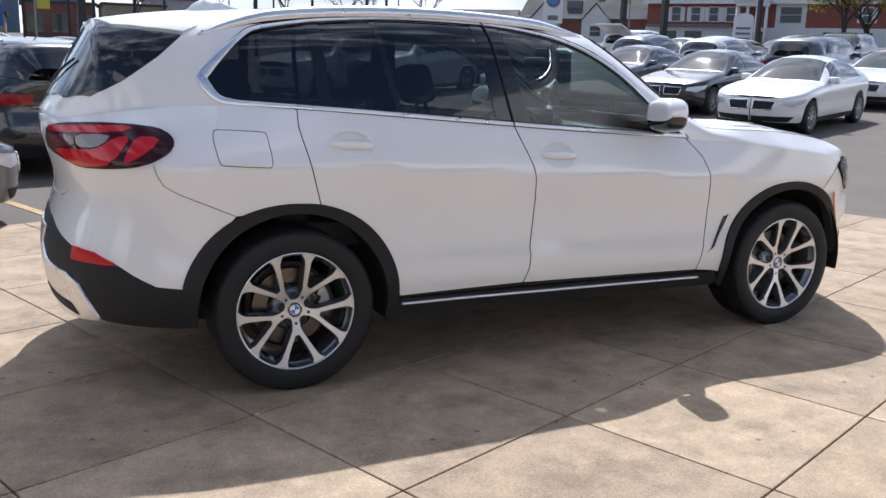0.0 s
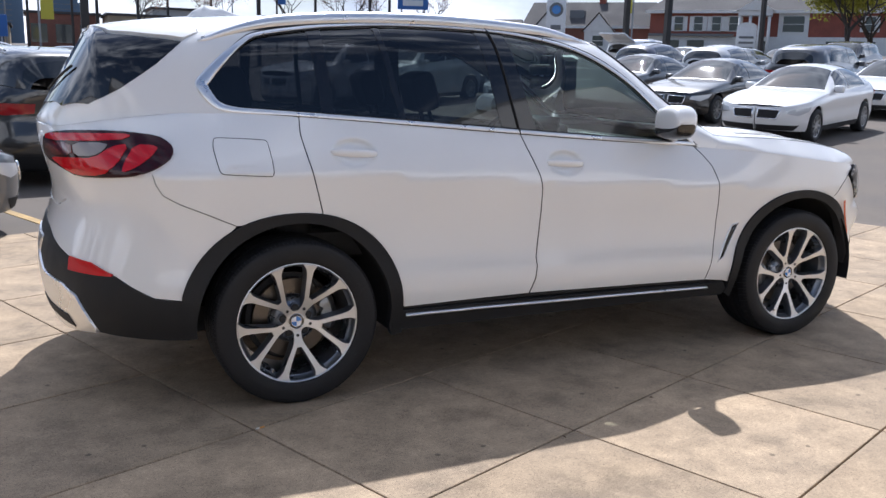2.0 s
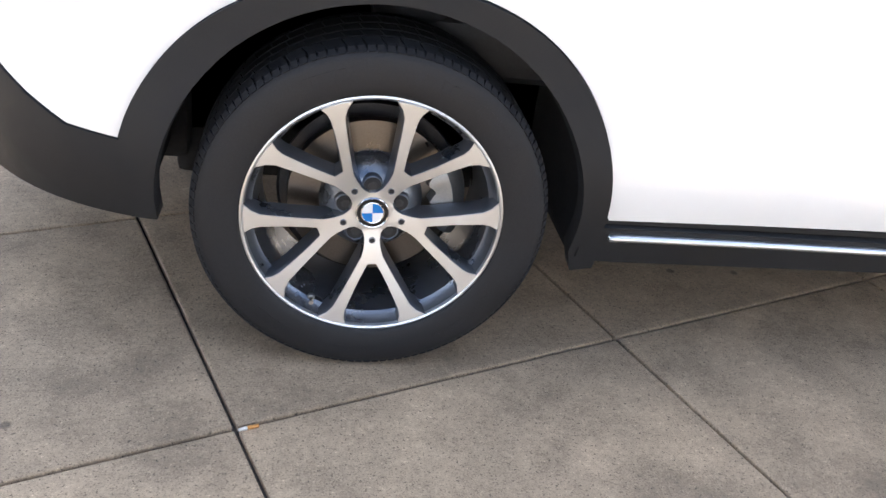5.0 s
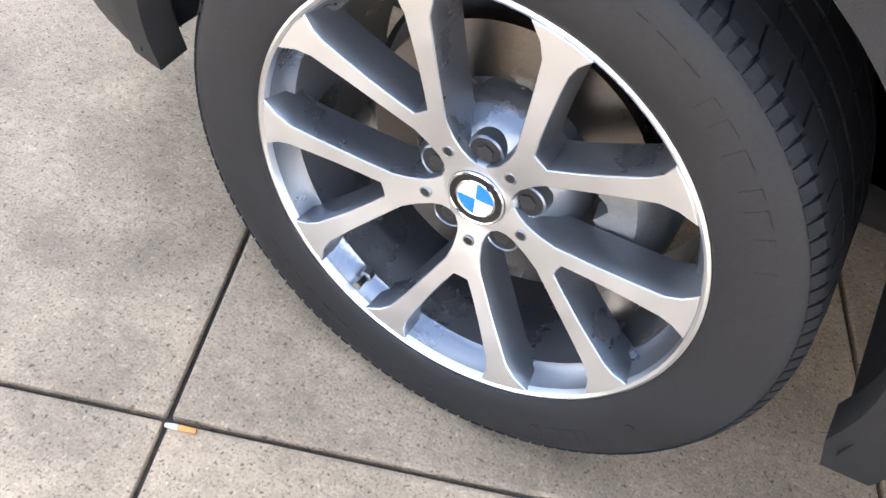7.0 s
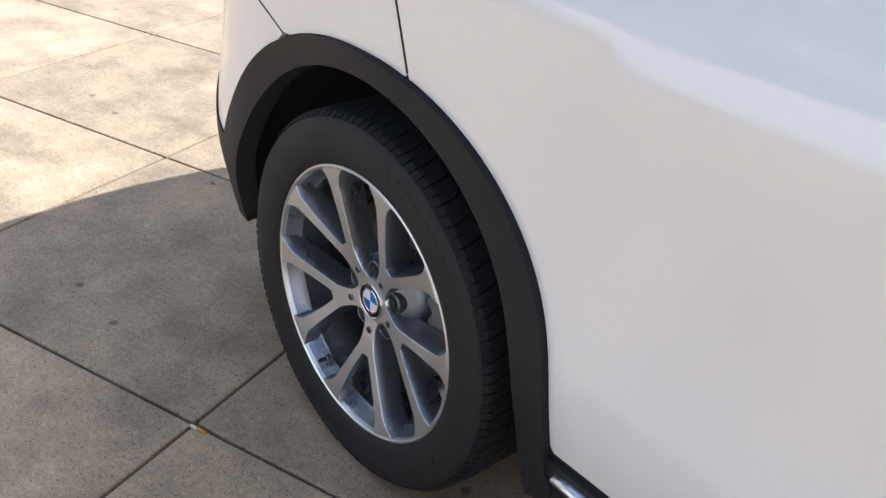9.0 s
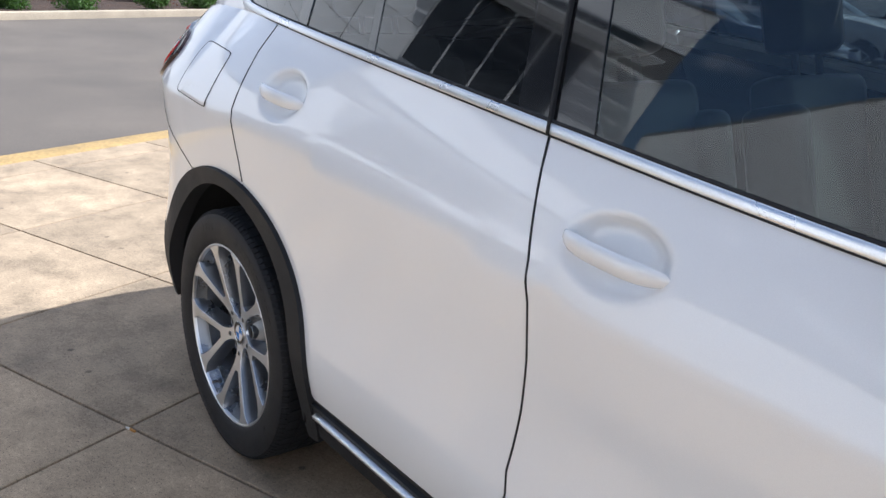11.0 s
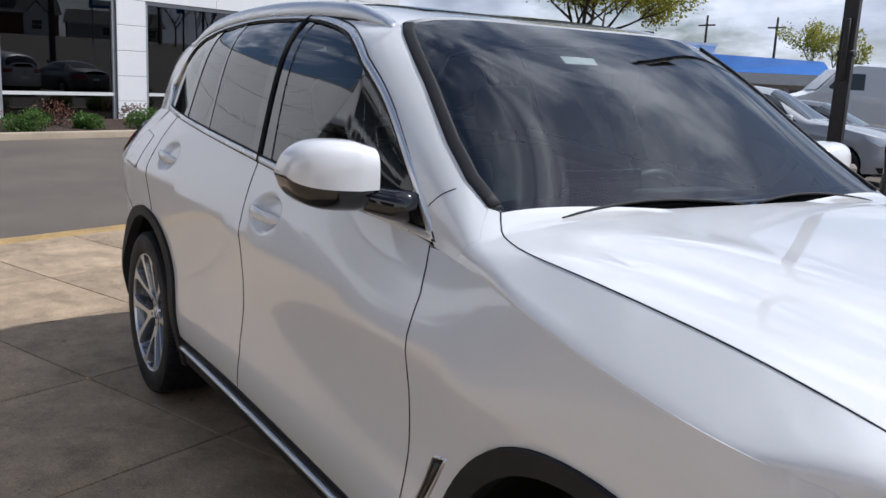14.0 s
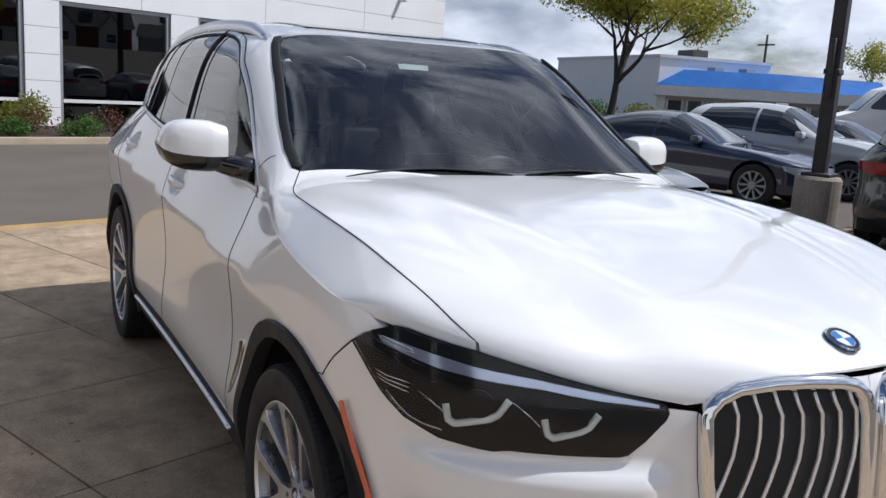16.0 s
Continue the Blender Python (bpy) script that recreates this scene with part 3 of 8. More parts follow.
def arch_line(cx, cz, rx, rz, a0, a1, n=22, power=2.15):
    """Part of a wheel arch in (x, z), angles in degrees from straight ahead."""
    out = []
    for i in range(n):
        a = radians(a0 + (a1 - a0) * i / (n - 1))
        wide = rx if isinstance(rx, float) else rx[0] if math.cos(a) < 0 else rx[1]
        r = ((abs(math.cos(a)) / wide) ** power + (abs(math.sin(a)) / rz) ** power) ** (-1 / power)
        out.append((cx + r * math.cos(a), cz + r * math.sin(a)))
    return out


LOW, TOP = SUV.low, SUV.top
S_TAIL, S_NOSE = SUV.ends()
REAR_ARCH, FRONT_ARCH = (0.0, 0.385, (0.518, 0.500), 0.482), (2.985, 0.385, 0.490, 0.482)
GAP_W = 0.0024

hero = thing("white_suv", "pearl white five-door luxury crossover parked on the concrete apron", "car")


def both(name, mat, points, surf=LOW, lift=0.0, depth=0.012, step=0.035, vscale=1.0, gap=GAP_W, label="", parent=None, extra=(), dense=()):
    """The same sheet on the right and, mirrored, on the left."""
    made = []
    for side in (1, -1):
        plates = [plate(surf, shrink(points, gap) if gap else points, side, lift, depth, step, vscale, dense)]
        plates += [plate(s, p, side, li, depth, step, vs) for s, p, li, vs in extra]
        made.append(child(name, plate_mesh(mat, *plates), parent or hero, label))
    return made


def tz(x, z):
    return (x, float(SUV.k_of(x, z)))


def ty(x, y):
    return (x, float(SUV.k_at(x, y)))


def belt_line(x0, x1, n=10, dz=0.0):
    return [(x, float(SUV.belt(x)) + dz) for x in np.linspace(x0, x1, n)]


# added black sheet behind every shut line, its colour standing for shade there
frame_pts = [(S_TAIL + 0.02, 0.34)] + [(-0.52, 0.34)] + arch_line(0, 0.385, 0.47, 0.45, 184, -4) + [(0.50, 0.32), (2.48, 0.32)] + arch_line(2.985, 0.385, 0.46, 0.45, 184, -4) + [(3.50, 0.40), (S_NOSE - 0.02, 0.40), (S_NOSE - 0.02, 0.84), (3.95, 0.86), (3.60, 0.92), (3.2, 0.99)] + belt_line(3.0, -0.8, 24, -0.02) + [(-1.1, 1.15), (S_TAIL + 0.02, 1.15)]
both("body_frame", GAP, frame_pts, lift=-0.050, depth=0.0, step=0.045, gap=0, label="black backing sheet that darkens the shut lines")

def eased(points, n=5):
    """An open line bent smoothly through its points."""
    p = np.array(points)
    p, out = np.concatenate(([2 * p[0] - p[1]], p, [2 * p[-1] - p[-2]])), []
    for a, b, c, d in zip(p, p[1:], p[2:], p[3:]):
        for t in np.arange(n) / n:
            out.append(tuple(0.5 * (2 * b + (c - a) * t + (2 * a - 5 * b + 4 * c - d) * t ** 2 + (3 * b - a - 3 * c + d) * t ** 3)))
    return out


# rear quarter, with the D-pillar and the roof side in one piece
R_ARCH = arch_line(*REAR_ARCH, 77, 164)
rear_door_edge = [(0.046, 1.272), (0.037, 1.205), (0.044, 1.154), (0.056, 1.09), (0.071, 1.024), (0.092, 0.945), (0.112, 0.868)]
bumper_seam = [(-0.262, 0.822), (-0.38, 0.875), (-0.498, 0.924), (-0.562, 0.960), (-0.588, 1.005), (-0.600, 1.051)]
quarter = rear_door_edge + [p for p in R_ARCH if p[0] > -0.26] + bumper_seam + [(-0.80, 1.05), (-1.12, 1.06), (-1.14, 1.14), (-1.10, 1.17)] + [(-0.93, 1.215), (-0.75, 1.245)] + belt_line(-0.6, 0.0, 8, 0.010)
dlo_top = [(-0.356, 1.408), (-0.304, 1.466), (-0.238, 1.531), (-0.172, 1.586), (-0.100, 1.626), (0.07, 1.658), (0.25, 1.680), (0.60, 1.700), (1.08, 1.692), (1.38, 1.656), (1.55, 1.612), (1.70, 1.545), (1.88, 1.438), (2.08, 1.275), (2.26, 1.132)]
dlo_low = [(2.0, 1.146), (1.6, 1.172), (1.16, 1.204), (0.6, 1.246), (0.30, 1.268), (0.046, 1.285), (-0.12, 1.295), (-0.235, 1.303), (-0.296, 1.322), (-0.338, 1.372)]
roof_edge = [ty(x, y) for x, y in ((-0.34, 0.625), (-0.1, 0.615), (0.4, 0.60), (0.9, 0.595), (1.35, 0.60), (1.66, 0.615))]
screen_side = [ty(x, y) for x, y in ((1.73, 0.655), (1.95, 0.707), (2.15, 0.750), (2.27, 0.770), (2.37, 0.776))]
fin_edge = [tz(-0.80, 1.312), tz(-0.74, 1.345), tz(-0.675, 1.382), tz(-0.60, 1.435), tz(-0.53, 1.485), tz(-0.46, 1.545), tz(-0.41, 1.588)]
side_frame = ([(-0.93, 0.0), (-0.87, 0.04)] + fin_edge + roof_edge + screen_side + [(2.44, 0.30), (2.40, 0.0), (2.285, 0.0)]
              + [tz(x, z) for x, z in eased(dlo_top)[::-1] if x < 2.25] + [tz(x, z) for x, z in dlo_low[::-1][:5]] + [(0.03, 0.0), (-0.3, 0.0), (-0.6, 0.0)])
both("quarter_panel", WHITE, quarter, depth=0.03, extra=((TOP, side_frame, 0.0, 1.2),), label="white rear quarter with pillar and roof side")

# doors
mid_edge = [(1.150, 1.192), (1.168, 1.14), (1.193, 1.075), (1.222, 1.0), (1.236, 0.93), (1.239, 0.82), (1.234, 0.716), (1.226, 0.640), (1.220, 0.588), (1.228, 0.545), (1.219, 0.48), (1.190, 0.405)]
rear_door = [(0.046, 1.280)] + belt_line(0.2, 1.0, 6, 0.008) + [(1.148, 1.199)] + mid_edge[1:] + [(0.9, 0.403), (0.51, 0.398)] + arch_line(*REAR_ARCH, 3, 76.5) + rear_door_edge[:0:-1]
front_edge = [(2.262, 1.113), (2.30, 1.07), (2.336, 1.018), (2.358, 0.93), (2.369, 0.80), (2.368, 0.654), (2.352, 0.50), (2.324, 0.385)]
front_door = [(1.150, 1.199)] + belt_line(1.4, 2.1, 5, 0.008) + [(2.255, 1.122)] + front_edge[1:] + [(1.7, 0.395)] + mid_edge[:0:-1]
HANDLES = ((0.268, 1.122), (1.380, 1.053))


def door_skin(s, z):
    """The doors' skin with a hollow behind each handle."""
    p = LOW(s, z).copy()
    for hs, hz in HANDLES:
        p[..., 1] += 0.026 * np.exp(-(np.hypot((s - hs - 0.002) / 0.094, (z - hz - 0.002) / 0.052) ** 7))
    return p


rear_doors = both("rear_door", WHITE, rear_door, door_skin, depth=0.03, gap=0.003, label="white rear door", dense=((0.27, 1.13, 0.125, 0.075, 0.0075),))
front_doors = both("front_door", WHITE, front_door, door_skin, depth=0.03, gap=0.003, label="white front door", dense=((1.387, 1.054, 0.125, 0.075, 0.0075),))

# front wing: side and top
F_ARCH = arch_line(*FRONT_ARCH, 183, 62)
seam = [(3.245, 0.825), (3.30, 0.885), (3.366, 0.942)]
seam_y = spline((2.392, 2.45, 2.52, 2.60, 2.72, 2.95, 3.15, 3.36, 3.50, 3.56, 3.605), (0.757, 0.792, 0.820, 0.841, 0.857, 0.866, 0.860, 0.847, 0.823, 0.804, 0.777))
hood_seam = [ty(x, float(seam_y(x))) for x in np.linspace(2.394, 3.60, 46)]
wing = front_edge[::-1] + belt_line(2.4, 3.4, 8, 0.010) + [(3.47, 0.972), (3.40, 0.965)] + seam[::-1] + [p for p in F_ARCH[::-1] if p[0] < 3.22] + [(2.44, 0.372)]
wing_top = [(2.285, 0.0), (2.40, 0.0), (2.44, 0.30), screen_side[-1]] + hood_seam + [(3.604, 0.0)] + [(x, 0.0) for x in (3.4, 3.0, 2.6)]
def wing_skin(x, k):
    """The wing's top: outside the bonnet's edge it falls in a plain slope to the shoulder."""
    p = TOP(x, k).copy()
    px = np.clip(p[..., 0], 2.45, 3.55)
    ys, yb = seam_y(px), SUV.base(px)
    zs, zb = SUV.top_at(px, ys), SUV.belt(px)
    t = np.clip((np.abs(p[..., 1]) - ys) / np.maximum(yb - ys, 0.01), 0, 1)
    q = np.clip((p[..., 0] - 2.45) / 0.3, 0, 1) * np.clip((3.45 - p[..., 0]) / 0.2, 0, 1)
    q = q * q * (3 - 2 * q) * 0.85
    p[..., 2] += q * (zs + (zb - zs) * t - p[..., 2])
    return p


both("front_wing", WHITE, wing, gap=GAP_W, depth=0.03, extra=((wing_skin, shrink(wing_top, 0.0012), 0.0, 1.2),), label="white front wing")

# bonnet, across the full width
half_hood = [(2.455, 1.0), (2.450, 0.8)] + hood_seam + [(3.606, 0.012), (3.66, 0.008), (3.72, 0.008), (3.785, 0.008), (3.816, 0.010), (3.826, 0.12), (3.829, 0.35), (3.829, 0.7), (3.829, 1.0)]
hood = half_hood + [(x, 2 - k) for x, k in half_hood[::-1] if k < 1]


def hood_skin(x, k):
    """The bonnet with its two pressed ridges and the hollow along each."""
    p = TOP(x, k).copy()
    y = np.abs(p[..., 1])
    line = 0.34 + (3.8 - p[..., 0]) * 0.17
    fade = np.clip((p[..., 0] - 2.5) / 0.3, 0, 1) * np.clip((3.80 - p[..., 0]) / 0.15, 0, 1)
    p[..., 2] += fade * (0.010 * np.exp(-((y - line) / 0.10) ** 2) - 0.008 * np.exp(-((y - line - 0.17) / 0.08) ** 2))
    return p


child("bonnet", plate_mesh(WHITE, plate(hood_skin, shrink(hood, 0.0035), 1, 0, 0.012, 0.04, 1.2)), hero, "white bonnet with two pressed ridges")

# roof skin
half_roof = [(-0.34, 1.0)] + roof_edge + [(1.665, 0.75), (1.695, 1.0)]
roof = half_roof + [(x, 2 - k) for x, k in half_roof[::-1] if k < 1]
child("roof_panel", plate_mesh(WHITE, plate(TOP, roof, 1, 0, 0.01, 0.06, 1.2)), hero, "white roof panel")
half_sun = [(0.35, 1.0), (0.36, ty(0.36, 0.42)[1]), (1.45, ty(1.45, 0.42)[1]), (1.5, 1.0)]
child("glass_roof", plate_mesh(PIANO, plate(TOP, half_sun + [(x, 2 - k) for x, k in half_sun[::-1] if k < 1], 1, 0.005, 0.006, 0.06, 1.2)), hero, "dark glass sunroof panel")
half_head = [(-0.3, 1.0), (-0.3, 0.62), (0.5, 0.60), (1.5, 0.62), (1.62, 1.0)]
child("headliner", plate_mesh(LINER, plate(TOP, half_head + [(x, 2 - k) for x, k in half_head[::-1] if k < 1], 1, -0.035, 0.0, 0.08, 1.2)), hero, "pale cloth headliner")

# spoiler and tail glass
half_spoiler = [(-0.344, 1.0), (roof_edge[0][0] - 0.004, roof_edge[0][1]), tz(-0.405, 1.600), tz(-0.55, 1.612), tz(-0.69, 1.622), (-0.755, 0.70), (-0.765, 0.85), (-0.765, 1.0)]
child("roof_spoiler", plate_mesh(WHITE, plate(TOP, half_spoiler + [(x, 2 - k) for x, k in half_spoiler[::-1] if k < 1], 1, 0.004, 0.035, 0.04, 1.2)), hero, "white roof spoiler")
half_tail = [(-0.772, 1.0), (-0.765, 0.72), tz(-0.70, 1.608), tz(-0.55, 1.598), tz(-0.415, 1.584)] + fin_edge[::-1][1:] + [(-0.900, 0.28), (-0.945, 0.55), (-0.965, 1.0)]
tail_glass = child("tailgate_glass", plate_mesh(PIANO, plate(TOP, shrink(half_tail + [(x, 2 - k) for x, k in half_tail[::-1] if k < 1], 0.002), 1, 0.002, 0.01, 0.04, 1.2)), hero, "black tailgate glass with side fins")

# tailgate, bumper and lamps at the back
half_lip = [(-0.92, 1.0), (-0.91, 0.8), (-0.87, 0.55), (-0.78, 0.35), (-0.55, 0.2), (-0.55, 0.0), (-1.0, 0.0), (-1.0, 0.3), (-1.0, 1.0)]
child("tailgate_shoulder", plate_mesh(WHITE, plate(TOP, half_lip + [(x, 2 - k) for x, k in half_lip[::-1] if k < 1], 1, -0.005, 0.0, 0.04, 1.2)), hero, "white shoulder below the tail glass")
for sd in (1, -1):
    v, f = [], []
    for s in np.linspace(-0.32, S_TAIL + 0.30, 44):
        p = LOW(s, 1.25)
        for _ in range(4):
            p = LOW(s, float(SUV.belt(p[0])) + 0.004)
        if p[0] < -1.03:
            break
        v += [(p[0], p[1] * sd, p[2]), tuple(TOP(p[0], 0.0) * np.array((1, sd, 1)) + np.array((0, 0, 0.004)))]
    f = [(2 * i, 2 * i + 2, 2 * i + 3, 2 * i + 1)[::sd] for i in range(len(v) // 2 - 1)]
    child("shoulder_shelf", mesh_of(v, f, [WHITE]), hero, "white shoulder over the tail lamp")
def rim_of(s, dz):
    """The belt's height where the skin stands at s."""
    p = LOW(s, 1.25)
    for _ in range(4):
        p = LOW(s, float(SUV.belt(p[0])))
    return (s, max(float(SUV.belt(p[0])), 1.19) + dz)


both("lamp_bay", WHITE, [(S_TAIL, 1.05), (-0.46, 1.05)] + [rim_of(s, 0.007) for s in np.linspace(-0.46, S_TAIL + 0.01, 24)], lift=-0.002, depth=0.0, gap=0, label="white panel round the tail lamp")
tailgate = [(S_TAIL, 0.86), (-1.30, 0.86), (-1.16, 0.90), (-1.13, 1.02), (-1.125, 1.16), (-1.02, 1.20), (-1.2, 1.215), (S_TAIL, 1.215)]
child("tailgate", plate_mesh(WHITE, plate(LOW, shrink(tailgate, 0.002), 0)), hero, "white tailgate")
black_line = [(-0.462, 0.515), (-0.61, 0.530), (-0.70, 0.572), (-0.78, 0.615), (-0.92, 0.645), (-1.06, 0.664), (-1.175, 0.692), (-1.39, 0.748), (S_TAIL, 0.765)]
bumper = [(S_TAIL, 0.855), (-1.30, 0.855), (-1.165, 0.895), (-1.135, 1.02), (-1.13, 1.055), (-0.80, 1.045)] + bumper_seam[::-1] + [p for p in arch_line(*REAR_ARCH, 120, 164) if p[0] < -0.275] + black_line
both("rear_bumper", WHITE, bumper, gap=0.001, label="white rear bumper skin")
skid_line = [(S_TAIL, 0.685), (-1.47, 0.695), (-1.52, 0.610), (-1.385, 0.556), (-1.12, 0.546), (-1.008, 0.508), (-0.950, 0.430), (-0.895, 0.352)]
black_pts = black_line + skid_line + [(-0.47, 0.335)]
both("lower_bumper", CLAD, black_pts, lift=0.004, depth=0.03, label="black plastic lower bumper")
skid = skid_line + [(-1.085, 0.330), (-1.45, 0.305), (S_TAIL, 0.30)]
both("skid_plate", SATIN, skid, lift=0.012, depth=0.03, label="satin silver skid plate")
both("exhaust_trim", GAP, [(-1.46, 0.430), (-1.32, 0.418), (-1.10, 0.405), (-1.058, 0.355), (-1.25, 0.372), (-1.46, 0.380)], lift=0.016, depth=0.006, gap=0, label="dark exhaust opening")
both("rear_reflector", RED_LENS, [(-1.055, 0.671), (-0.911, 0.662), (-0.79, 0.622), (-0.795, 0.614), (-0.863, 0.612), (-1.060, 0.612)], lift=0.010, depth=0.01, gap=0, label="slim red reflector")
lamp = [(-1.30, 1.175), (-1.105, 1.200), (-0.867, 1.209), (-0.72, 1.206), (-0.585, 1.193), (-0.530, 1.165), (-0.512, 1.135), (-0.532, 1.098), (-0.612, 1.052), (-0.721, 1.031), (-0.979, 1.018), (-1.116, 1.047), (-1.320, 1.073), (-1.340, 1.115)]
for k, ob in enumerate(both("tail_lamp", TAIL_DARK, rounded(lamp, 1), lift=0.010, depth=0.02, step=0.025, gap=0, label="dark red wraparound tail lamp")):
    sd = 1 if k == 0 else -1
    for nm, mt, pts in (("red_lens", RED_LENS, [(-1.276, 1.182), (-0.973, 1.193), (-0.745, 1.197), (-0.700, 1.190), (-0.757, 1.170), (-1.255, 1.154)]),
                        ("red_lens", RED_LENS, [(-1.225, 1.084), (-0.990, 1.095), (-0.868, 1.098), (-0.776, 1.150), (-0.705, 1.158), (-0.748, 1.078), (-0.817, 1.036), (-0.990, 1.026), (-1.120, 1.056)]),
                        ("red_lens", RED_LENS, [(-0.680, 1.158), (-0.576, 1.152), (-0.600, 1.115), (-0.655, 1.074), (-0.722, 1.046), (-0.718, 1.080)]),
                        ("smoked_lens", RED_DEEP, [(-1.290, 1.140), (-1.020, 1.156), (-1.002, 1.104), (-1.200, 1.096)]),
                        ("clear_lens", SMOKE_LENS, [(-1.010, 1.155), (-0.805, 1.161), (-0.818, 1.132), (-0.870, 1.106), (-0.990, 1.104)])):
        child(nm, plate_mesh(mt, plate(LOW, rounded(pts, 1), sd, 0.0135, 0.004, 0.025)), ob)

# fuel flap: a raised dark ribbon paints the shade of its shut line
flap = rounded([(-0.346, 1.150), (-0.338, 1.188), (-0.300, 1.189), (-0.150, 1.182), (-0.112, 1.178), (-0.108, 1.140), (-0.102, 1.070), (-0.106, 1.032), (-0.140, 1.033), (-0.290, 1.043), (-0.326, 1.048), (-0.334, 1.085)], 2)
flap_ob = both("fuel_flap", WHITE, flap, lift=0.0012, depth=0.001, gap=0.002, label="white fuel filler flap")
for k, ob in enumerate(flap_ob):
    v, f = ribbon(LOW, flap, 1 if k == 0 else -1, 0.003, 0.0014, True)
    child("shut_line", mesh_of(v, f, [GAP]), ob)

# front bumper, lamps, grille
f_arch_front = arch_line(*FRONT_ARCH, -4, 62)
front_bumper = [(S_NOSE, 0.952), (4.44, 0.954), (4.30, 0.950), (4.213, 0.936), (4.172, 0.912), (4.146, 0.878), (4.084, 0.882), (3.925, 0.917), (3.80, 0.941), (3.677, 0.967), (3.535, 0.985), (3.47, 0.986), (3.378, 0.950)] + seam[::-1] + f_arch_front[::-1] + [(3.50, 0.36), (3.62, 0.34), (3.9, 0.34), (S_NOSE, 0.34)]


def bumper_skin(s, z):
    """The front bumper's skin, which swells into a ledge under each headlamp."""
    p = LOW(s, z).copy()
    a, b = np.clip((0.776 - z) / 0.060, 0, 1), np.clip((z - 0.565) / 0.095, 0, 1)
    c, d = np.clip((s - 3.44) / 0.22, 0, 1), np.clip((4.14 - s) / 0.10, 0, 1)
    q = 0.034
    for e in (a, b, c, d):
        q = q * e * e * (3 - 2 * e)
    out = p[..., :2] - np.array((2.9, 0.0))
    p[..., :2] += q[..., None] * out / np.linalg.norm(out, axis=-1, keepdims=True)
    return p


both("front_bumper", WHITE, front_bumper, bumper_skin, label="white front bumper skin")
both("lower_intake", CLAD, [(S_NOSE, 0.50), (4.1, 0.48), (3.80, 0.56), (3.66, 0.50), (3.75, 0.37), (S_NOSE, 0.36)], lift=0.006, depth=0.01, gap=0, label="black lower air intake")
head = [(3.372, 0.943), (3.420, 0.975), (3.477, 0.996), (3.510, 0.996), (3.535, 0.992), (3.616, 0.980), (3.677, 0.972), (3.803, 0.947), (3.925, 0.922), (4.048, 0.898), (4.083, 0.888), (4.090, 0.874), (4.084, 0.858), (4.045, 0.812), (4.010, 0.782), (3.990, 0.778), (3.941, 0.778), (3.823, 0.778), (3.764, 0.778), (3.735, 0.772), (3.705, 0.773), (3.616, 0.782), (3.534, 0.811), (3.473, 0.854), (3.408, 0.914)]
for k, ob in enumerate(both("headlamp", BLACK_LENS, head, lift=0.004, depth=0.012, step=0.025, gap=0, label="black headlamp with white light guides")):
    sd = 1 if k == 0 else -1
    child("top_strip", plate_mesh(BLUE_LAMP, plate(LOW, [(3.441, 0.970), (3.480, 0.968), (3.537, 0.960), (3.680, 0.940), (3.806, 0.928), (3.94, 0.908), (4.067, 0.888), (4.067, 0.881), (3.94, 0.893), (3.820, 0.910), (3.705, 0.917), (3.603, 0.927), (3.519, 0.943), (3.460, 0.955)], sd, 0.007, 0.003, 0.02)), ob, "blue-grey light strip")
    for pts in ([(3.449, 0.971), (3.480, 0.966), (3.530, 0.958), (3.543, 0.951), (3.519, 0.950), (3.470, 0.961)],):
        v, f = ribbon(LOW, pts, sd, 0.0035, 0.014, True)
        child("strip_frame", mesh_of(v, f, [CHROME]), ob, "thin chrome frame at the strip's end")
    for pts in ([(3.625, 0.858), (3.633, 0.826), (3.648, 0.819), (3.720, 0.839), (3.737, 0.850), (3.757, 0.882)], [(3.832, 0.850), (3.841, 0.820), (3.854, 0.813), (3.908, 0.829), (3.924, 0.838), (3.943, 0.865)]):
        v, f = ribbon(LOW, pts, sd, 0.015, 0.014, False, step=0.01)
        child("light_guide", mesh_of(v, f, [WHITE_LAMP]), ob, "pale bracket-shaped light guide")
    for cu, cv, r in ((3.692, 0.868, 0.036), (3.890, 0.852, 0.032)):
        ring = [(cu + r * math.cos(a), cv + r * 0.8 * math.sin(a)) for a in np.linspace(0, 2 * math.pi, 25)[:-1]]
        child("projector", plate_mesh(BLACK_LENS, plate(LOW, ring, sd, 0.010, 0.006, 0.02)), ob, "black projector lens")
    for pts in ([(3.454, 0.897), (3.481, 0.890), (3.537, 0.886)], [(3.458, 0.889), (3.486, 0.881), (3.538, 0.876)], [(3.462, 0.881), (3.492, 0.873), (3.539, 0.866)], [(3.484, 0.859), (3.510, 0.838), (3.542, 0.816), (3.575, 0.806), (3.621, 0.800)], [(3.565, 0.873), (3.596, 0.857), (3.627, 0.838)], [(3.765, 0.880), (3.800, 0.856), (3.825, 0.835)]):
        v, f = ribbon(LOW, pts, sd, 0.0035, 0.009, False)
        child("side_rib", mesh_of(v, f, [CHROME]), ob)
    child("cover", plate_mesh(GLASS_CLEAR, plate(LOW, shrink(head, 0.003), sd, 0.016, 0.008, 0.03)), ob, "clear lamp cover")
both("side_marker", ORANGE, [(3.336, 0.790), (3.344, 0.796), (3.352, 0.795), (3.366, 0.754), (3.396, 0.694), (3.450, 0.598), (3.453, 0.55), (3.438, 0.55), (3.433, 0.60), (3.380, 0.690), (3.350, 0.750)], lift=0.014, depth=0.004, gap=0, step=0.02, label="slim amber side marker")

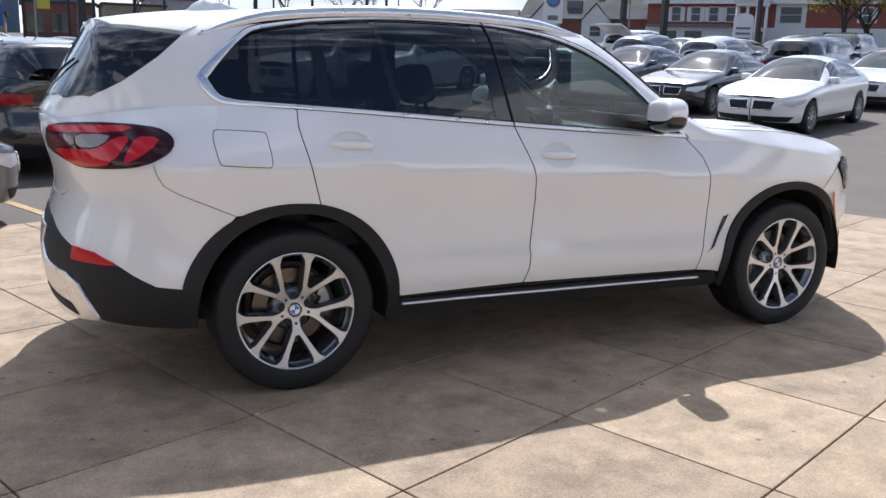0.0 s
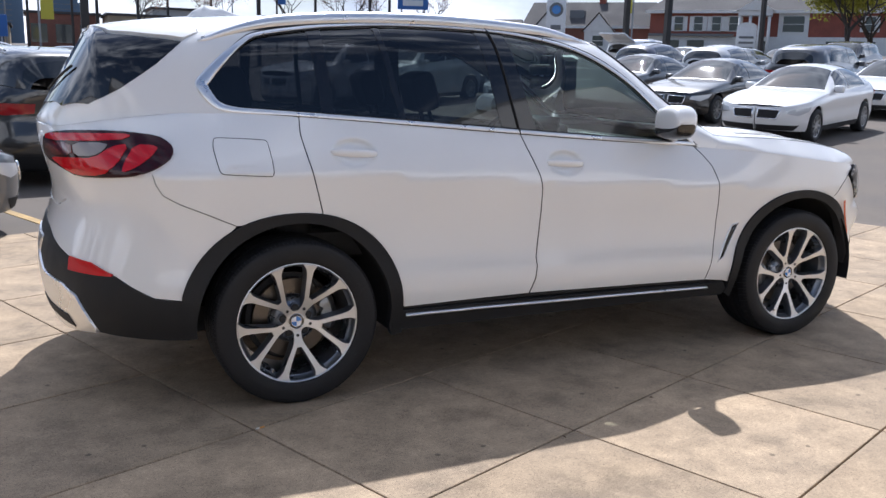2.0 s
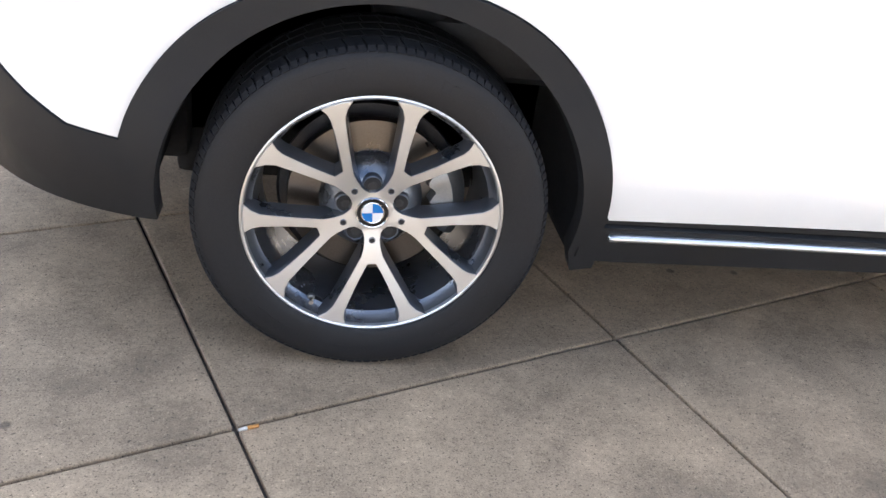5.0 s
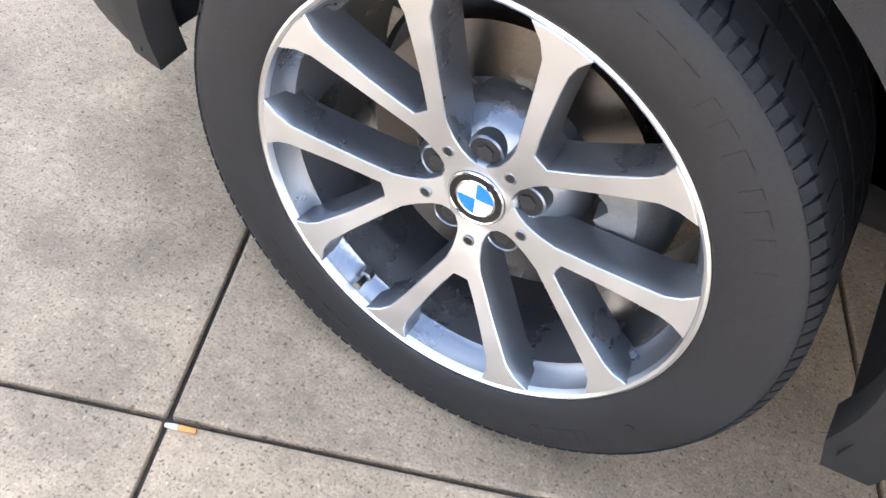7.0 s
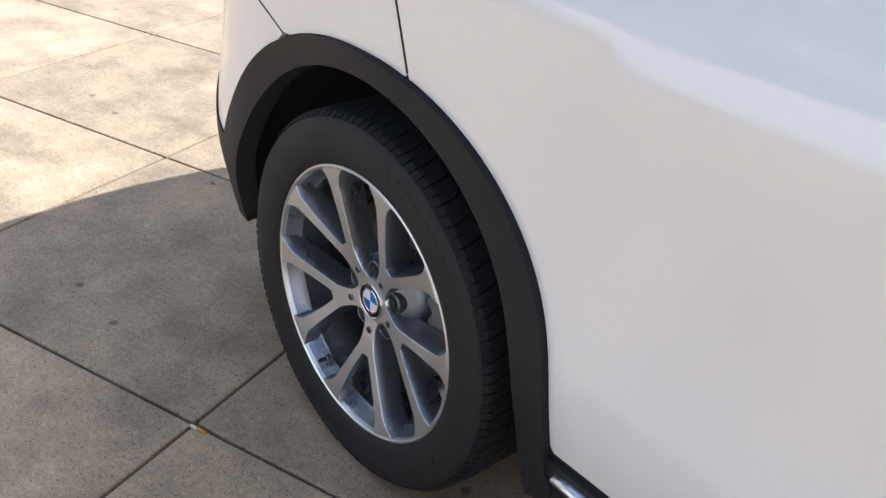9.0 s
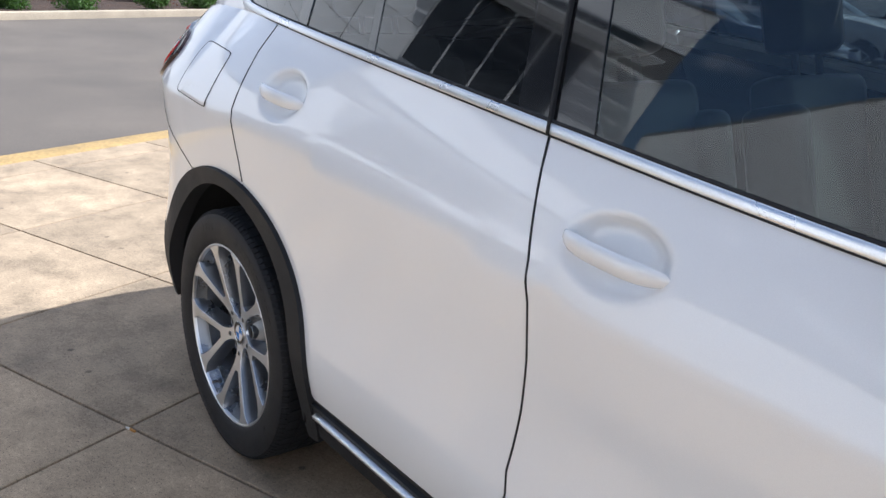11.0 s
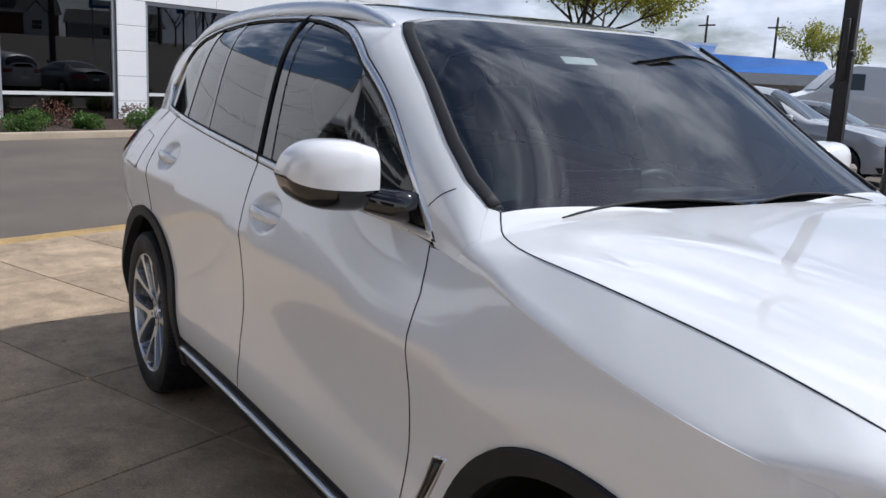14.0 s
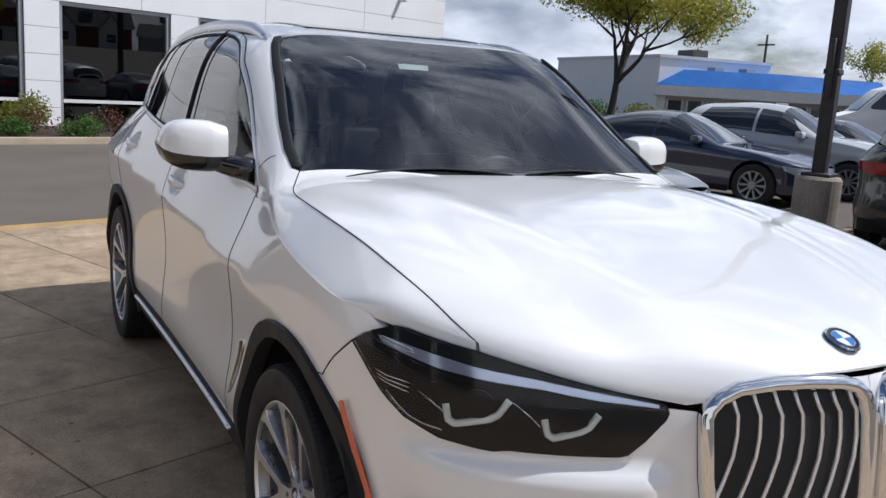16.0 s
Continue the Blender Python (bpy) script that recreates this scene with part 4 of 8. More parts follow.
kidney = [(4.144, 0.868), (4.152, 0.893), (4.172, 0.918), (4.213, 0.941), (4.290, 0.955), (4.363, 0.959), (4.440, 0.957), (4.486, 0.947), (4.514, 0.923), (4.525, 0.875), (4.525, 0.70), (4.510, 0.60), (4.480, 0.565), (4.280, 0.555), (4.215, 0.570), (4.175, 0.630), (4.156, 0.740)]
for sd in (1, -1):
    gr = child("grille", plate_mesh(GAP, plate(LOW, kidney, sd, 0.003, 0.004, 0.04)), hero, "black kidney grille with chrome frame and slats")
    v, f = ribbon(LOW, shrink(kidney, 0.015), sd, 0.032, 0.026, True)
    child("grille_frame", mesh_of(v, f, [CHROME]), gr, "chrome grille frame")
    for i in range(7):
        s = 4.204 + i * 0.0433
        v, f = ribbon(LOW, [(s, 0.925), (s + 0.006, 0.905), (s + 0.017, 0.875 + i * 0.002), (s + 0.018, 0.835), (s + 0.014, 0.79), (s + 0.002, 0.74), (s - 0.012, 0.69), (s - 0.026, 0.61), (s - 0.030, 0.57)], sd, 0.0085, 0.010, False)
        child("grille_slat", mesh_of(v, f, [SATIN]), gr, "satin chrome grille slat")

# wheel-arch cladding and sills
def arch_band(name, a, cx):
    outer, inner = arch_line(*a, 186, 3, 40), arch_line(a[0], 0.378, 0.442, 0.448, 190, 3, 40, 2.0)
    if cx < 1:
        outer = arch_line(*a, 164, -4, 40)
        outer = [(-0.492, 0.345)] + [(-0.494, 0.50)] + outer + [(0.512, 0.33), (0.505, 0.27)]
        inner = [(-0.440, 0.345)] + arch_line(a[0], 0.378, 0.442, 0.448, 178, -8, 40, 2.0) + [(0.455, 0.262)]
    else:
        outer = [(2.48, 0.30)] + outer
        inner = [(2.53, 0.27)] + inner[2:]
    for ob in both(name, CLAD, outer + inner[::-1], lift=0.012, depth=0.045, step=0.03, gap=0, label="black plastic wheel-arch cladding"):
        pass


arch_band("arch_trim", REAR_ARCH, 0)
arch_band("arch_trim", FRONT_ARCH, 2.985)
both("sill_cladding", CLAD, [(0.49, 0.385), (2.46, 0.362), (2.50, 0.31), (2.46, 0.285), (0.55, 0.285), (0.46, 0.29)], lift=0.006, depth=0.06, gap=0, step=0.05, label="black plastic sill")
for sd in (1, -1):
    v, f = ribbon(LOW, [(0.52, 0.362), (0.9, 0.360), (1.5, 0.352), (2.0, 0.346), (2.345, 0.343)], sd, 0.013, 0.020, False)
    child("sill_strip", mesh_of(v, f, [SATIN]), hero, "satin silver sill strip")
both("door_gap_trim", GAP, [(0.50, 0.402), (1.2, 0.400), (2.33, 0.384), (2.33, 0.374), (1.2, 0.388), (0.50, 0.390)], lift=-0.002, depth=0.01, gap=0, label="dark strip along the gap under the doors")

# side glass, pillars and bright frame
dlo_xz = eased(dlo_top) + eased([dlo_top[-1]] + dlo_low + [dlo_top[0]])
dlo = [tz(x, z) for x, z in dlo_xz]


def window_top(x, d=0.013):
    line = eased(dlo_top)
    xs, zs = [p[0] for p in line], [p[1] for p in line]
    return float(np.interp(x, xs, zs)) - d


def window_low(x, d=0.009):
    pts = sorted(dlo_low)
    return float(np.interp(x, [p[0] for p in pts], [p[1] for p in pts])) + d


def pane(name, mat, left, right, x0t, x1t, label, lift=-0.005):
    """left and right: x at the bottom and at the top."""
    low = [tz(x, window_low(x)) for x in np.linspace(left, right, 10)]
    high = [tz(x, window_top(x)) for x in np.linspace(x1t, x0t, 14)]
    return both(name, mat, low + high, TOP, lift, 0.003, 0.045, 1.2, 0, label)


both("quarter_glass", GLASS_DARK, [tz(x, window_low(x)) for x in np.linspace(-0.27, 0.16, 8)] + [tz(x, window_top(x)) for x in np.linspace(0.13, -0.322, 14)] + [tz(-0.338, 1.408), tz(-0.322, 1.375), tz(-0.290, 1.335)], TOP, -0.005, 0.003, 0.045, 1.2, 0, "dark privacy glass")
pane("rear_door_glass", GLASS_DARK, 0.555, 1.055, 0.472, 0.975, "dark privacy glass in the rear door")
pane("rear_door_glass", GLASS_DARK, 0.205, 0.525, 0.18, 0.442, "small fixed dark glass in the rear door")
both("pillar_trim", PIANO, [tz(0.525, window_low(0.525, 0.002)), tz(0.555, window_low(0.555, 0.002)), tz(0.472, window_top(0.472, 0.004)), tz(0.442, window_top(0.442, 0.004))], TOP, -0.003, 0.004, 0.04, 1.2, 0, "gloss black window divider")
front_glass = [tz(x, window_low(x)) for x in np.linspace(1.25, 2.10, 12)] + [tz(x, window_top(x)) for x in np.linspace(2.10, 1.135, 26)]
both("front_door_glass", GLASS_FRONT, front_glass, TOP, -0.005, 0.003, 0.045, 1.2, 0, "green-tinted front door glass")
both("pillar_trim", PIANO, [tz(1.055, window_low(1.055, 0.002)), tz(1.25, window_low(1.25, 0.002)), tz(1.135, window_top(1.135, 0.004)), tz(0.975, window_top(0.975, 0.004))], TOP, -0.002, 0.004, 0.04, 1.2, 0, "gloss black middle pillar trim")
both("pillar_trim", PIANO, [tz(0.155, window_low(0.155, 0.002)), tz(0.21, window_low(0.21, 0.002)), tz(0.19, window_top(0.19, 0.004)), tz(0.125, window_top(0.125, 0.004))], TOP, -0.002, 0.004, 0.04, 1.2, 0, "gloss black pillar trim")
both("mirror_triangle", PIANO, [tz(2.045, window_low(2.045, 0.004)), tz(2.215, window_low(2.15, 0.004)), tz(2.14, window_top(2.14, 0.010)), tz(2.085, window_top(2.085, 0.010)), tz(2.055, 1.235)], TOP, -0.001, 0.004, 0.03, 1.2, 0, "gloss black mirror triangle")
for sd in (1, -1):
    v, f = ribbon(TOP, [p for p in dlo], sd, lambda q: 0.021 + 0.030 * np.exp(-(np.minimum(q, 1 - q) / 0.045) ** 2), 0.004, True)
    child("window_frame", mesh_of(v, f, [SATIN]), hero, "satin silver window surround")
    v, f = ribbon(TOP, shrink(dlo, 0.014), sd, 0.008, 0.0025, True)
    child("window_seal", mesh_of(v, f, [GAP]), hero, "black rubber window seal")
    v, f = ribbon(TOP, shrink(dlo, -0.0120), sd, 0.0045, 0.0028, True)
    child("window_seal", mesh_of(v, f, [GAP]), hero, "black rubber outer seal")
    # dark ribbon drawn for the shaded gap between the doors' window frames
    v, f = ribbon(TOP, [tz(1.052, window_top(1.052, -0.012)), tz(1.10, 1.45), tz(1.150, window_low(1.15, -0.012))], sd, 0.006, 0.008, False)
    child("shut_line", mesh_of(v, f, [GAP]), hero)

# dark ribbons laid over the shut lines, colour standing for the shade inside
for sd in (1, -1):
    for pts, skin, w in ((mid_edge, LOW, 0.0040), (rear_door_edge, LOW, 0.0036), (front_edge, LOW, 0.0038), (hood_seam[:-1], TOP, 0.0024), (seam, LOW, 0.0036), (bumper_seam, LOW, 0.0011)):
        v, f = ribbon(skin, pts, sd, w, 0.0014, False)
        child("shut_line", mesh_of(v, f, [GAP]), hero)

# short dark ribbon for the shaded gap at the windscreen pillar's foot
for sd in (1, -1):
    v, f = ribbon(TOP, [tz(2.203, 1.199), tz(2.216, 1.213), tz(2.238, 1.234), tz(2.264, 1.249)], sd, 0.0030, 0.0014, False, step=0.01)
    child("shut_line", mesh_of(v, f, [GAP]), hero)

# windscreen with its black border and pillar strips
half_screen = [(2.455, 1.0), (2.45, ty(2.45, 0.5)[1]), (2.405, ty(2.405, 0.745)[1])] + [ty(x, y - 0.012) for x, y in ((2.37, 0.776), (2.27, 0.770), (2.15, 0.750), (1.95, 0.707), (1.73, 0.655))] + [(1.70, ty(1.70, 0.60)[1]), (1.705, 0.8), (1.705, 1.0)]
full = half_screen + [(x, 2 - k) for x, k in half_screen[::-1] if k < 1]
child("windscreen", plate_mesh(GLASS_SCREEN, plate(TOP, full, 1, -0.003, 0.004, 0.05, 1.2)), hero, "clear windscreen")
for sd in (1, -1):
    side_pts = [ty(2.372, 0.760), ty(2.27, 0.756), ty(2.15, 0.736), ty(1.95, 0.693), ty(1.74, 0.645), ty(1.70, 0.625)]
    v, f = ribbon(TOP, side_pts, sd, 0.034, 0.006, False)
    child("screen_border", mesh_of(v, f, [CLAD]), hero, "black strip beside the windscreen")
band = [(2.452, 1.0), (2.448, ty(2.448, 0.5)[1]), (2.405, ty(2.405, 0.745)[1]), (2.365, ty(2.365, 0.735)[1]), (2.40, ty(2.40, 0.5)[1]), (2.405, 1.0)]
child("screen_border", plate_mesh(PIANO, plate(TOP, band + [(x, 2 - k) for x, k in band[::-1] if k < 1], 1, -0.006, 0.002, 0.04, 1.2)), hero, "black lower windscreen border")
band = [(1.70, 1.0), (1.705, 0.8), (1.702, ty(1.702, 0.60)[1]), (1.745, ty(1.745, 0.62)[1]), (1.752, 0.8), (1.752, 1.0)]
child("screen_border", plate_mesh(PIANO, plate(TOP, band + [(x, 2 - k) for x, k in band[::-1] if k < 1], 1, -0.006, 0.002, 0.04, 1.2)), hero, "black upper windscreen border")

# ---- the white car: wheels, mirrors, handles, cabin ----
def spoke_mesh():
    """A forked spoke: machined face, painted flanks."""
    from mathutils.geometry import delaunay_2d_cdt
    half = [(0.046, 30), (0.053, 20), (0.063, 14.8), (0.084, 12.3), (0.104, 12.6), (0.145, 16.9), (0.190, 19.6), (0.232, 21.4), (0.250, 23.4), (0.2655, 26.4),
            (0.2660, 22), (0.2660, 17), (0.2655, 12.9), (0.250, 14.4), (0.234, 14.7), (0.205, 13.6), (0.175, 11.9), (0.145, 9.0), (0.1195, 4.8), (0.1185, 0)]
    pol = [(r, -a) for r, a in half] + [(r, a) for r, a in half[-2::-1]]
    pts = [(r * math.cos(radians(a)), r * math.sin(radians(a))) for r, a in pol]
    pts = outline(pts, 0.012)
    ring = np.array(pts)
    area = np.sum(ring[:, 0] * np.roll(ring[:, 1], -1) - np.roll(ring[:, 0], -1) * ring[:, 1])
    if area < 0:
        ring = ring[::-1]
    n = len(ring)
    co, _, faces, *_ = delaunay_2d_cdt([Vector(p) for p in ring], [(i, (i + 1) % n) for i in range(n)], [], 1, 1e-7)
    uv = np.array([tuple(c) for c in co])[:n]

    def face_y(p):
        r = np.hypot(p[:, 0], p[:, 1])
        return -0.092 - 0.0375 * np.clip((r - 0.05) / 0.216, 0, 1) ** 0.85

    grown = [np.array(shrink([tuple(p) for p in uv], -g)) for g in (0.0010, 0.0035, 0.0065)]
    lay = [(uv, 0.0), (grown[0], 0.0015), (grown[1], 0.022), (grown[2], 0.050)]
    verts, idx, fs = [], [], []
    y0 = face_y(uv)
    for p, d in lay:
        verts += [(a, y + d, b) for (a, b), y in zip(p, y0)]
    # the plane (u, v) lies as (x, z), seen from outside
    for f in faces:
        fs.append(tuple(f)), idx.append(0)
    for k in range(3):
        for i in range(n):
            j = (i + 1) % n
            fs.append((k * n + j, k * n + i, (k + 1) * n + i, (k + 1) * n + j)), idx.append(0 if k == 0 else 1)
    me = mesh_of(verts, fs, [MACHINED, GREYALLOY], idx, smooth=True)
    bm = bmesh.new()
    bm.from_mesh(me)
    bmesh.ops.recalc_face_normals(bm, faces=bm.faces[:])
    bm.to_mesh(me)
    bm.free()
    me.set_sharp_from_angle(angle=radians(30))
    return me


def turned(profile, mats, n=72, index=None, sharp=35):
    v, f = lathe(profile, n)
    k = len(profile) - 1
    idx = [index[j % k] for j in range(len(f))] if index else None
    me = mesh_of(v, f, mats, idx)
    bm = bmesh.new()
    bm.from_mesh(me)
    bmesh.ops.remove_doubles(bm, verts=bm.verts[:], dist=1e-6)
    bmesh.ops.recalc_face_normals(bm, faces=bm.faces[:])
    bm.to_mesh(me)
    bm.free()
    me.set_sharp_from_angle(angle=radians(sharp))
    return me


def tread_mesh():
    """The tread's blocks, five ribs of them."""
    v, f = [], []
    ribs = ((-0.0960, 0.036, 62, 0.10), (-0.054, 0.038, 62, 0.05), (-0.008, 0.040, 62, 0.04), (0.040, 0.042, 62, 0.05), (0.088, 0.044, 62, 0.10))
    for y, w, n, cut in ribs:
        for i in range(n):
            a0, a1 = 2 * math.pi * (i + cut / 2) / n, 2 * math.pi * (i + 1 - cut / 2) / n
            skew = 0.25 * 2 * math.pi / n
            k = len(v)
            for yy, sk in ((y - w / 2, 0), (y + w / 2, skew)):
                drop = 0.0055 if abs(yy) > 0.105 else 0.0
                for a in (a0 + sk, a1 + sk):
                    for r in (0.360, 0.3765 - drop):
                        v.append((r * math.cos(a), yy, r * math.sin(a)))
            f += [(k, k + 2, k + 3, k + 1), (k + 4, k + 5, k + 7, k + 6), (k + 1, k + 3, k + 7, k + 5), (k, k + 1, k + 5, k + 4), (k + 2, k + 6, k + 7, k + 3)]
    for i in range(124):
        # ribs on the shoulder
        a0, a1 = 2 * math.pi * (i + 0.12) / 124, 2 * math.pi * (i + 0.88) / 124
        k = len(v)
        for (r, y) in ((0.3745, -0.113), (0.3722, -0.1225), (0.3630, -0.1345), (0.357, -0.128)):
            v += [(r * math.cos(a0), y, r * math.sin(a0)), (r * math.cos(a1), y, r * math.sin(a1))]
        f += [(k, k + 1, k + 3, k + 2), (k + 2, k + 3, k + 5, k + 4), (k + 4, k + 5, k + 7, k + 6), (k, k + 2, k + 4, k + 6), (k + 1, k + 7, k + 5, k + 3)]
    me = mesh_of(v, f, [TREAD], smooth=False)
    bm = bmesh.new()
    bm.from_mesh(me)
    bmesh.ops.recalc_face_normals(bm, faces=bm.faces[:])
    bm.to_mesh(me)
    bm.free()
    return me


def quadrant(r, a0, mat, y):
    v = [(0, y, 0)] + [(r * math.cos(a0 + math.pi / 2 * i / 10), y, r * math.sin(a0 + math.pi / 2 * i / 10)) for i in range(11)]
    v += [(x, y + 0.002, z) for x, _, z in v]
    f = [(0, i, i + 1) for i in range(1, 11)] + [(i, i + 12, i + 13, i + 1) for i in range(0, 11)]
    return mesh_of(v, f, [mat], smooth=False)


def cylinder(r, y0, y1, mat, n=16, r1=None, sharp=30):
    r1 = r if r1 is None else r1
    return turned([(0.0001, y0), (r, y0), (r1, y1), (0.0001, y1)], [mat], n, sharp=sharp)


def side_bars():
    """Raised marks on the tyre's flank, where the maker's lettering stands."""
    v, f = [], []
    for start, count in ((18, 11), (100, 4), (214, 11), (296, 4)):
        for i in range(count):
            a0 = radians(start + i * 5.2 if count > 5 else start + i * 4)
            a1 = a0 + radians(3.4 if i % 3 else 2.0)
            k = len(v)
            for r, y in ((0.336, -0.1398), (0.316, -0.1406)):
                for a in (a0, a1):
                    v += [(r * math.cos(a), y + 0.004, r * math.sin(a)), (r * math.cos(a), y, r * math.sin(a))]
            f += [(k + 1, k + 3, k + 7, k + 5), (k, k + 1, k + 5, k + 4), (k + 2, k + 6, k + 7, k + 3), (k, k + 2, k + 3, k + 1), (k + 4, k + 5, k + 7, k + 6)]
    return mesh_of(v, f, [RUBBER], smooth=False)


RIM_ME = turned([(0.2725, -0.112), (0.2752, -0.124), (0.2742, -0.1295), (0.2708, -0.1308), (0.2672, -0.1285), (0.2645, -0.121), (0.2590, -0.098), (0.2510, -0.090), (0.2490, -0.070), (0.242, -0.050), (0.236, 0.03), (0.240, 0.095), (0.268, 0.118)], [MACHINED, GREYALLOY], 96, [1, 0, 0, 0, 0, 1, 1, 1, 1, 1, 1, 1])
TYRE_ME = turned([(0.2700, -0.116), (0.2748, -0.1290), (0.2800, -0.1335), (0.2930, -0.1365), (0.3040, -0.1390), (0.3180, -0.1400), (0.3320, -0.1395), (0.3490, -0.1375), (0.3610, -0.1330), (0.3675, -0.1250), (0.3690, -0.112), (0.3690, -0.095), (0.3690, 0.095), (0.362, 0.128), (0.335, 0.139), (0.300, 0.137), (0.270, 0.116)], [RUBBER], 96, sharp=60)
TREAD_ME, SPOKE_ME, BARS_ME = tread_mesh(), spoke_mesh(), side_bars()
HUB_ME = turned([(0.0001, -0.100), (0.050, -0.100), (0.070, -0.094), (0.092, -0.078), (0.110, -0.056), (0.114, -0.03), (0.0001, -0.03)], [GREYALLOY], 60)
BOSS_ME = turned([(0.0001, -0.104), (0.0365, -0.104), (0.0365, -0.1095), (0.0465, -0.1095), (0.050, -0.104), (0.052, -0.07)], [MACHINED], 48)
CAP_ME = turned([(0.0001, -0.1115), (0.0335, -0.1115), (0.0350, -0.1100), (0.0350, -0.100)], [PIANO], 40)
CAP_RING = turned([(0.0225, -0.1122), (0.0238, -0.1128), (0.0250, -0.1122), (0.0250, -0.110)], [CHROME], 40)
CAP_EDGE = turned([(0.0330, -0.1120), (0.0345, -0.1128), (0.0358, -0.1120), (0.0358, -0.106)], [CHROME], 40)
QUADS = [quadrant(0.0226, math.pi / 2 * i, BLUE_ENAMEL if i % 2 == 0 else WHITE_ENAMEL, -0.1122) for i in range(4)]
PIT_ME = cylinder(0.0058, -0.1126, -0.105, GAP, 14)
PITRING_ME = turned([(0.0056, -0.1130), (0.0066, -0.1134), (0.0076, -0.1128), (0.0078, -0.108)], [GREYALLOY], 16)
BOLT_ME = cylinder(0.0105, -0.1035, -0.07, DARKMETAL, 6)
# no hole is cut: a black cap paints the shade of the bolt recess
BOLTWELL_ME = cylinder(0.0190, -0.1015, -0.07, GAP, 22)
BOLTRIM_ME = turned([(0.0188, -0.1015), (0.0200, -0.1030), (0.0220, -0.1010), (0.0235, -0.080)], [GREYALLOY], 22)
DISC_ME = turned([(0.100, -0.020), (0.180, -0.020), (0.181, -0.018), (0.181, 0.006), (0.100, 0.006)], [DISC], 80)
HAT_ME = turned([(0.0001, -0.048), (0.060, -0.048), (0.078, -0.046), (0.088, -0.036), (0.094, -0.022), (0.104, -0.0205)], [HUBMETAL], 60)
SHIELD_ME = turned([(0.05, 0.030), (0.20, 0.030), (0.205, 0.02)], [DARKMETAL], 60)
VALVE_ME = cylinder(0.0055, -0.026, 0.004, CHROME, 12, 0.0045)
VNUT_ME = cylinder(0.0085, -0.006, 0.004, HUBMETAL, 6)
SPOT_ME = cylinder(0.007, -0.0008, 0.001, GAP, 12)
DOT_ME = cylinder(0.006, -0.0008, 0.001, PAPER, 14)


def caliper_mesh():
    """A cast body that grips the disc over part of its rim."""
    v, f = [], []
    n = 15
    for i in range(n):
        q = i / (n - 1)
        a = radians(-20 + 54 * q)
        e = 1 - abs(2 * q - 1) ** 4
        inner = 0.150 - 0.022 * e + 0.008 * math.cos(q * 19)
        for r, y in ((inner, -0.026), (inner + 0.006, -0.046 - 0.010 * e), (0.176, -0.052 - 0.010 * e), (0.196 + 0.006 * e, -0.040), (0.203 + 0.006 * e, -0.010), (0.203 + 0.006 * e, 0.045), (0.186, 0.045), (0.186, -0.024)):
            v.append((r * math.cos(a), y, r * math.sin(a)))
    f = [(i * 8 + j, i * 8 + (j + 1) % 8, (i + 1) * 8 + (j + 1) % 8, (i + 1) * 8 + j) for i in range(n - 1) for j in range(8)] + [tuple(range(8))[::-1], tuple(range((n - 1) * 8, n * 8))]
    me = mesh_of(v, f, [HUBMETAL])
    bm = bmesh.new()
    bm.from_mesh(me)
    bmesh.ops.recalc_face_normals(bm, faces=bm.faces[:])
    bm.to_mesh(me)
    bm.free()
    me.set_sharp_from_angle(angle=radians(40))
    return me


CAL_ME = caliper_mesh()


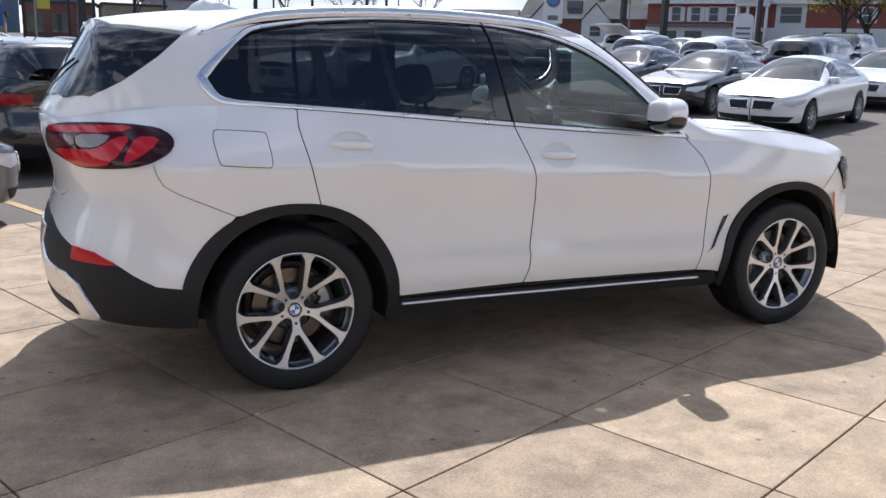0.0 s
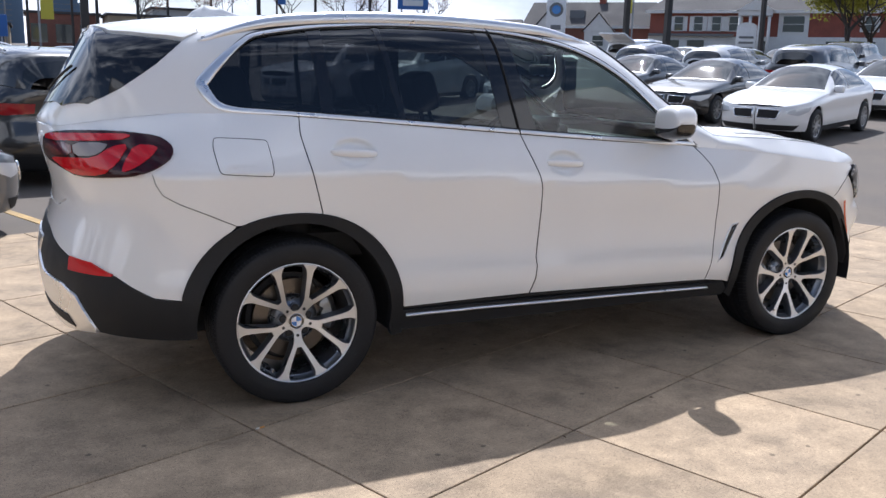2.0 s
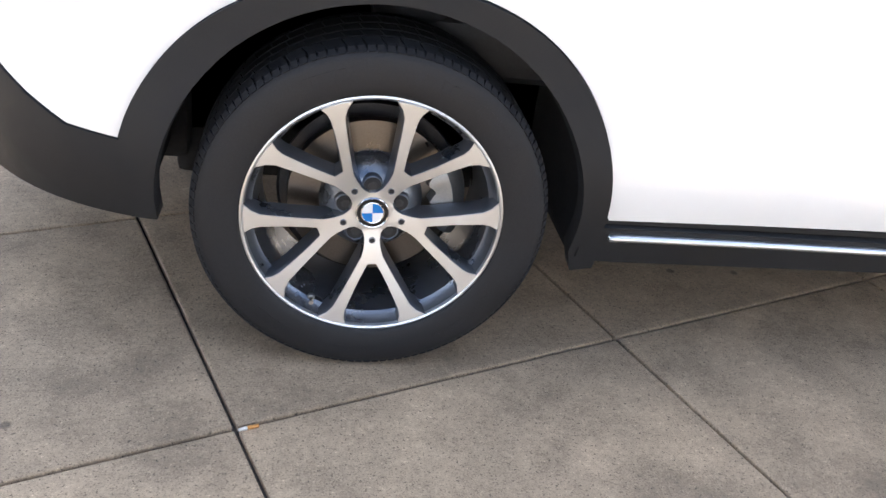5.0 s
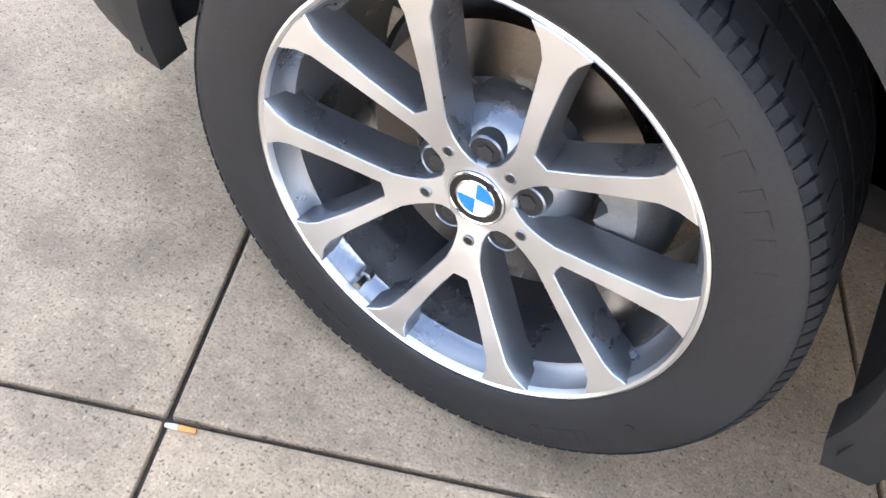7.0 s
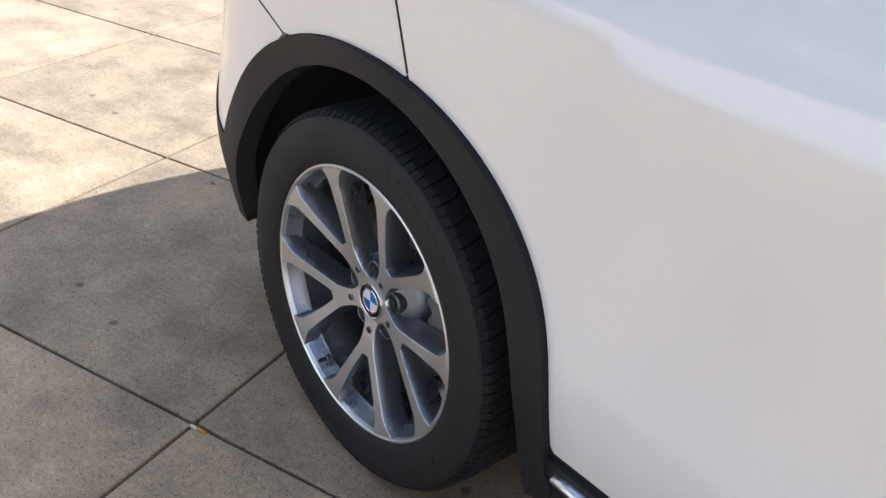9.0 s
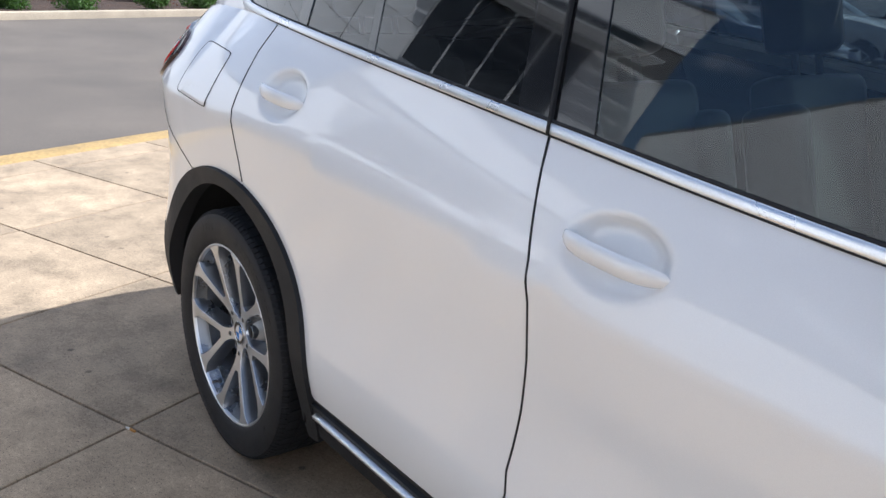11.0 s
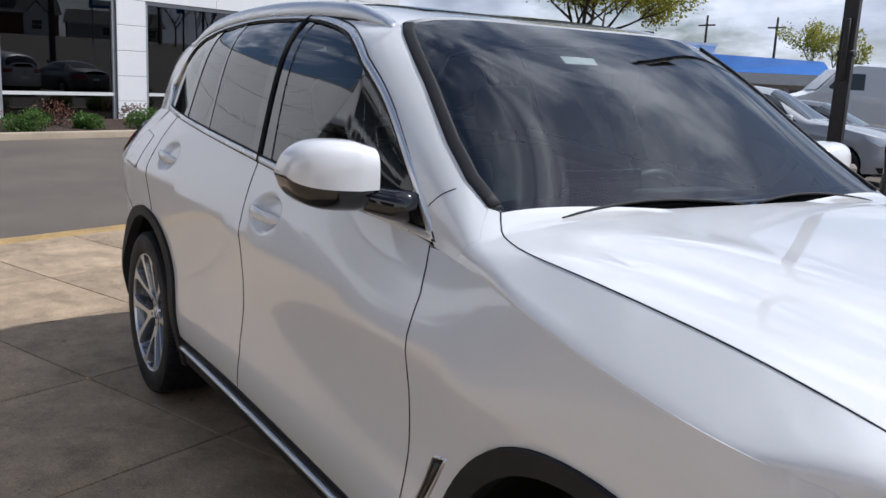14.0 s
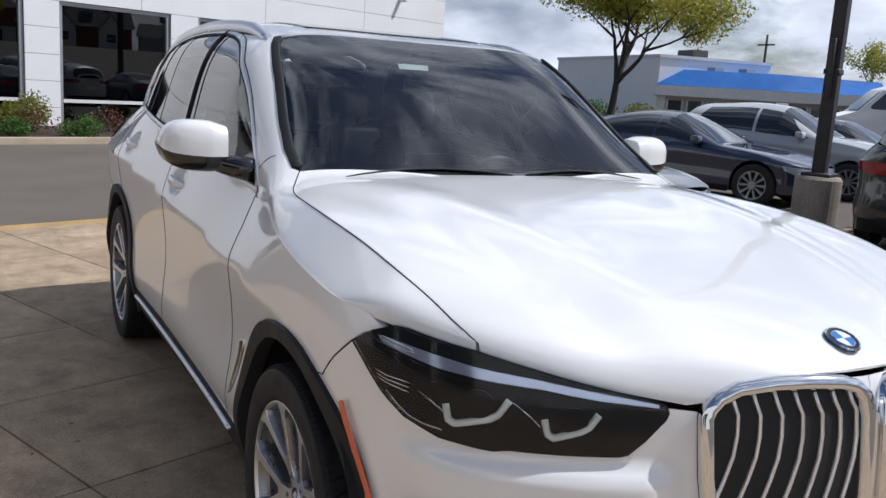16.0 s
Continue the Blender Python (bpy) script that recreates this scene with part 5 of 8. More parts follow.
def wheel(x, side, spin, dot):
    """A wheel at an axle's end; spin turns it, dot is the paint mark's place on the flank."""
    w = child("wheel", RIM_ME, hero, "two-tone alloy wheel with black tyre")
    w.matrix_basis = pose(x, -0.8455 * side, 0.3725, 0, spin, 0 if side > 0 else 180)
    child("tyre", TYRE_ME, w, "black road tyre")
    child("tread", TREAD_ME, w)
    tagged(child("flank_marking", BARS_ME, w), kind="stuff")
    deep = Matrix.Translation((0, 0.018, 0))
    back = pose(0, 0, 0, 0, -spin, 0)
    for nm, me, lab in (("hub", HUB_ME, ""), ("boss", BOSS_ME, ""), ("cap", CAP_ME, "black centre cap with blue and white quarters"), ("cap_ring", CAP_RING, ""), ("cap_ring", CAP_EDGE, "")):
        child(nm, me, w, lab).matrix_basis = deep
    for q in QUADS:
        child("cap_quarter", q, w).matrix_basis = deep
    for i in range(5):
        a = -90 + 72 * i
        child("spoke", SPOKE_ME, w, "forked spoke with machined face").matrix_basis = Matrix.Rotation(radians(-a), 4, "Y")
        p = Matrix.Translation((0, 0.0150, 0)) @ pose(0, 0, 0, 0, -a, 0) @ pose(0.0650, 0, 0)
        child("spoke_stud", PIT_ME, w).matrix_basis = p
        child("spoke_stud", PITRING_ME, w).matrix_basis = p
        p = deep @ pose(0, 0, 0, 0, -a - 36, 0) @ pose(0.0600, 0, 0)
        child("wheel_bolt", BOLT_ME, w, "dark wheel bolt").matrix_basis = p
        child("bolt_well", BOLTWELL_ME, w).matrix_basis = p
        child("bolt_well", BOLTRIM_ME, w).matrix_basis = p
    child("valve", VALVE_ME, w, "chrome tyre valve").matrix_basis = back @ pose(-0.1180, -0.105, -0.2085)
    child("valve_nut", VNUT_ME, w).matrix_basis = back @ pose(-0.1180, -0.105, -0.2085)
    child("paint_dot", DOT_ME, w, "white paint dot").matrix_basis = back @ pose(dot[0], -0.1385, dot[1], 0, 0, 0)
    child("tyre_spot", SPOT_ME, w, "dark rubber spot").matrix_basis = back @ pose(0.265, -0.1405, -0.1755)
    # what does not turn with the wheel undoes its spin
    child("brake_disc", DISC_ME, w, "steel brake disc").matrix_basis = back
    child("brake_hat", HAT_ME, w).matrix_basis = back
    child("brake_caliper", CAL_ME, w, "grey cast brake caliper").matrix_basis = back @ (Matrix.Identity(4) if x < 1 else Matrix.Rotation(radians(180), 4, "Y"))
    child("brake_shield", SHIELD_ME, w).matrix_basis = back


wheel(0.0, 1, -4, (-0.128, 0.303))
wheel(2.975, 1, 8, (0.10, -0.305))
wheel(0.0, -1, 20, (-0.1, 0.29))
wheel(2.975, -1, 50, (-0.1, 0.29))

# wheel wells and floor
for sd in (1, -1):
    for cx in (0.0, 2.985):
        v, f = [], []
        for i in range(41):
            a = radians(-10 + 193 * i / 40)
            v += [(cx + r * math.cos(a), y * sd, 0.385 + r * math.sin(a)) for r, y in ((0.462, -0.965), (0.462, -0.52), (0.0, -0.52))]
        f = [(i * 3 + j, i * 3 + 3 + j, i * 3 + 4 + j, i * 3 + 1 + j) for i in range(40) for j in range(2)]
        child("wheel_well", mesh_of(v, f, [WELL]), hero, "black wheel-well liner")
for low, high, soft in (
    ((0.46, -0.88, 0.270), (2.50, 0.88, 0.30), 0.01),
    ((-0.46, -0.52, 0.24), (0.47, 0.52, 0.30), 0.02),
    ((2.49, -0.52, 0.22), (3.45, 0.52, 0.30), 0.02),
    ((3.44, -0.50, 0.26), (3.60, 0.50, 0.36), 0.02),
    ((-0.85, -0.50, 0.34), (-0.45, 0.50, 0.40), 0.02),
    ((2.46, -0.52, 0.26), (3.55, 0.52, 0.90), 0.03),
    ((-0.80, -0.58, 0.30), (-0.42, 0.58, 0.96), 0.03),
    ((-0.46, -0.52, 0.28), (0.46, 0.52, 0.86), 0.03),
):
    bm = bmesh.new()
    box(bm, low, high, soft)
    part("underbody_panel", bm, WELL, hero, "black underbody panel")
# door handles
def handle_mesh(s, z, side):
    n, m = 26, 12
    v, f = [], []
    p0 = LOW(np.array([s - 0.113, s + 0.113]), np.array([z + 0.006, z - 0.006]))
    for i in range(n):
        q = i / (n - 1)
        t = 2 * q - 1
        e = (1 - abs(t) ** 4.5) ** 0.5
        c = p0[0] * (1 - q) + p0[1] * q
        out = -0.006 + 0.026 * (1 - abs(t) ** 3)
        for j in range(m):
            a = 2 * math.pi * j / m
            v.append((c[0], (c[1] - out - 0.011 * math.cos(a) * max(e, 0.05)) * (1 if side > 0 else -1), c[2] + 0.0185 * math.sin(a) * max(e, 0.05)))
    for i in range(n - 1):
        for j in range(m):
            f.append((i * m + j, i * m + (j + 1) % m, (i + 1) * m + (j + 1) % m, (i + 1) * m + j))
    f += [tuple(range(m))[::-1], tuple(range((n - 1) * m, n * m))]
    me = mesh_of(v, f, [WHITE])
    bm = bmesh.new()
    bm.from_mesh(me)
    bmesh.ops.recalc_face_normals(bm, faces=bm.faces[:])
    bm.to_mesh(me)
    bm.free()
    return me


for doors, (hs, hz) in ((rear_doors, HANDLES[0]), (front_doors, HANDLES[1])):
    for k, ob in enumerate(doors):
        child("handle", handle_mesh(hs, hz, 1 - 2 * k), ob, "white bar handle")

# side vents in the front wings
vent_pts = [(2.392, 0.484), (2.432, 0.512), (2.532, 0.700), (2.482, 0.686)]
for k, ob in enumerate(both("side_vent", GAP, vent_pts, lift=0.002, depth=0.006, step=0.03, gap=0.004, label="black side vent in a satin frame")):
    v, f = ribbon(LOW, vent_pts, 1 - 2 * k, 0.0065, 0.006, True)
    child("vent_frame", mesh_of(v, f, [SATIN]), ob)
    v, f = ribbon(LOW, [(2.425, 0.525), (2.500, 0.680)], 1 - 2 * k, 0.012, 0.004, False)
    child("vent_blade", mesh_of(v, f, [PIANO]), ob)

# mirrors
def mirror_parts(side):
    def shell(lo, hi, mat, swell=0.0, n=22, m=28):
        """A lofted shell round the mirror; angles lo to hi of its section."""
        v, f = [], []
        for i in range(n):
            q = i / (n - 1)
            y = -0.912 - 0.215 * q
            e = (1 - max(0.0, (q - 0.30) / 0.70) ** 3.4) ** 0.5 * (0.86 + 0.14 * min(q / 0.25, 1))
            e = max(e, 0.12)
            up, down, back, ahead = 0.096 * e, 0.084 * e, 0.078 * (0.6 + 0.4 * e), 0.086 * (0.35 + 0.65 * e)
            cx, cz = 2.015 - 0.035 * q ** 2, 1.246 + 0.008 * q
            for j in range(m):
                a = radians(lo + (hi - lo) * j / (m - 1))
                c, s = math.cos(a), math.sin(a)
                r = (abs(c) ** 3.6 + abs(s) ** 3.6) ** (-1 / 3.6)
                v.append((cx + (ahead if c > 0 else back) * r * c * (1 + swell), y * side, cz + (up if s > 0 else down) * r * s * (1 + swell)))
        for i in range(n - 1):
            for j in range(m - 1):
                f.append((i * m + j, i * m + j + 1, (i + 1) * m + j + 1, (i + 1) * m + j))
        f += [tuple(range(m)), tuple(range((n - 1) * m, n * m))]
        me = mesh_of(v, f, [mat])
        bm = bmesh.new()
        bm.from_mesh(me)
        bmesh.ops.recalc_face_normals(bm, faces=bm.faces[:])
        bm.to_mesh(me)
        bm.free()
        me.set_sharp_from_angle(angle=radians(50))
        return me

    base = child("door_mirror", shell(-16, 196, WHITE, 0.0), hero, "white door mirror with black underside")
    child("mirror_shell", shell(180, 360, PIANO, -0.03), base, "gloss black mirror underside")
    # arm to the door
    arm = [(2.035, -0.945 * side, 1.204), (2.065, -0.915 * side, 1.196), (2.10, -0.875 * side, 1.188), (2.135, -0.825 * side, 1.182)]
    child("mirror_arm", tube_mesh(arm, [0.032, 0.036, 0.040, 0.044], PIANO, 12), base, "gloss black mirror arm")
    bm = bmesh.new()
    box(bm, (1.944, -1.075, 1.196), (1.951, -0.940, 1.300), 0.003, 2)
    if side < 0:
        bmesh.ops.scale(bm, vec=(1, -1, 1), verts=bm.verts[:])
        bmesh.ops.recalc_face_normals(bm, faces=bm.faces[:])
    part("mirror_glass", bm, CHROME, base, "mirror glass")


mirror_parts(1)
mirror_parts(-1)

# roof rails, aerial, wipers
for sd in (1, -1):
    # a bar that stands on the roof along its whole length
    v, f = [], []
    xs = np.linspace(-0.35, 1.67, 40)
    ring = ((-0.024, -0.012), (-0.026, 0.4), (-0.021, 0.85), (-0.008, 1.0), (0.010, 0.98), (0.018, 0.8), (0.020, 0.3), (0.018, -0.012))
    for x in xs:
        q = (x - xs[0]) / (xs[-1] - xs[0])
        y0 = 0.622 + 0.016 * abs(2 * q - 1) ** 3
        h = 0.050 * min(1.0, (q / 0.16) ** 0.6, ((1 - q) / 0.14) ** 0.7) + 0.004
        zr = float(SUV.top_at(x, y0 + 0.018)) - 0.004
        v += [(x, -(y0 - a) * sd, zr + (b * h if b > 0 else b)) for a, b in ring]
    m = len(ring)
    f = [(i * m + j, i * m + (j + 1) % m, (i + 1) * m + (j + 1) % m, (i + 1) * m + j) for i in range(len(xs) - 1) for j in range(m)] + [tuple(range(m))[::-1], tuple(range((len(xs) - 1) * m, len(xs) * m))]
    me = mesh_of(v, f, [SATIN])
    bm = bmesh.new()
    bm.from_mesh(me)
    bmesh.ops.recalc_face_normals(bm, faces=bm.faces[:])
    bm.to_mesh(me)
    bm.free()
    rail = child("roof_rail", me, hero, "satin silver roof rail")
    foot = [(x, -0.650 * sd, float(SUV.top_at(x, 0.650)) + 0.0) for x in np.linspace(-0.33, 1.60, 20)]
    child("rail_base", tube_mesh(foot, 0.005, GAP, 6), rail, "black seal along the rail")
v, f = [], []
for i, (x, h, w) in enumerate(((-0.30, 0.002, 0.030), (-0.25, 0.045, 0.028), (-0.20, 0.068, 0.022), (-0.12, 0.050, 0.018), (-0.04, 0.020, 0.012), (0.02, 0.002, 0.006))):
    z = float(SUV.roof(x))
    v += [(x, -w, z - 0.004), (x, -w * 0.3, z + h), (x, w * 0.3, z + h), (x, w, z - 0.004)]
for i in range(5):
    f += [(i * 4 + j, i * 4 + j + 1, i * 4 + j + 5, i * 4 + j + 4) for j in range(3)]
child("aerial_fin", mesh_of(v, f, [WHITE]), hero, "white shark-fin aerial")
for y0, y1, lab in ((-0.62, 0.02, 0), (0.08, 0.62, 1)):
    ys = np.linspace(y0, y1, 12)
    pts = [(2.450 - 0.022 * math.sin(math.pi * (y - y0) / (y1 - y0)), y, float(SUV.top_at(2.450 - 0.022 * math.sin(math.pi * (y - y0) / (y1 - y0)), abs(y))) + 0.001) for y in ys]
    child("wiper", tube_mesh(pts, 0.004, GAP, 6), hero, "black windscreen wiper")
rw = child("rear_wiper", tube_mesh([tuple(TOP(x, k) + np.array((-0.012, 0, 0.008))) for x, k in ((-0.925, 1.0), (-0.912, 0.80), (-0.890, 0.66), (-0.862, 0.56), (-0.835, 0.50))], 0.006, GAP, 6), hero, "black rear wiper")

# badges
def badge(m, r):
    b = child("badge", turned([(0.0001, -0.004), (r, -0.004), (r + 0.003, 0.0)], [PIANO], 36), hero, "round badge with blue and white quarters")
    b.matrix_basis = m
    child("badge_ring", turned([(r * 0.66, -0.0050), (r * 0.70, -0.0060), (r * 0.74, -0.0045)], [CHROME], 36), b)
    child("badge_ring", turned([(r * 0.95, -0.0048), (r, -0.0062), (r + 0.003, -0.002)], [CHROME], 36), b)
    for i in range(4):
        child("badge_quarter", quadrant(r * 0.66, math.pi / 2 * i, BLUE_ENAMEL if i % 2 else WHITE_ENAMEL, -0.0054), b)


bp = TOP(3.770, 1.0)
bn = surface_normal(TOP, np.array(3.770), np.array(1.0))
bn = Vector(bn if bn[2] > 0 else -bn)
badge(Matrix.Translation(Vector(bp) + bn * 0.004) @ bn.to_track_quat("-Y", "Z").to_matrix().to_4x4(), 0.038)

# cabin
def seat(x, y, w, mat, dark):
    """A car seat: cushion, bolsters, back and headrest in one part each."""
    bm = bmesh.new()
    box(bm, (x - 0.10, y - w / 2, 0.58), (x + 0.42, y + w / 2, 0.74), 0.05, 3)
    s = child("seat", bpy.data.meshes.new("seat"), hero, "black and oyster leather seat")
    bm.to_mesh(s.data)
    bm.free()
    s.data.materials.append(mat)
    bm = bmesh.new()
    tilt = pose(x - 0.10, 0, 0.66, 0, -17, 0)
    box(bm, (-0.075, y - w / 2 + 0.05, 0.0), (0.055, y + w / 2 - 0.05, 0.60), 0.05, 3, tilt)
    part("seat_back", bm, mat, s)
    for k in (-1, 1):
        bm = bmesh.new()
        box(bm, (-0.07, y + k * (w / 2 - 0.05) - 0.05, 0.02), (0.105, y + k * (w / 2 - 0.05) + 0.05, 0.52), 0.045, 3, tilt)
        part("seat_bolster", bm, dark, s)
    bm = bmesh.new()
    box(bm, (-0.075, y - 0.135, 0.66), (0.045, y + 0.135, 0.86), 0.05, 3, tilt)
    for k in (-0.06, 0.06):
        box(bm, (-0.02, y + k - 0.008, 0.55), (0.0, y + k + 0.008, 0.70), 0.004, 1, tilt)
    part("headrest", bm, dark, s)


seat(1.15, -0.39, 0.54, LEATHER_DARK, LEATHER_DARK)
seat(1.15, 0.39, 0.54, LEATHER_DARK, LEATHER_DARK)
seat(0.18, -0.42, 0.50, LEATHER_DARK, LEATHER_DARK)
seat(0.18, 0.42, 0.50, LEATHER_DARK, LEATHER_DARK)
bm = bmesh.new()
box(bm, (1.80, -0.80, 0.72), (2.42, 0.80, 1.125), 0.06, 3)
box(bm, (1.86, 0.16, 1.06), (2.12, 0.62, 1.175), 0.04, 3)
part("dashboard", bm, DASH, hero, "dark dashboard")
bm = bmesh.new()
box(bm, (1.845, -0.12, 1.12), (1.862, 0.22, 1.235), 0.006, 2)
part("screen", bm, PIANO, hero, "dark display on the dashboard")
bm = bmesh.new()
box(bm, (0.95, -0.12, 0.50), (1.9, 0.12, 0.86), 0.04, 3)
part("console", bm, DASH, hero, "dark centre console")
ring = [(1.70 + 0.06 * math.sin(a) * 1.0, 0.39 + 0.185 * math.cos(a), 1.035 + 0.175 * math.sin(a)) for a in np.linspace(0, 2 * math.pi, 33)[:-1]]
sw = child("steering_wheel", tube_mesh(ring, 0.016, LEATHER_DARK, 8, True), hero, "black steering wheel")
bm = bmesh.new()
box(bm, (1.70, 0.31, 0.98), (1.76, 0.47, 1.08), 0.02, 2)
box(bm, (1.695, 0.21, 1.02), (1.725, 0.57, 1.05), 0.008, 1)
part("wheel_boss", bm, DASH, sw)
bm = bmesh.new()
box(bm, (1.76, -0.11, 1.48), (1.80, 0.11, 1.545), 0.018, 2)
box(bm, (1.80, -0.05, 1.50), (1.85, 0.05, 1.60), 0.015, 2)
part("inner_mirror", bm, GAP, hero, "black interior mirror")
for sd in (1, -1):
    trim = [(0.56, 0.5), (2.3, 0.5), (2.25, 1.10), (1.6, 1.14), (1.0, 1.17), (0.5, 1.21), (0.08, 1.25), (0.08, 0.98), (0.48, 0.80)]
    child("door_lining", plate_mesh(LEATHER_DARK, plate(LOW, trim, sd, -0.075, 0.0, 0.08)), hero, "black door lining")
    bm = bmesh.new()
    box(bm, (1.25, -0.90, 0.86), (1.95, -0.80, 0.93), 0.02, 2)
    if sd < 0:
        bmesh.ops.scale(bm, vec=(1, -1, 1), verts=bm.verts[:])
        bmesh.ops.recalc_face_normals(bm, faces=bm.faces[:])
    part("armrest", bm, LEATHER, hero, "oyster leather armrest")
bm = bmesh.new()
box(bm, (-0.55, -0.66, 1.02), (0.0, 0.66, 1.05), 0.01)
box(bm, (-0.80, -0.60, 0.5), (-0.75, 0.60, 1.15), 0.01)
part("parcel_shelf", bm, DASH, hero, "dark load cover")
bm = bmesh.new()
box(bm, (0.52, -0.86, 0.302), (2.3, 0.86, 0.34), 0.015)
part("cabin_floor", bm, DASH, hero, "dark carpet")
# papers behind the windscreen
pp = [ty(1.885, 0.190), ty(1.885, 0.055), ty(1.925, 0.070), ty(1.925, 0.200)]
child("sticker", plate_mesh(PAPER, plate(TOP, pp, 1, -0.010, 0.0, 0.03, 1.2)), hero, "pale sticker inside the windscreen")
bm = bmesh.new()
box(bm, (2.10, -0.34, 1.127), (2.13, 0.04, 1.137), 0.003, 1)
part("sheet", bm, PAPER, hero, "pale strip of paper on the dashboard")

# ---- parked cars ----
def paint(name, color, dark=True):
    return car_paint(name, color, 0.03)


P_BLACK, P_WHITE, P_GREY = paint("black_paint", (0.006, 0.006, 0.007)), paint("clean_white_paint", (0.78, 0.78, 0.77)), paint("graphite_paint", (0.055, 0.058, 0.066))
P_SILVER, P_NAVY, P_TEAL, P_BROWN = paint("silver_paint", (0.46, 0.47, 0.48)), paint("navy_paint", (0.008, 0.014, 0.048)), paint("pale_silver_paint", (0.55, 0.58, 0.57)), paint("dark_bronze_paint", (0.05, 0.045, 0.04))
CAR_GLASS = material("car_window_glass", (0.02, 0.024, 0.026), 0.03, 0, 0.6)
CAR_TYRE = material("black_tyre", (0.018, 0.018, 0.019), 0.75)
CAR_RIM = speckled("silver_rim", (0.50, 0.51, 0.53), 0.35, 0.1, 60, 9, metal=0.9)
CAR_LAMP = material("clear_headlamp", (0.55, 0.58, 0.62), 0.08, 0.2, 1.0)
CAR_RED = material("red_tail_lamp", (0.32, 0.010, 0.014), 0.12, 0, 1.0)

SEDAN = Shell(
    width=((-0.6, 0.0, 1.2, 2.2, 2.85, 3.2), (0.90, 0.915, 0.905, 0.90, 0.91, 0.90)),
    side=((-0.15, 0.0, 0.2, 0.45, 0.7, 0.85, 1.0), (0.93, 0.955, 0.98, 0.97, 0.99, 0.99, 0.955)),
    shoulder=((-0.7, 0.0, 0.8, 1.8, 2.3, 3.2), (0.82, 0.84, 0.85, 0.85, 0.86, 0.87)),
    belt=((-1.0, -0.5, 0.3, 1.2, 2.0, 2.4, 3.0, 3.4, 3.65), (0.93, 0.97, 0.96, 0.93, 0.90, 0.87, 0.80, 0.73, 0.68)),
    roof=over(((-1.05, -0.9, -0.55, -0.3, 0.1, 0.5, 0.9, 1.3), (1.02, 1.07, 1.12, 1.20, 1.36, 1.425, 1.435, 1.40)), ((1.3, 1.6, 1.9, 2.15), (1.40, 1.27, 1.11, 0.97)), ((2.1, 2.6, 3.1, 3.45, 3.62), (0.975, 0.93, 0.86, 0.77, 0.70)), 1.3, 2.15),
    nose=((0.2, 0.45, 0.65, 0.75), (3.60, 3.68, 3.66, 3.62)), tail=((0.2, 0.5, 0.8, 1.0), (-0.98, -1.05, -1.04, -1.0)),
    s0=-0.35, s1=3.0, nf=2.4, nr=2.6, ntop=((-1.0, 1.2, 2.1, 2.6, 3.5), (3.0, 3.0, 3.6, 3.4, 2.6)), sill=0.28)
FASTBACK = Shell(
    width=((-0.6, 0.0, 1.2, 2.2, 2.96, 3.3), (0.95, 0.98, 0.955, 0.95, 0.975, 0.95)),
    side=((-0.15, 0.0, 0.2, 0.45, 0.7, 0.85, 1.0), (0.93, 0.955, 0.975, 0.965, 0.99, 0.995, 0.955)),
    shoulder=((-0.7, 0.0, 0.8, 1.8, 2.3, 3.2), (0.80, 0.86, 0.88, 0.88, 0.89, 0.92)),
    belt=((-1.0, -0.5, 0.3, 1.2, 2.0, 2.4, 3.0, 3.4, 3.8), (0.96, 1.0, 0.98, 0.94, 0.91, 0.88, 0.82, 0.74, 0.66)),
    roof=over(((-1.1, -0.8, -0.4, 0.0, 0.5, 0.9, 1.3), (1.03, 1.10, 1.20, 1.31, 1.41, 1.435, 1.41)), ((1.3, 1.6, 1.95, 2.3), (1.41, 1.29, 1.12, 0.95)), ((2.25, 2.6, 3.1, 3.5, 3.8), (0.955, 0.92, 0.86, 0.77, 0.68)), 1.3, 2.3),
    nose=((0.2, 0.45, 0.65, 0.75), (3.80, 3.88, 3.84, 3.80)), tail=((0.2, 0.5, 0.8, 1.0), (-1.05, -1.12, -1.1, -1.05)),
    s0=-0.35, s1=3.1, nf=2.2, nr=2.5, ntop=((-1.0, 1.2, 2.2, 2.6, 3.7), (2.8, 2.8, 3.4, 3.2, 2.5)), sill=0.28)
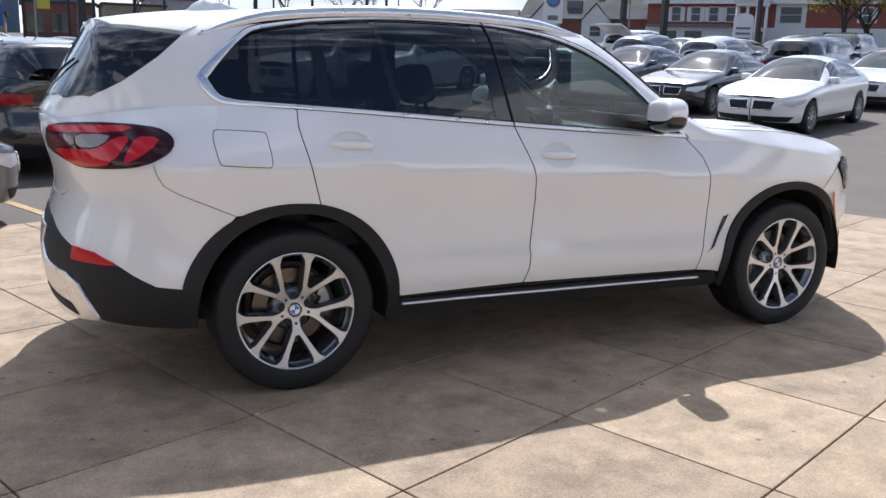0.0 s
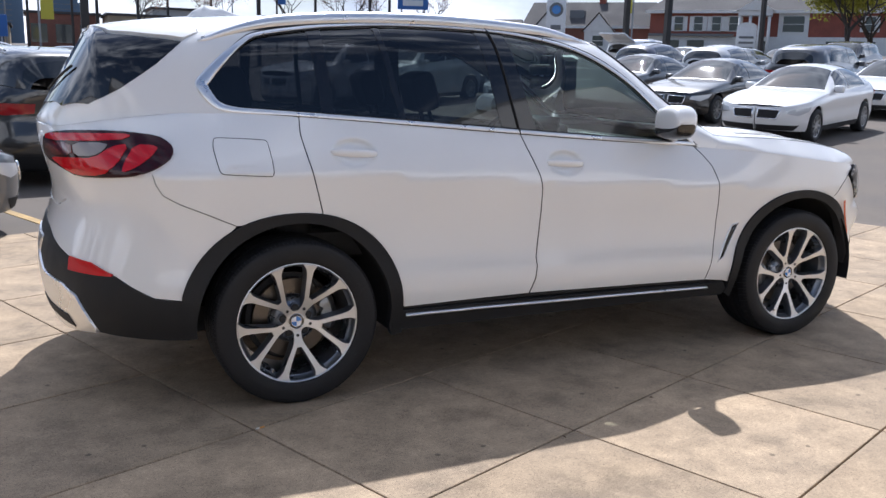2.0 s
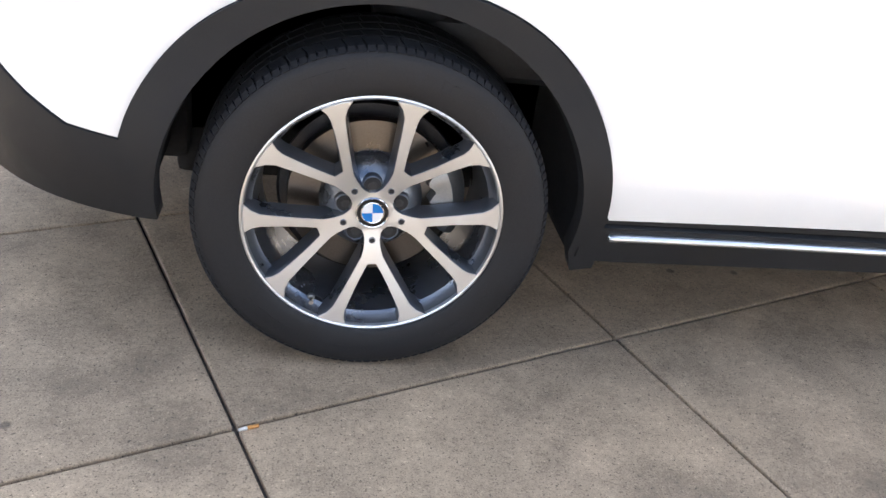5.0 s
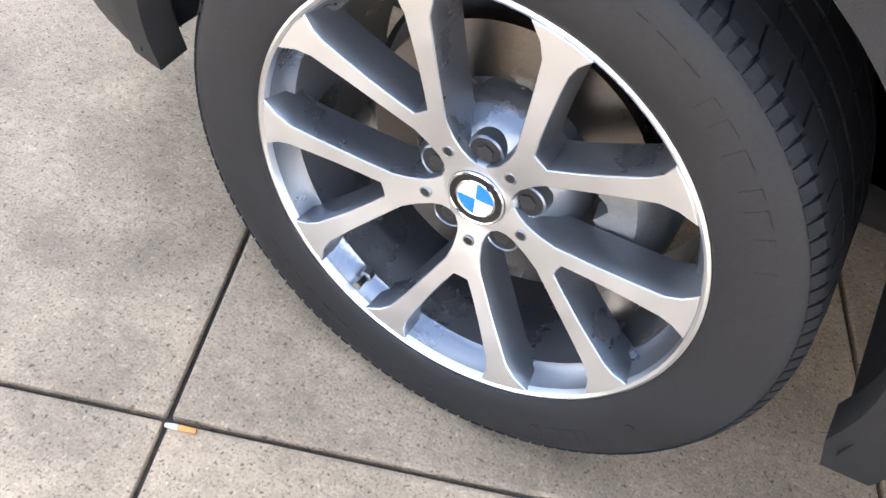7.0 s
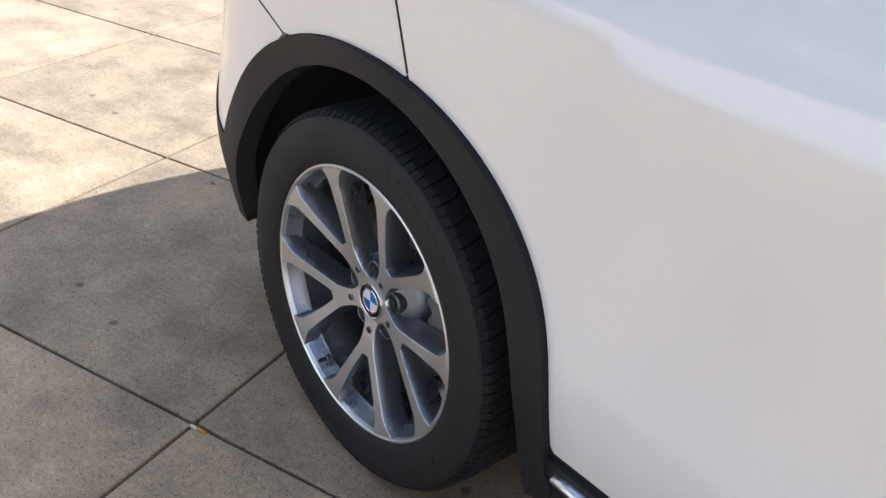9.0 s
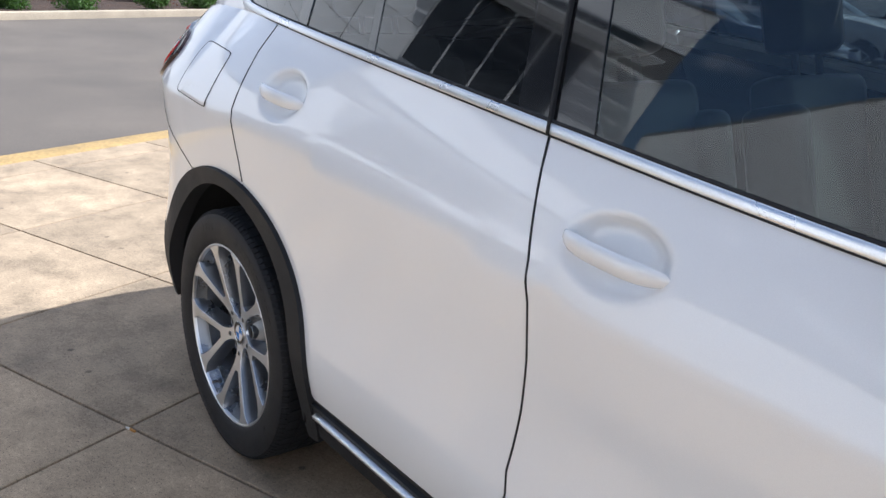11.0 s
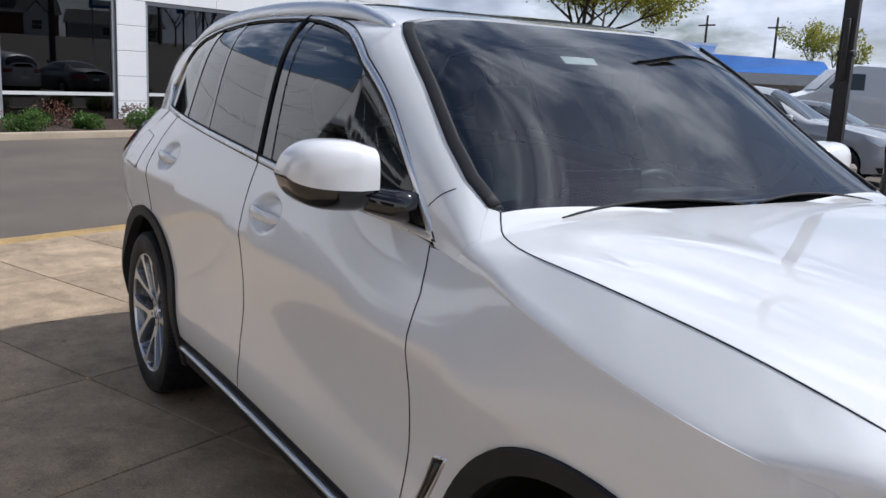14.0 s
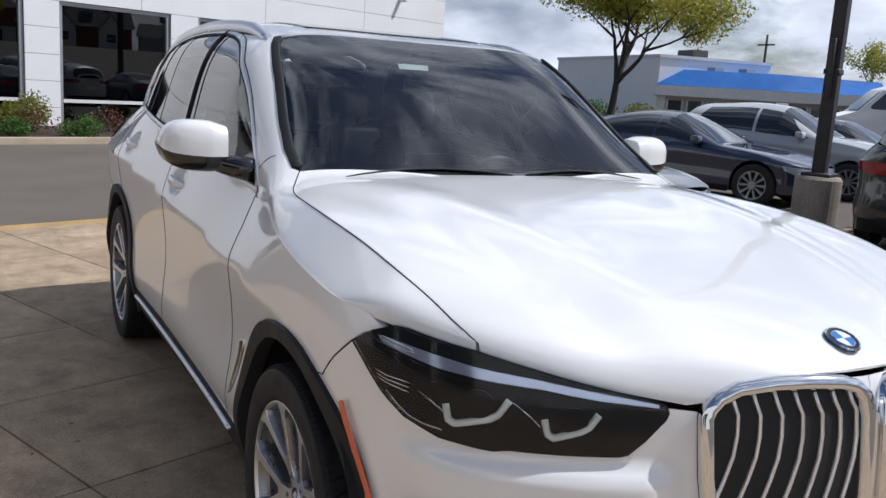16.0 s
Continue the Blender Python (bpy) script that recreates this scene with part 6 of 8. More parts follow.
CROSSOVER = Shell(
    width=((-0.6, 0.0, 1.2, 2.2, 2.65, 3.0), (0.91, 0.93, 0.92, 0.915, 0.925, 0.91)),
    side=((-0.15, 0.0, 0.2, 0.45, 0.7, 0.85, 1.0), (0.93, 0.955, 0.98, 0.97, 0.99, 0.99, 0.955)),
    shoulder=((-0.7, 0.0, 0.8, 1.8, 2.3, 3.2), (0.80, 0.84, 0.86, 0.86, 0.87, 0.90)),
    belt=((-1.0, -0.5, 0.3, 1.2, 2.0, 2.4, 3.0, 3.4), (1.10, 1.14, 1.12, 1.07, 1.03, 1.0, 0.92, 0.84)),
    roof=over(((-0.98, -0.8, -0.6, -0.2, 0.3, 0.8, 1.2), (1.15, 1.40, 1.56, 1.63, 1.67, 1.675, 1.63)), ((1.2, 1.5, 1.8, 2.08), (1.63, 1.47, 1.28, 1.11)), ((2.05, 2.5, 2.9, 3.2, 3.4), (1.115, 1.07, 1.0, 0.92, 0.84)), 1.2, 2.08),
    nose=((0.2, 0.45, 0.7, 0.9), (3.45, 3.53, 3.50, 3.42)), tail=((0.2, 0.5, 0.8, 1.1), (-0.95, -1.02, -1.01, -0.97)),
    s0=-0.30, s1=2.8, nf=2.3, nr=2.6, ntop=((-1.0, 1.2, 2.0, 2.5, 3.3), (3.0, 3.0, 3.6, 3.4, 2.6)), sill=0.32)
KINDS = {"sedan": (SEDAN, 2.85, 0.325, 0.375, "sedan"), "fastback": (FASTBACK, 2.96, 0.345, 0.39, "fastback saloon"), "crossover": (CROSSOVER, 2.65, 0.345, 0.39, "crossover"), "suv": (SUV, 2.975, 0.372, 0.43, "crossover")}


def dish(r, y, n=28):
    """A wheel's tyre and its spoked rim, facing -y."""
    tyre = turned([(r * 0.66, y + 0.012), (r * 0.70, y), (r * 0.88, y - 0.004), (r * 0.97, y + 0.012), (r, y + 0.04), (r, y + 0.20), (r * 0.7, y + 0.22)], [CAR_TYRE], n, sharp=60)
    v, f = [], []
    for k in range(10):
        a, w = 2 * math.pi * k / 10, 0.09
        for rr, ww in ((0.12, 0.25), (0.64, w)):
            for s in (-1, 1):
                v.append((r * rr * math.cos(a + s * ww), y + 0.016, r * rr * math.sin(a + s * ww)))
                v.append((r * rr * math.cos(a + s * ww), y + 0.05, r * rr * math.sin(a + s * ww)))
        b = k * 8
        f += [(b, b + 2, b + 6, b + 4), (b, b + 4, b + 5, b + 1), (b + 2, b + 3, b + 7, b + 6)]
    base = len(v)
    lv, lf = lathe([(r * 0.69, y + 0.008), (r * 0.63, y + 0.012), (r * 0.60, y + 0.07)], n)
    v += lv
    f += [tuple(i + base for i in q) for q in lf]
    base = len(v)
    lv, lf = lathe([(0.0001, y + 0.012), (r * 0.17, y + 0.014), (r * 0.18, y + 0.05)], 16)
    v += lv
    f += [tuple(i + base for i in q) for q in lf]
    rim = mesh_of(v, f, [CAR_RIM], smooth=False)
    well = turned([(0.0001, y + 0.07), (r * 0.62, y + 0.07)], [GAP], n)
    return tyre, rim, well


CAR_CACHE = {}


def car_meshes(kind):
    if kind in CAR_CACHE:
        return CAR_CACHE[kind]
    sh, wb, wr, ar, _ = KINDS[kind]
    low, top, (t0, t1) = sh.low, sh.top, sh.ends()
    nose, tail = float(sh.nose(0.6)), float(sh.tail(0.6))
    xs = np.linspace(tail + 0.10, nose - 0.12, 34)

    def K(x, z):
        return (x, float(sh.k_of(x, z)))

    def Y(x, y):
        return (x, float(sh.k_at(x, y)))

    out = {}
    body = [(t0 + 0.01, 0.26), (-ar - 0.02, 0.24)] + arch_line(0, wr + 0.01, ar, ar, 190, -10, 18, 2.0) + [(ar + 0.02, 0.22), (wb - ar - 0.02, 0.22)] + arch_line(wb, wr + 0.01, ar, ar, 190, -10, 18, 2.0) + [(wb + ar + 0.03, 0.24), (t1 - 0.01, 0.26)]
    ring = [(t1 - 0.01, float(sh.belt(nose - 0.06)) + 0.03)]
    for s in np.linspace(t1 - 0.05, t0 + 0.05, 60):
        x = float(low(np.array(s), np.array(0.8))[0])
        ring.append((s, float(sh.belt(np.clip(x, tail + 0.05, nose - 0.05))) + 0.004))
    ring.append((t0 + 0.01, float(sh.belt(tail + 0.05)) + 0.004))
    over_all = [(x, 0.0) for x in xs] + [(x, 1.0) for x in xs[::-1]]
    out["body"] = plate_mesh(GREYALLOY, plate(low, body + ring, 0, 0, 0.02, 0.09), plate(top, over_all, 0, 0, 0.0, 0.09, 1.2))
    out["cladding"] = plate_mesh(CLAD, plate(low, [(ar + 0.02, 0.30), (wb - ar - 0.02, 0.30), (wb - ar - 0.04, 0.20), (ar + 0.04, 0.20)], 0, 0.006, 0.02, 0.15))
    # glass
    scr = {"sedan": (1.3, 2.15), "fastback": (1.3, 2.3), "crossover": (1.2, 2.08), "suv": (1.7, 2.45)}[kind]
    rear_x = {"sedan": (-0.42, 0.30), "fastback": (-0.62, 0.35), "crossover": (-0.90, -0.66), "suv": (-0.93, -0.80)}[kind]
    a, b = scr
    half = [(b - 0.02, 1.0), Y(b - 0.05, 0.72), Y(a + 0.04, 0.56), (a + 0.02, 1.0)]
    out["windscreen"] = plate_mesh(CAR_GLASS, plate(top, half, 0, 0.005, 0.004, 0.09, 1.2))
    a, b = rear_x
    half = [(a, 1.0), Y(a + 0.03, 0.56 if kind != "fastback" else 0.5), Y(b - 0.03, 0.50), (b, 1.0)]
    out["rear_window"] = plate_mesh(CAR_GLASS, plate(top, half, 0, 0.005, 0.004, 0.07, 1.2))
    f_end = scr[1] - 0.22
    r_end = {"sedan": -0.02, "fastback": -0.10, "crossover": -0.52, "suv": -0.3}[kind]

    def line(x, q):
        zb = float(sh.belt(x))
        return K(x, zb + 0.03 + q * (float(sh.roof(x)) - zb - 0.03) * 0.80)

    panes = []
    mid = (f_end + r_end) / 2 + 0.12
    for x0, x1 in ((r_end, mid - 0.03), (mid + 0.03, f_end)):
        lo = [line(x, 0.0) for x in np.linspace(x0, x1, 7)]
        hi = [line(x, 1.0) for x in np.linspace(x1 - (0.42 if x1 == f_end else 0.0), x0 + (0.30 if x0 == r_end else 0.0), 7)]
        panes += [plate_mesh(CAR_GLASS, plate(top, lo + hi, s, 0.005, 0.004, 0.08, 1.2)) for s in (1, -1)]
    out["panes"] = panes
    # lamps and grille
    z0 = 0.60 if kind in ("sedan", "fastback") else 0.78
    out["headlamp"] = [plate_mesh(CAR_LAMP, plate(low, [(t1 - 1.05, z0 + 0.10), (t1 - 0.55, z0 + 0.05), (t1 - 0.50, z0 - 0.02), (t1 - 0.75, z0 - 0.06), (t1 - 0.98, z0 + 0.02)], s, 0.008, 0.01, 0.05)) for s in (1, -1)]
    z1 = 0.82 if kind in ("sedan", "fastback") else 0.98
    out["tail_lamp"] = [plate_mesh(CAR_RED, plate(low, [(t0 + 0.42, z1 + 0.06), (t0 + 1.05, z1 + 0.07), (t0 + 1.10, z1), (t0 + 0.80, z1 - 0.08), (t0 + 0.45, z1 - 0.06)], s, 0.008, 0.01, 0.05)) for s in (1, -1)]
    if kind != "fastback":
        out["grille"] = [plate_mesh(GAP, plate(low, [(t1 - 0.42, z0 + 0.04), (t1 - 0.05, z0 + 0.05), (t1 - 0.04, z0 - 0.12), (t1 - 0.36, z0 - 0.12)], s, 0.006, 0.006, 0.06)) for s in (1, -1)]
        rb = []
        for s in (1, -1):
            v, f = ribbon(low, [(t1 - 0.42, z0 + 0.04), (t1 - 0.05, z0 + 0.05), (t1 - 0.04, z0 - 0.12), (t1 - 0.36, z0 - 0.12)], s, 0.022, 0.014, True, step=0.08)
            rb.append(mesh_of(v, f, [CHROME]))
        out["grille_frame"] = rb
    out["intake"] = plate_mesh(GAP, plate(low, [(t1 - 0.80, 0.36), (t1 - 0.02, 0.36), (t1 - 0.02, 0.26), (t1 - 0.70, 0.26)], 0, 0.005, 0.004, 0.08))
    out["valance"] = plate_mesh(CLAD, plate(low, [(t0 + 0.02, 0.40), (t0 + 0.85, 0.40), (t0 + 0.95, 0.26), (t0 + 0.02, 0.24)], 0, 0.005, 0.004, 0.08))
    y = -float(sh.width(0)) + 0.005
    out["wheel"] = dish(wr, 0.0)
    out["side"] = y
    bm = bmesh.new()
    box(bm, (-0.06, -0.11, -0.07), (0.09, 0.09, 0.07), 0.045, 3)
    me = bpy.data.meshes.new("mirror")
    bm.to_mesh(me)
    bm.free()
    me.materials.append(GREYALLOY)
    me.polygons.foreach_set("use_smooth", [True] * len(me.polygons))
    out["mirror"] = me
    out["mirror_at"] = (scr[1] - 0.38, float(sh.shoulder(scr[1] - 0.4)) + 0.06, float(sh.belt(scr[1] - 0.4)) + 0.07)
    bm = bmesh.new()
    box(bm, (tail + 0.35, -0.55, 0.18), (nose - 0.35, 0.55, 0.5), 0.05)
    me = bpy.data.meshes.new("under")
    bm.to_mesh(me)
    bm.free()
    me.materials.append(WELL)
    out["under"] = me
    bm = bmesh.new()
    box(bm, (-0.006, -0.15, -0.045), (0.006, 0.15, 0.045), 0.004, 1)
    me = bpy.data.meshes.new("plate")
    bm.to_mesh(me)
    bm.free()
    me.materials.append(PAPER)
    out["number_plate"] = me
    out["tail"] = float(sh.tail(0.75)) - 0.006
    CAR_CACHE[kind] = out
    return out


def car(kind, coat, label, x, y, heading, group="parked cars", rails=False):
    """A parked car with its rear axle over (x, y), heading in degrees from +x."""
    c = car_meshes(kind)
    sh, wb, wr, _, word = KINDS[kind]
    z = grade(x, y)
    a = radians(heading)
    zf = grade(x + wb * math.cos(a), y + wb * math.sin(a))
    zs = grade(x - math.sin(a), y + math.cos(a)) - grade(x + math.sin(a), y - math.cos(a))
    ob = thing("parked_car", label, "car", group)
    ob.matrix_world = Matrix.Translation((x, y, z)) @ Matrix.Rotation(a, 4, "Z") @ Matrix.Rotation(-math.atan2(zf - z, wb), 4, "Y") @ Matrix.Rotation(math.atan2(zs, 2), 4, "X")

    def painted(me):
        m = me.copy()
        m.materials.clear()
        m.materials.append(coat)
        return m

    child("body", painted(c["body"]), ob)
    for k in ("cladding", "windscreen", "rear_window", "intake", "valance"):
        child(k, c[k], ob)
    for k, nm in (("panes", "side_window"), ("headlamp", "headlamp"), ("tail_lamp", "tail_lamp"), ("grille", "grille"), ("grille_frame", "grille_frame")):
        for me in c.get(k, ()):
            child(nm, me, ob)
    child("underbody", c["under"], ob)
    child("number_plate", c["number_plate"], ob).location = (c["tail"], 0, 0.72)
    mm = painted(c["mirror"])
    for s in (1, -1):
        mx, my, mz = c["mirror_at"]
        child("mirror", mm, ob).location = (mx, -my * s, mz)
        for ax in (0.0, wb):
            w = child("wheel", c["wheel"][0], ob)
            w.matrix_basis = pose(ax, c["side"] * s, wr, 0, 0, 0 if s > 0 else 180)
            child("rim", c["wheel"][1], w), child("rim_well", c["wheel"][2], w)
    if rails:
        for s in (1, -1):
            pts = [(q, -0.58 * s, float(sh.top_at(q, 0.58)) + 0.035) for q in np.linspace(-0.45, 1.3, 8)]
            child("roof_rail", tube_mesh(pts, 0.014, SATIN, 6), ob)
    return ob


def row_car(kind, coat, label, az, dist, heading):
    """A car seen from where the walk begins, by its bearing and distance."""
    a = radians(az)
    return car(kind, coat, label, -1.05 + dist * math.sin(a), -4.85 + dist * math.cos(a), heading)


# beside the apron
car("sedan", P_GREY, "graphite sedan parked beside the apron", -4.70, 3.3, 21)
car("suv", P_BLACK, "black crossover parked with its tail to the apron", -0.86, 8.25, 108, rails=True)
car("suv", P_SILVER, "silver crossover with roof rails behind the black one", -1.9, 15.4, 111, rails=True)
car("fastback", P_NAVY, "dark navy fastback saloon with bright wheels", -7.9, 9.1, 21)
car("crossover", P_SILVER, "silver compact crossover parked beside the navy car", -8.1, 12.15, 21)
car("sedan", P_GREY, "dark grey sedan parked beyond the silver crossover", -9.1, 15.0, 21)
# the rows that face the apron
row_car("sedan", P_WHITE, "white sedan with dark grille facing the apron", 47.9, 21.6, 203)
row_car("sedan", P_BLACK, "glossy black sedan facing the apron", 42.9, 24.6, 203)
row_car("sedan", P_GREY, "dark grey sedan in the row of parked cars", 38.4, 28.0, 203)
row_car("sedan", P_TEAL, "pale silver sedan in the row of parked cars", 33.6, 25.0, 205)
row_car("sedan", P_GREY, "dark sedan behind the pale silver one", 30.8, 30.5, 205)
row_car("suv", P_SILVER, "silver crossover in the row of parked cars", 25.0, 27.5, 207)
row_car("suv", P_WHITE, "white crossover in the row of parked cars", 20.2, 26.5, 210)
row_car("sedan", P_BLACK, "black sedan in the far part of the row", 27.0, 34.0, 205)
row_car("suv", P_GREY, "dark crossover standing with its tail to the row", 46.8, 27.8, 23)
row_car("crossover", P_SILVER, "silver crossover standing with its tail to the row", 41.6, 30.0, 23)
row_car("crossover", P_NAVY, "dark blue crossover in the second row", 37.4, 33.0, 23)
hatchback = row_car("suv", P_WHITE, "large white crossover with its tailgate raised", 36.6, 39.5, 23)
bm = bmesh.new()
box(bm, (-1.05, -0.62, -0.05), (0.0, 0.62, 0.03), 0.03, 2, pose(-0.55, 0, 1.62, 0, 22, 0))
part("tailgate", bm, P_WHITE, hatchback, "raised white tailgate")
row_car("sedan", P_WHITE, "white sedan in the second row", 40.6, 43.0, 203)
row_car("sedan", P_BROWN, "dark bronze sedan in the second row", 43.8, 41.0, 203)
row_car("sedan", P_BLACK, "black sedan in the far row", 46.3, 43.5, 203)
row_car("sedan", P_SILVER, "silver sedan in the far row", 48.4, 47.0, 203)
row_car("suv", P_BLACK, "black crossover in the far row", 49.6, 42.0, 203)
row_car("sedan", P_WHITE, "white sedan at the end of the row", 52.3, 28.0, 203)
row_car("sedan", P_SILVER, "silver sedan near the street", 33.6, 48.0, 203)

# ---- buildings, trees and street furniture round the lot ----
PANEL = speckled("white_metal_panel", (0.86, 0.86, 0.85), 0.45, 0.04, 30, 0.7)
PANEL_BACK = material("panel_joint_grey", (0.20, 0.20, 0.20), 0.8)
FRAME = speckled("grey_window_frame", (0.42, 0.43, 0.44), 0.4, 0.08, 60, 3, metal=0.5)
FRAME_WHITE = speckled("white_frame", (0.75, 0.75, 0.74), 0.5, 0.06, 40, 3)
SHOP_GLASS = glazing("showroom_glass", (0.16, 0.17, 0.19), 1.6)
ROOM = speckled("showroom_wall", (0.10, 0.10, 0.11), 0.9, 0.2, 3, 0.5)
OCHRE = speckled("ochre_card", (0.50, 0.40, 0.18), 0.7, 0.2, 20, 2)
SIGN_DARK = material("dark_sign_letters", (0.05, 0.05, 0.055), 0.5)
KERBSTONE = speckled("tan_kerb", (0.44, 0.36, 0.26), 0.85, 0.2, 60, 2, 0.4)
MULCH = speckled("brown_mulch", (0.075, 0.045, 0.03), 0.95, 0.5, 60, 4, 1.0, depth=0.03)
BRICK = speckled("red_brick", (0.30, 0.095, 0.065), 0.85, 0.25, 9, 0.8)
ROOF_DARK = speckled("dark_shingle", (0.085, 0.08, 0.08), 0.9, 0.25, 8, 0.6)
TRIM = speckled("white_trim_paint", (0.74, 0.73, 0.70), 0.6, 0.08, 10, 1)
DARK_PANE = material("dark_window", (0.04, 0.045, 0.05), 0.1, 0, 0.6)
BLUE_ROOF = speckled("blue_metal_roof", (0.03, 0.17, 0.55), 0.45, 0.12, 8, 0.8)
STUCCO = speckled("pale_stucco", (0.52, 0.50, 0.47), 0.85, 0.12, 20, 1)
POLE = speckled("dark_bronze_pole", (0.035, 0.03, 0.027), 0.5, 0.3, 30, 3)
GALV = speckled("galvanised_pole", (0.36, 0.37, 0.38), 0.5, 0.15, 20, 2, metal=0.5)
BARK = speckled("dark_bark", (0.060, 0.048, 0.038), 0.95, 0.45, 40, 5, 0.8, depth=0.01)
SIGN_WHITE = speckled("white_sign", (0.75, 0.76, 0.77), 0.4, 0.05, 8, 1)
SIGN_BLUE = material("blue_sign", (0.03, 0.13, 0.42), 0.4)
SIGN_GREY = material("grey_sign", (0.16, 0.165, 0.17), 0.5)
BANNER = material("yellow_banner", (0.62, 0.55, 0.07), 0.7)
RUST = speckled("dull_red_wall", (0.30, 0.13, 0.09), 0.85, 0.2, 6, 0.6)
TANWALL = speckled("tan_wall", (0.44, 0.36, 0.25), 0.85, 0.15, 6, 0.6)
CONC = speckled("plain_concrete", (0.34, 0.30, 0.25), 0.9, 0.25, 40, 3, 0.4)


def leafy(name, a, b):
    """Leaves that differ from one another."""
    m = material(name, a, 0.6)
    g = node(m, "ShaderNodeNewGeometry")
    link(m, mixed(m, a, b, g.outputs["Random Per Island"]), principled(m).inputs["Base Color"])
    tr = node(m, "ShaderNodeBsdfTranslucent")
    link(m, mixed(m, a, b, g.outputs["Random Per Island"]), tr.inputs["Color"])
    x = node(m, "ShaderNodeMixShader", Fac=0.35)
    link(m, principled(m).outputs[0], x.inputs[1]), link(m, tr.outputs[0], x.inputs[2])
    link(m, x.outputs[0], m.node_tree.nodes["Material Output"].inputs["Surface"])
    return m


LEAF_SPRING = leafy("spring_leaves", (0.46, 0.43, 0.06), (0.27, 0.28, 0.04))
LEAF_GREEN = leafy("shrub_leaves", (0.10, 0.20, 0.03), (0.05, 0.10, 0.02))
LEAF_RED = leafy("reddish_leaves", (0.20, 0.06, 0.05), (0.12, 0.09, 0.04))
LEAF_GOLD = leafy("golden_bush_leaves", (0.24, 0.24, 0.03), (0.12, 0.14, 0.02))
BUD = leafy("reddish_buds", (0.24, 0.13, 0.10), (0.17, 0.12, 0.08))


def solid(name, parent, mat, *boxes, label="", bevel=0.0, at=None):
    bm = bmesh.new()
    for lo, hi in boxes:
        box(bm, lo, hi, bevel, 1)
    ob = part(name, bm, mat, parent, label, smooth=bool(bevel))
    if at is not None:
        ob.matrix_basis = at
    return ob


def flat_front(name, label, at, length, height, depth, wins, win_z, bays, row=0.65):
    """A panelled white front along its own x, looking towards -y; windows are (start, end)."""
    b = thing(name, label, "building", at=at)
    z0, z1 = win_z
    cuts = [0.0] + [v for w in wins for v in w] + [length]
    walls = [((0, 0, z1), (length, 0.25, height)), ((0, depth - 0.25, -0.1), (length, depth, height)), ((0, 0.25, -0.1), (0.25, depth - 0.25, height)), ((length - 0.25, 0.25, -0.1), (length, depth - 0.25, height))]
    walls += [((a, 0, -0.1), (c, 0.25, z1)) for a, c in zip(cuts[::2], cuts[1::2])]
    if z0 > -0.05:
        walls += [((a, 0, -0.1), (c, 0.25, z0)) for a, c in wins]
    solid("wall", b, PANEL_BACK, *walls)
    solid("roof", b, PANEL_BACK, ((0.02, 0.02, height), (length - 0.02, depth - 0.02, height + 0.12)))
    # cladding, each panel on its own
    cache = {}

    def panel(x0, x1, za, zb):
        key = (round(x1 - x0, 3), round(zb - za, 3))
        if key not in cache:
            bm = bmesh.new()
            box(bm, (0.006, -0.03, 0.006), (x1 - x0 - 0.006, -0.002, zb - za - 0.006), 0.004, 1)
            cache[key] = bpy.data.meshes.new("panel")
            bm.to_mesh(cache[key])
            bm.free()
            cache[key].materials.append(PANEL)
        child("panel", cache[key], b).location = (x0, 0, za)

    for a, c in zip(cuts[::2], cuts[1::2]):
        k = max(1, round((c - a) / 2.6))
        n = max(1, round((z1 + 0.1) / row))
        for i in range(n):
            for j in range(k):
                panel(a + (c - a) * j / k, a + (c - a) * (j + 1) / k, -0.1 + (z1 + 0.1) * i / n, -0.1 + (z1 + 0.1) * (i + 1) / n)
    n, k = max(1, round((height - z1) / 0.8)), max(1, round(length / bays))
    for i in range(n):
        for j in range(k):
            panel(length * j / k, length * (j + 1) / k, z1 + (height - z1) * i / n, z1 + (height - z1) * (i + 1) / n)
    for a, c in wins:
        w = solid("window", b, FRAME, ((a, 0.03, z0), (a + 0.09, 0.16, z1)), ((c - 0.09, 0.03, z0), (c, 0.16, z1)), ((a + 0.09, 0.03, z1 - 0.09), (c - 0.09, 0.16, z1)), ((a + 0.09, 0.03, z0), (c - 0.09, 0.16, z0 + 0.07)), label="dark shop window in a grey frame")
        mz = z0 + 0.70
        solid("mullion", w, FRAME_WHITE, ((a + 0.09, 0.02, mz - 0.04), (c - 0.09, 0.15, mz + 0.04)))
        solid("pane", w, SHOP_GLASS, ((a + 0.09, 0.085, mz + 0.04), (c - 0.09, 0.095, z1 - 0.09)))
        solid("pane", w, SHOP_GLASS, ((a + 0.09, 0.085, z0 + 0.07), (c - 0.09, 0.095, mz - 0.04)))
        solid("card", w, OCHRE, ((a + (c - a) * 0.55, 0.9, z0), (c - 0.1, 0.93, z0 + 0.75)))
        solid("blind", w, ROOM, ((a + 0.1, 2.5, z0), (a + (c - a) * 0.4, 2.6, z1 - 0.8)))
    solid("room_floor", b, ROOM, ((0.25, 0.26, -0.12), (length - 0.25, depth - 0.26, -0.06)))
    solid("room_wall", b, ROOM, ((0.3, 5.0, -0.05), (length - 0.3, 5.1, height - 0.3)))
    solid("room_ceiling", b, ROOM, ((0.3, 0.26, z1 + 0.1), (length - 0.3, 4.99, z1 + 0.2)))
    return b


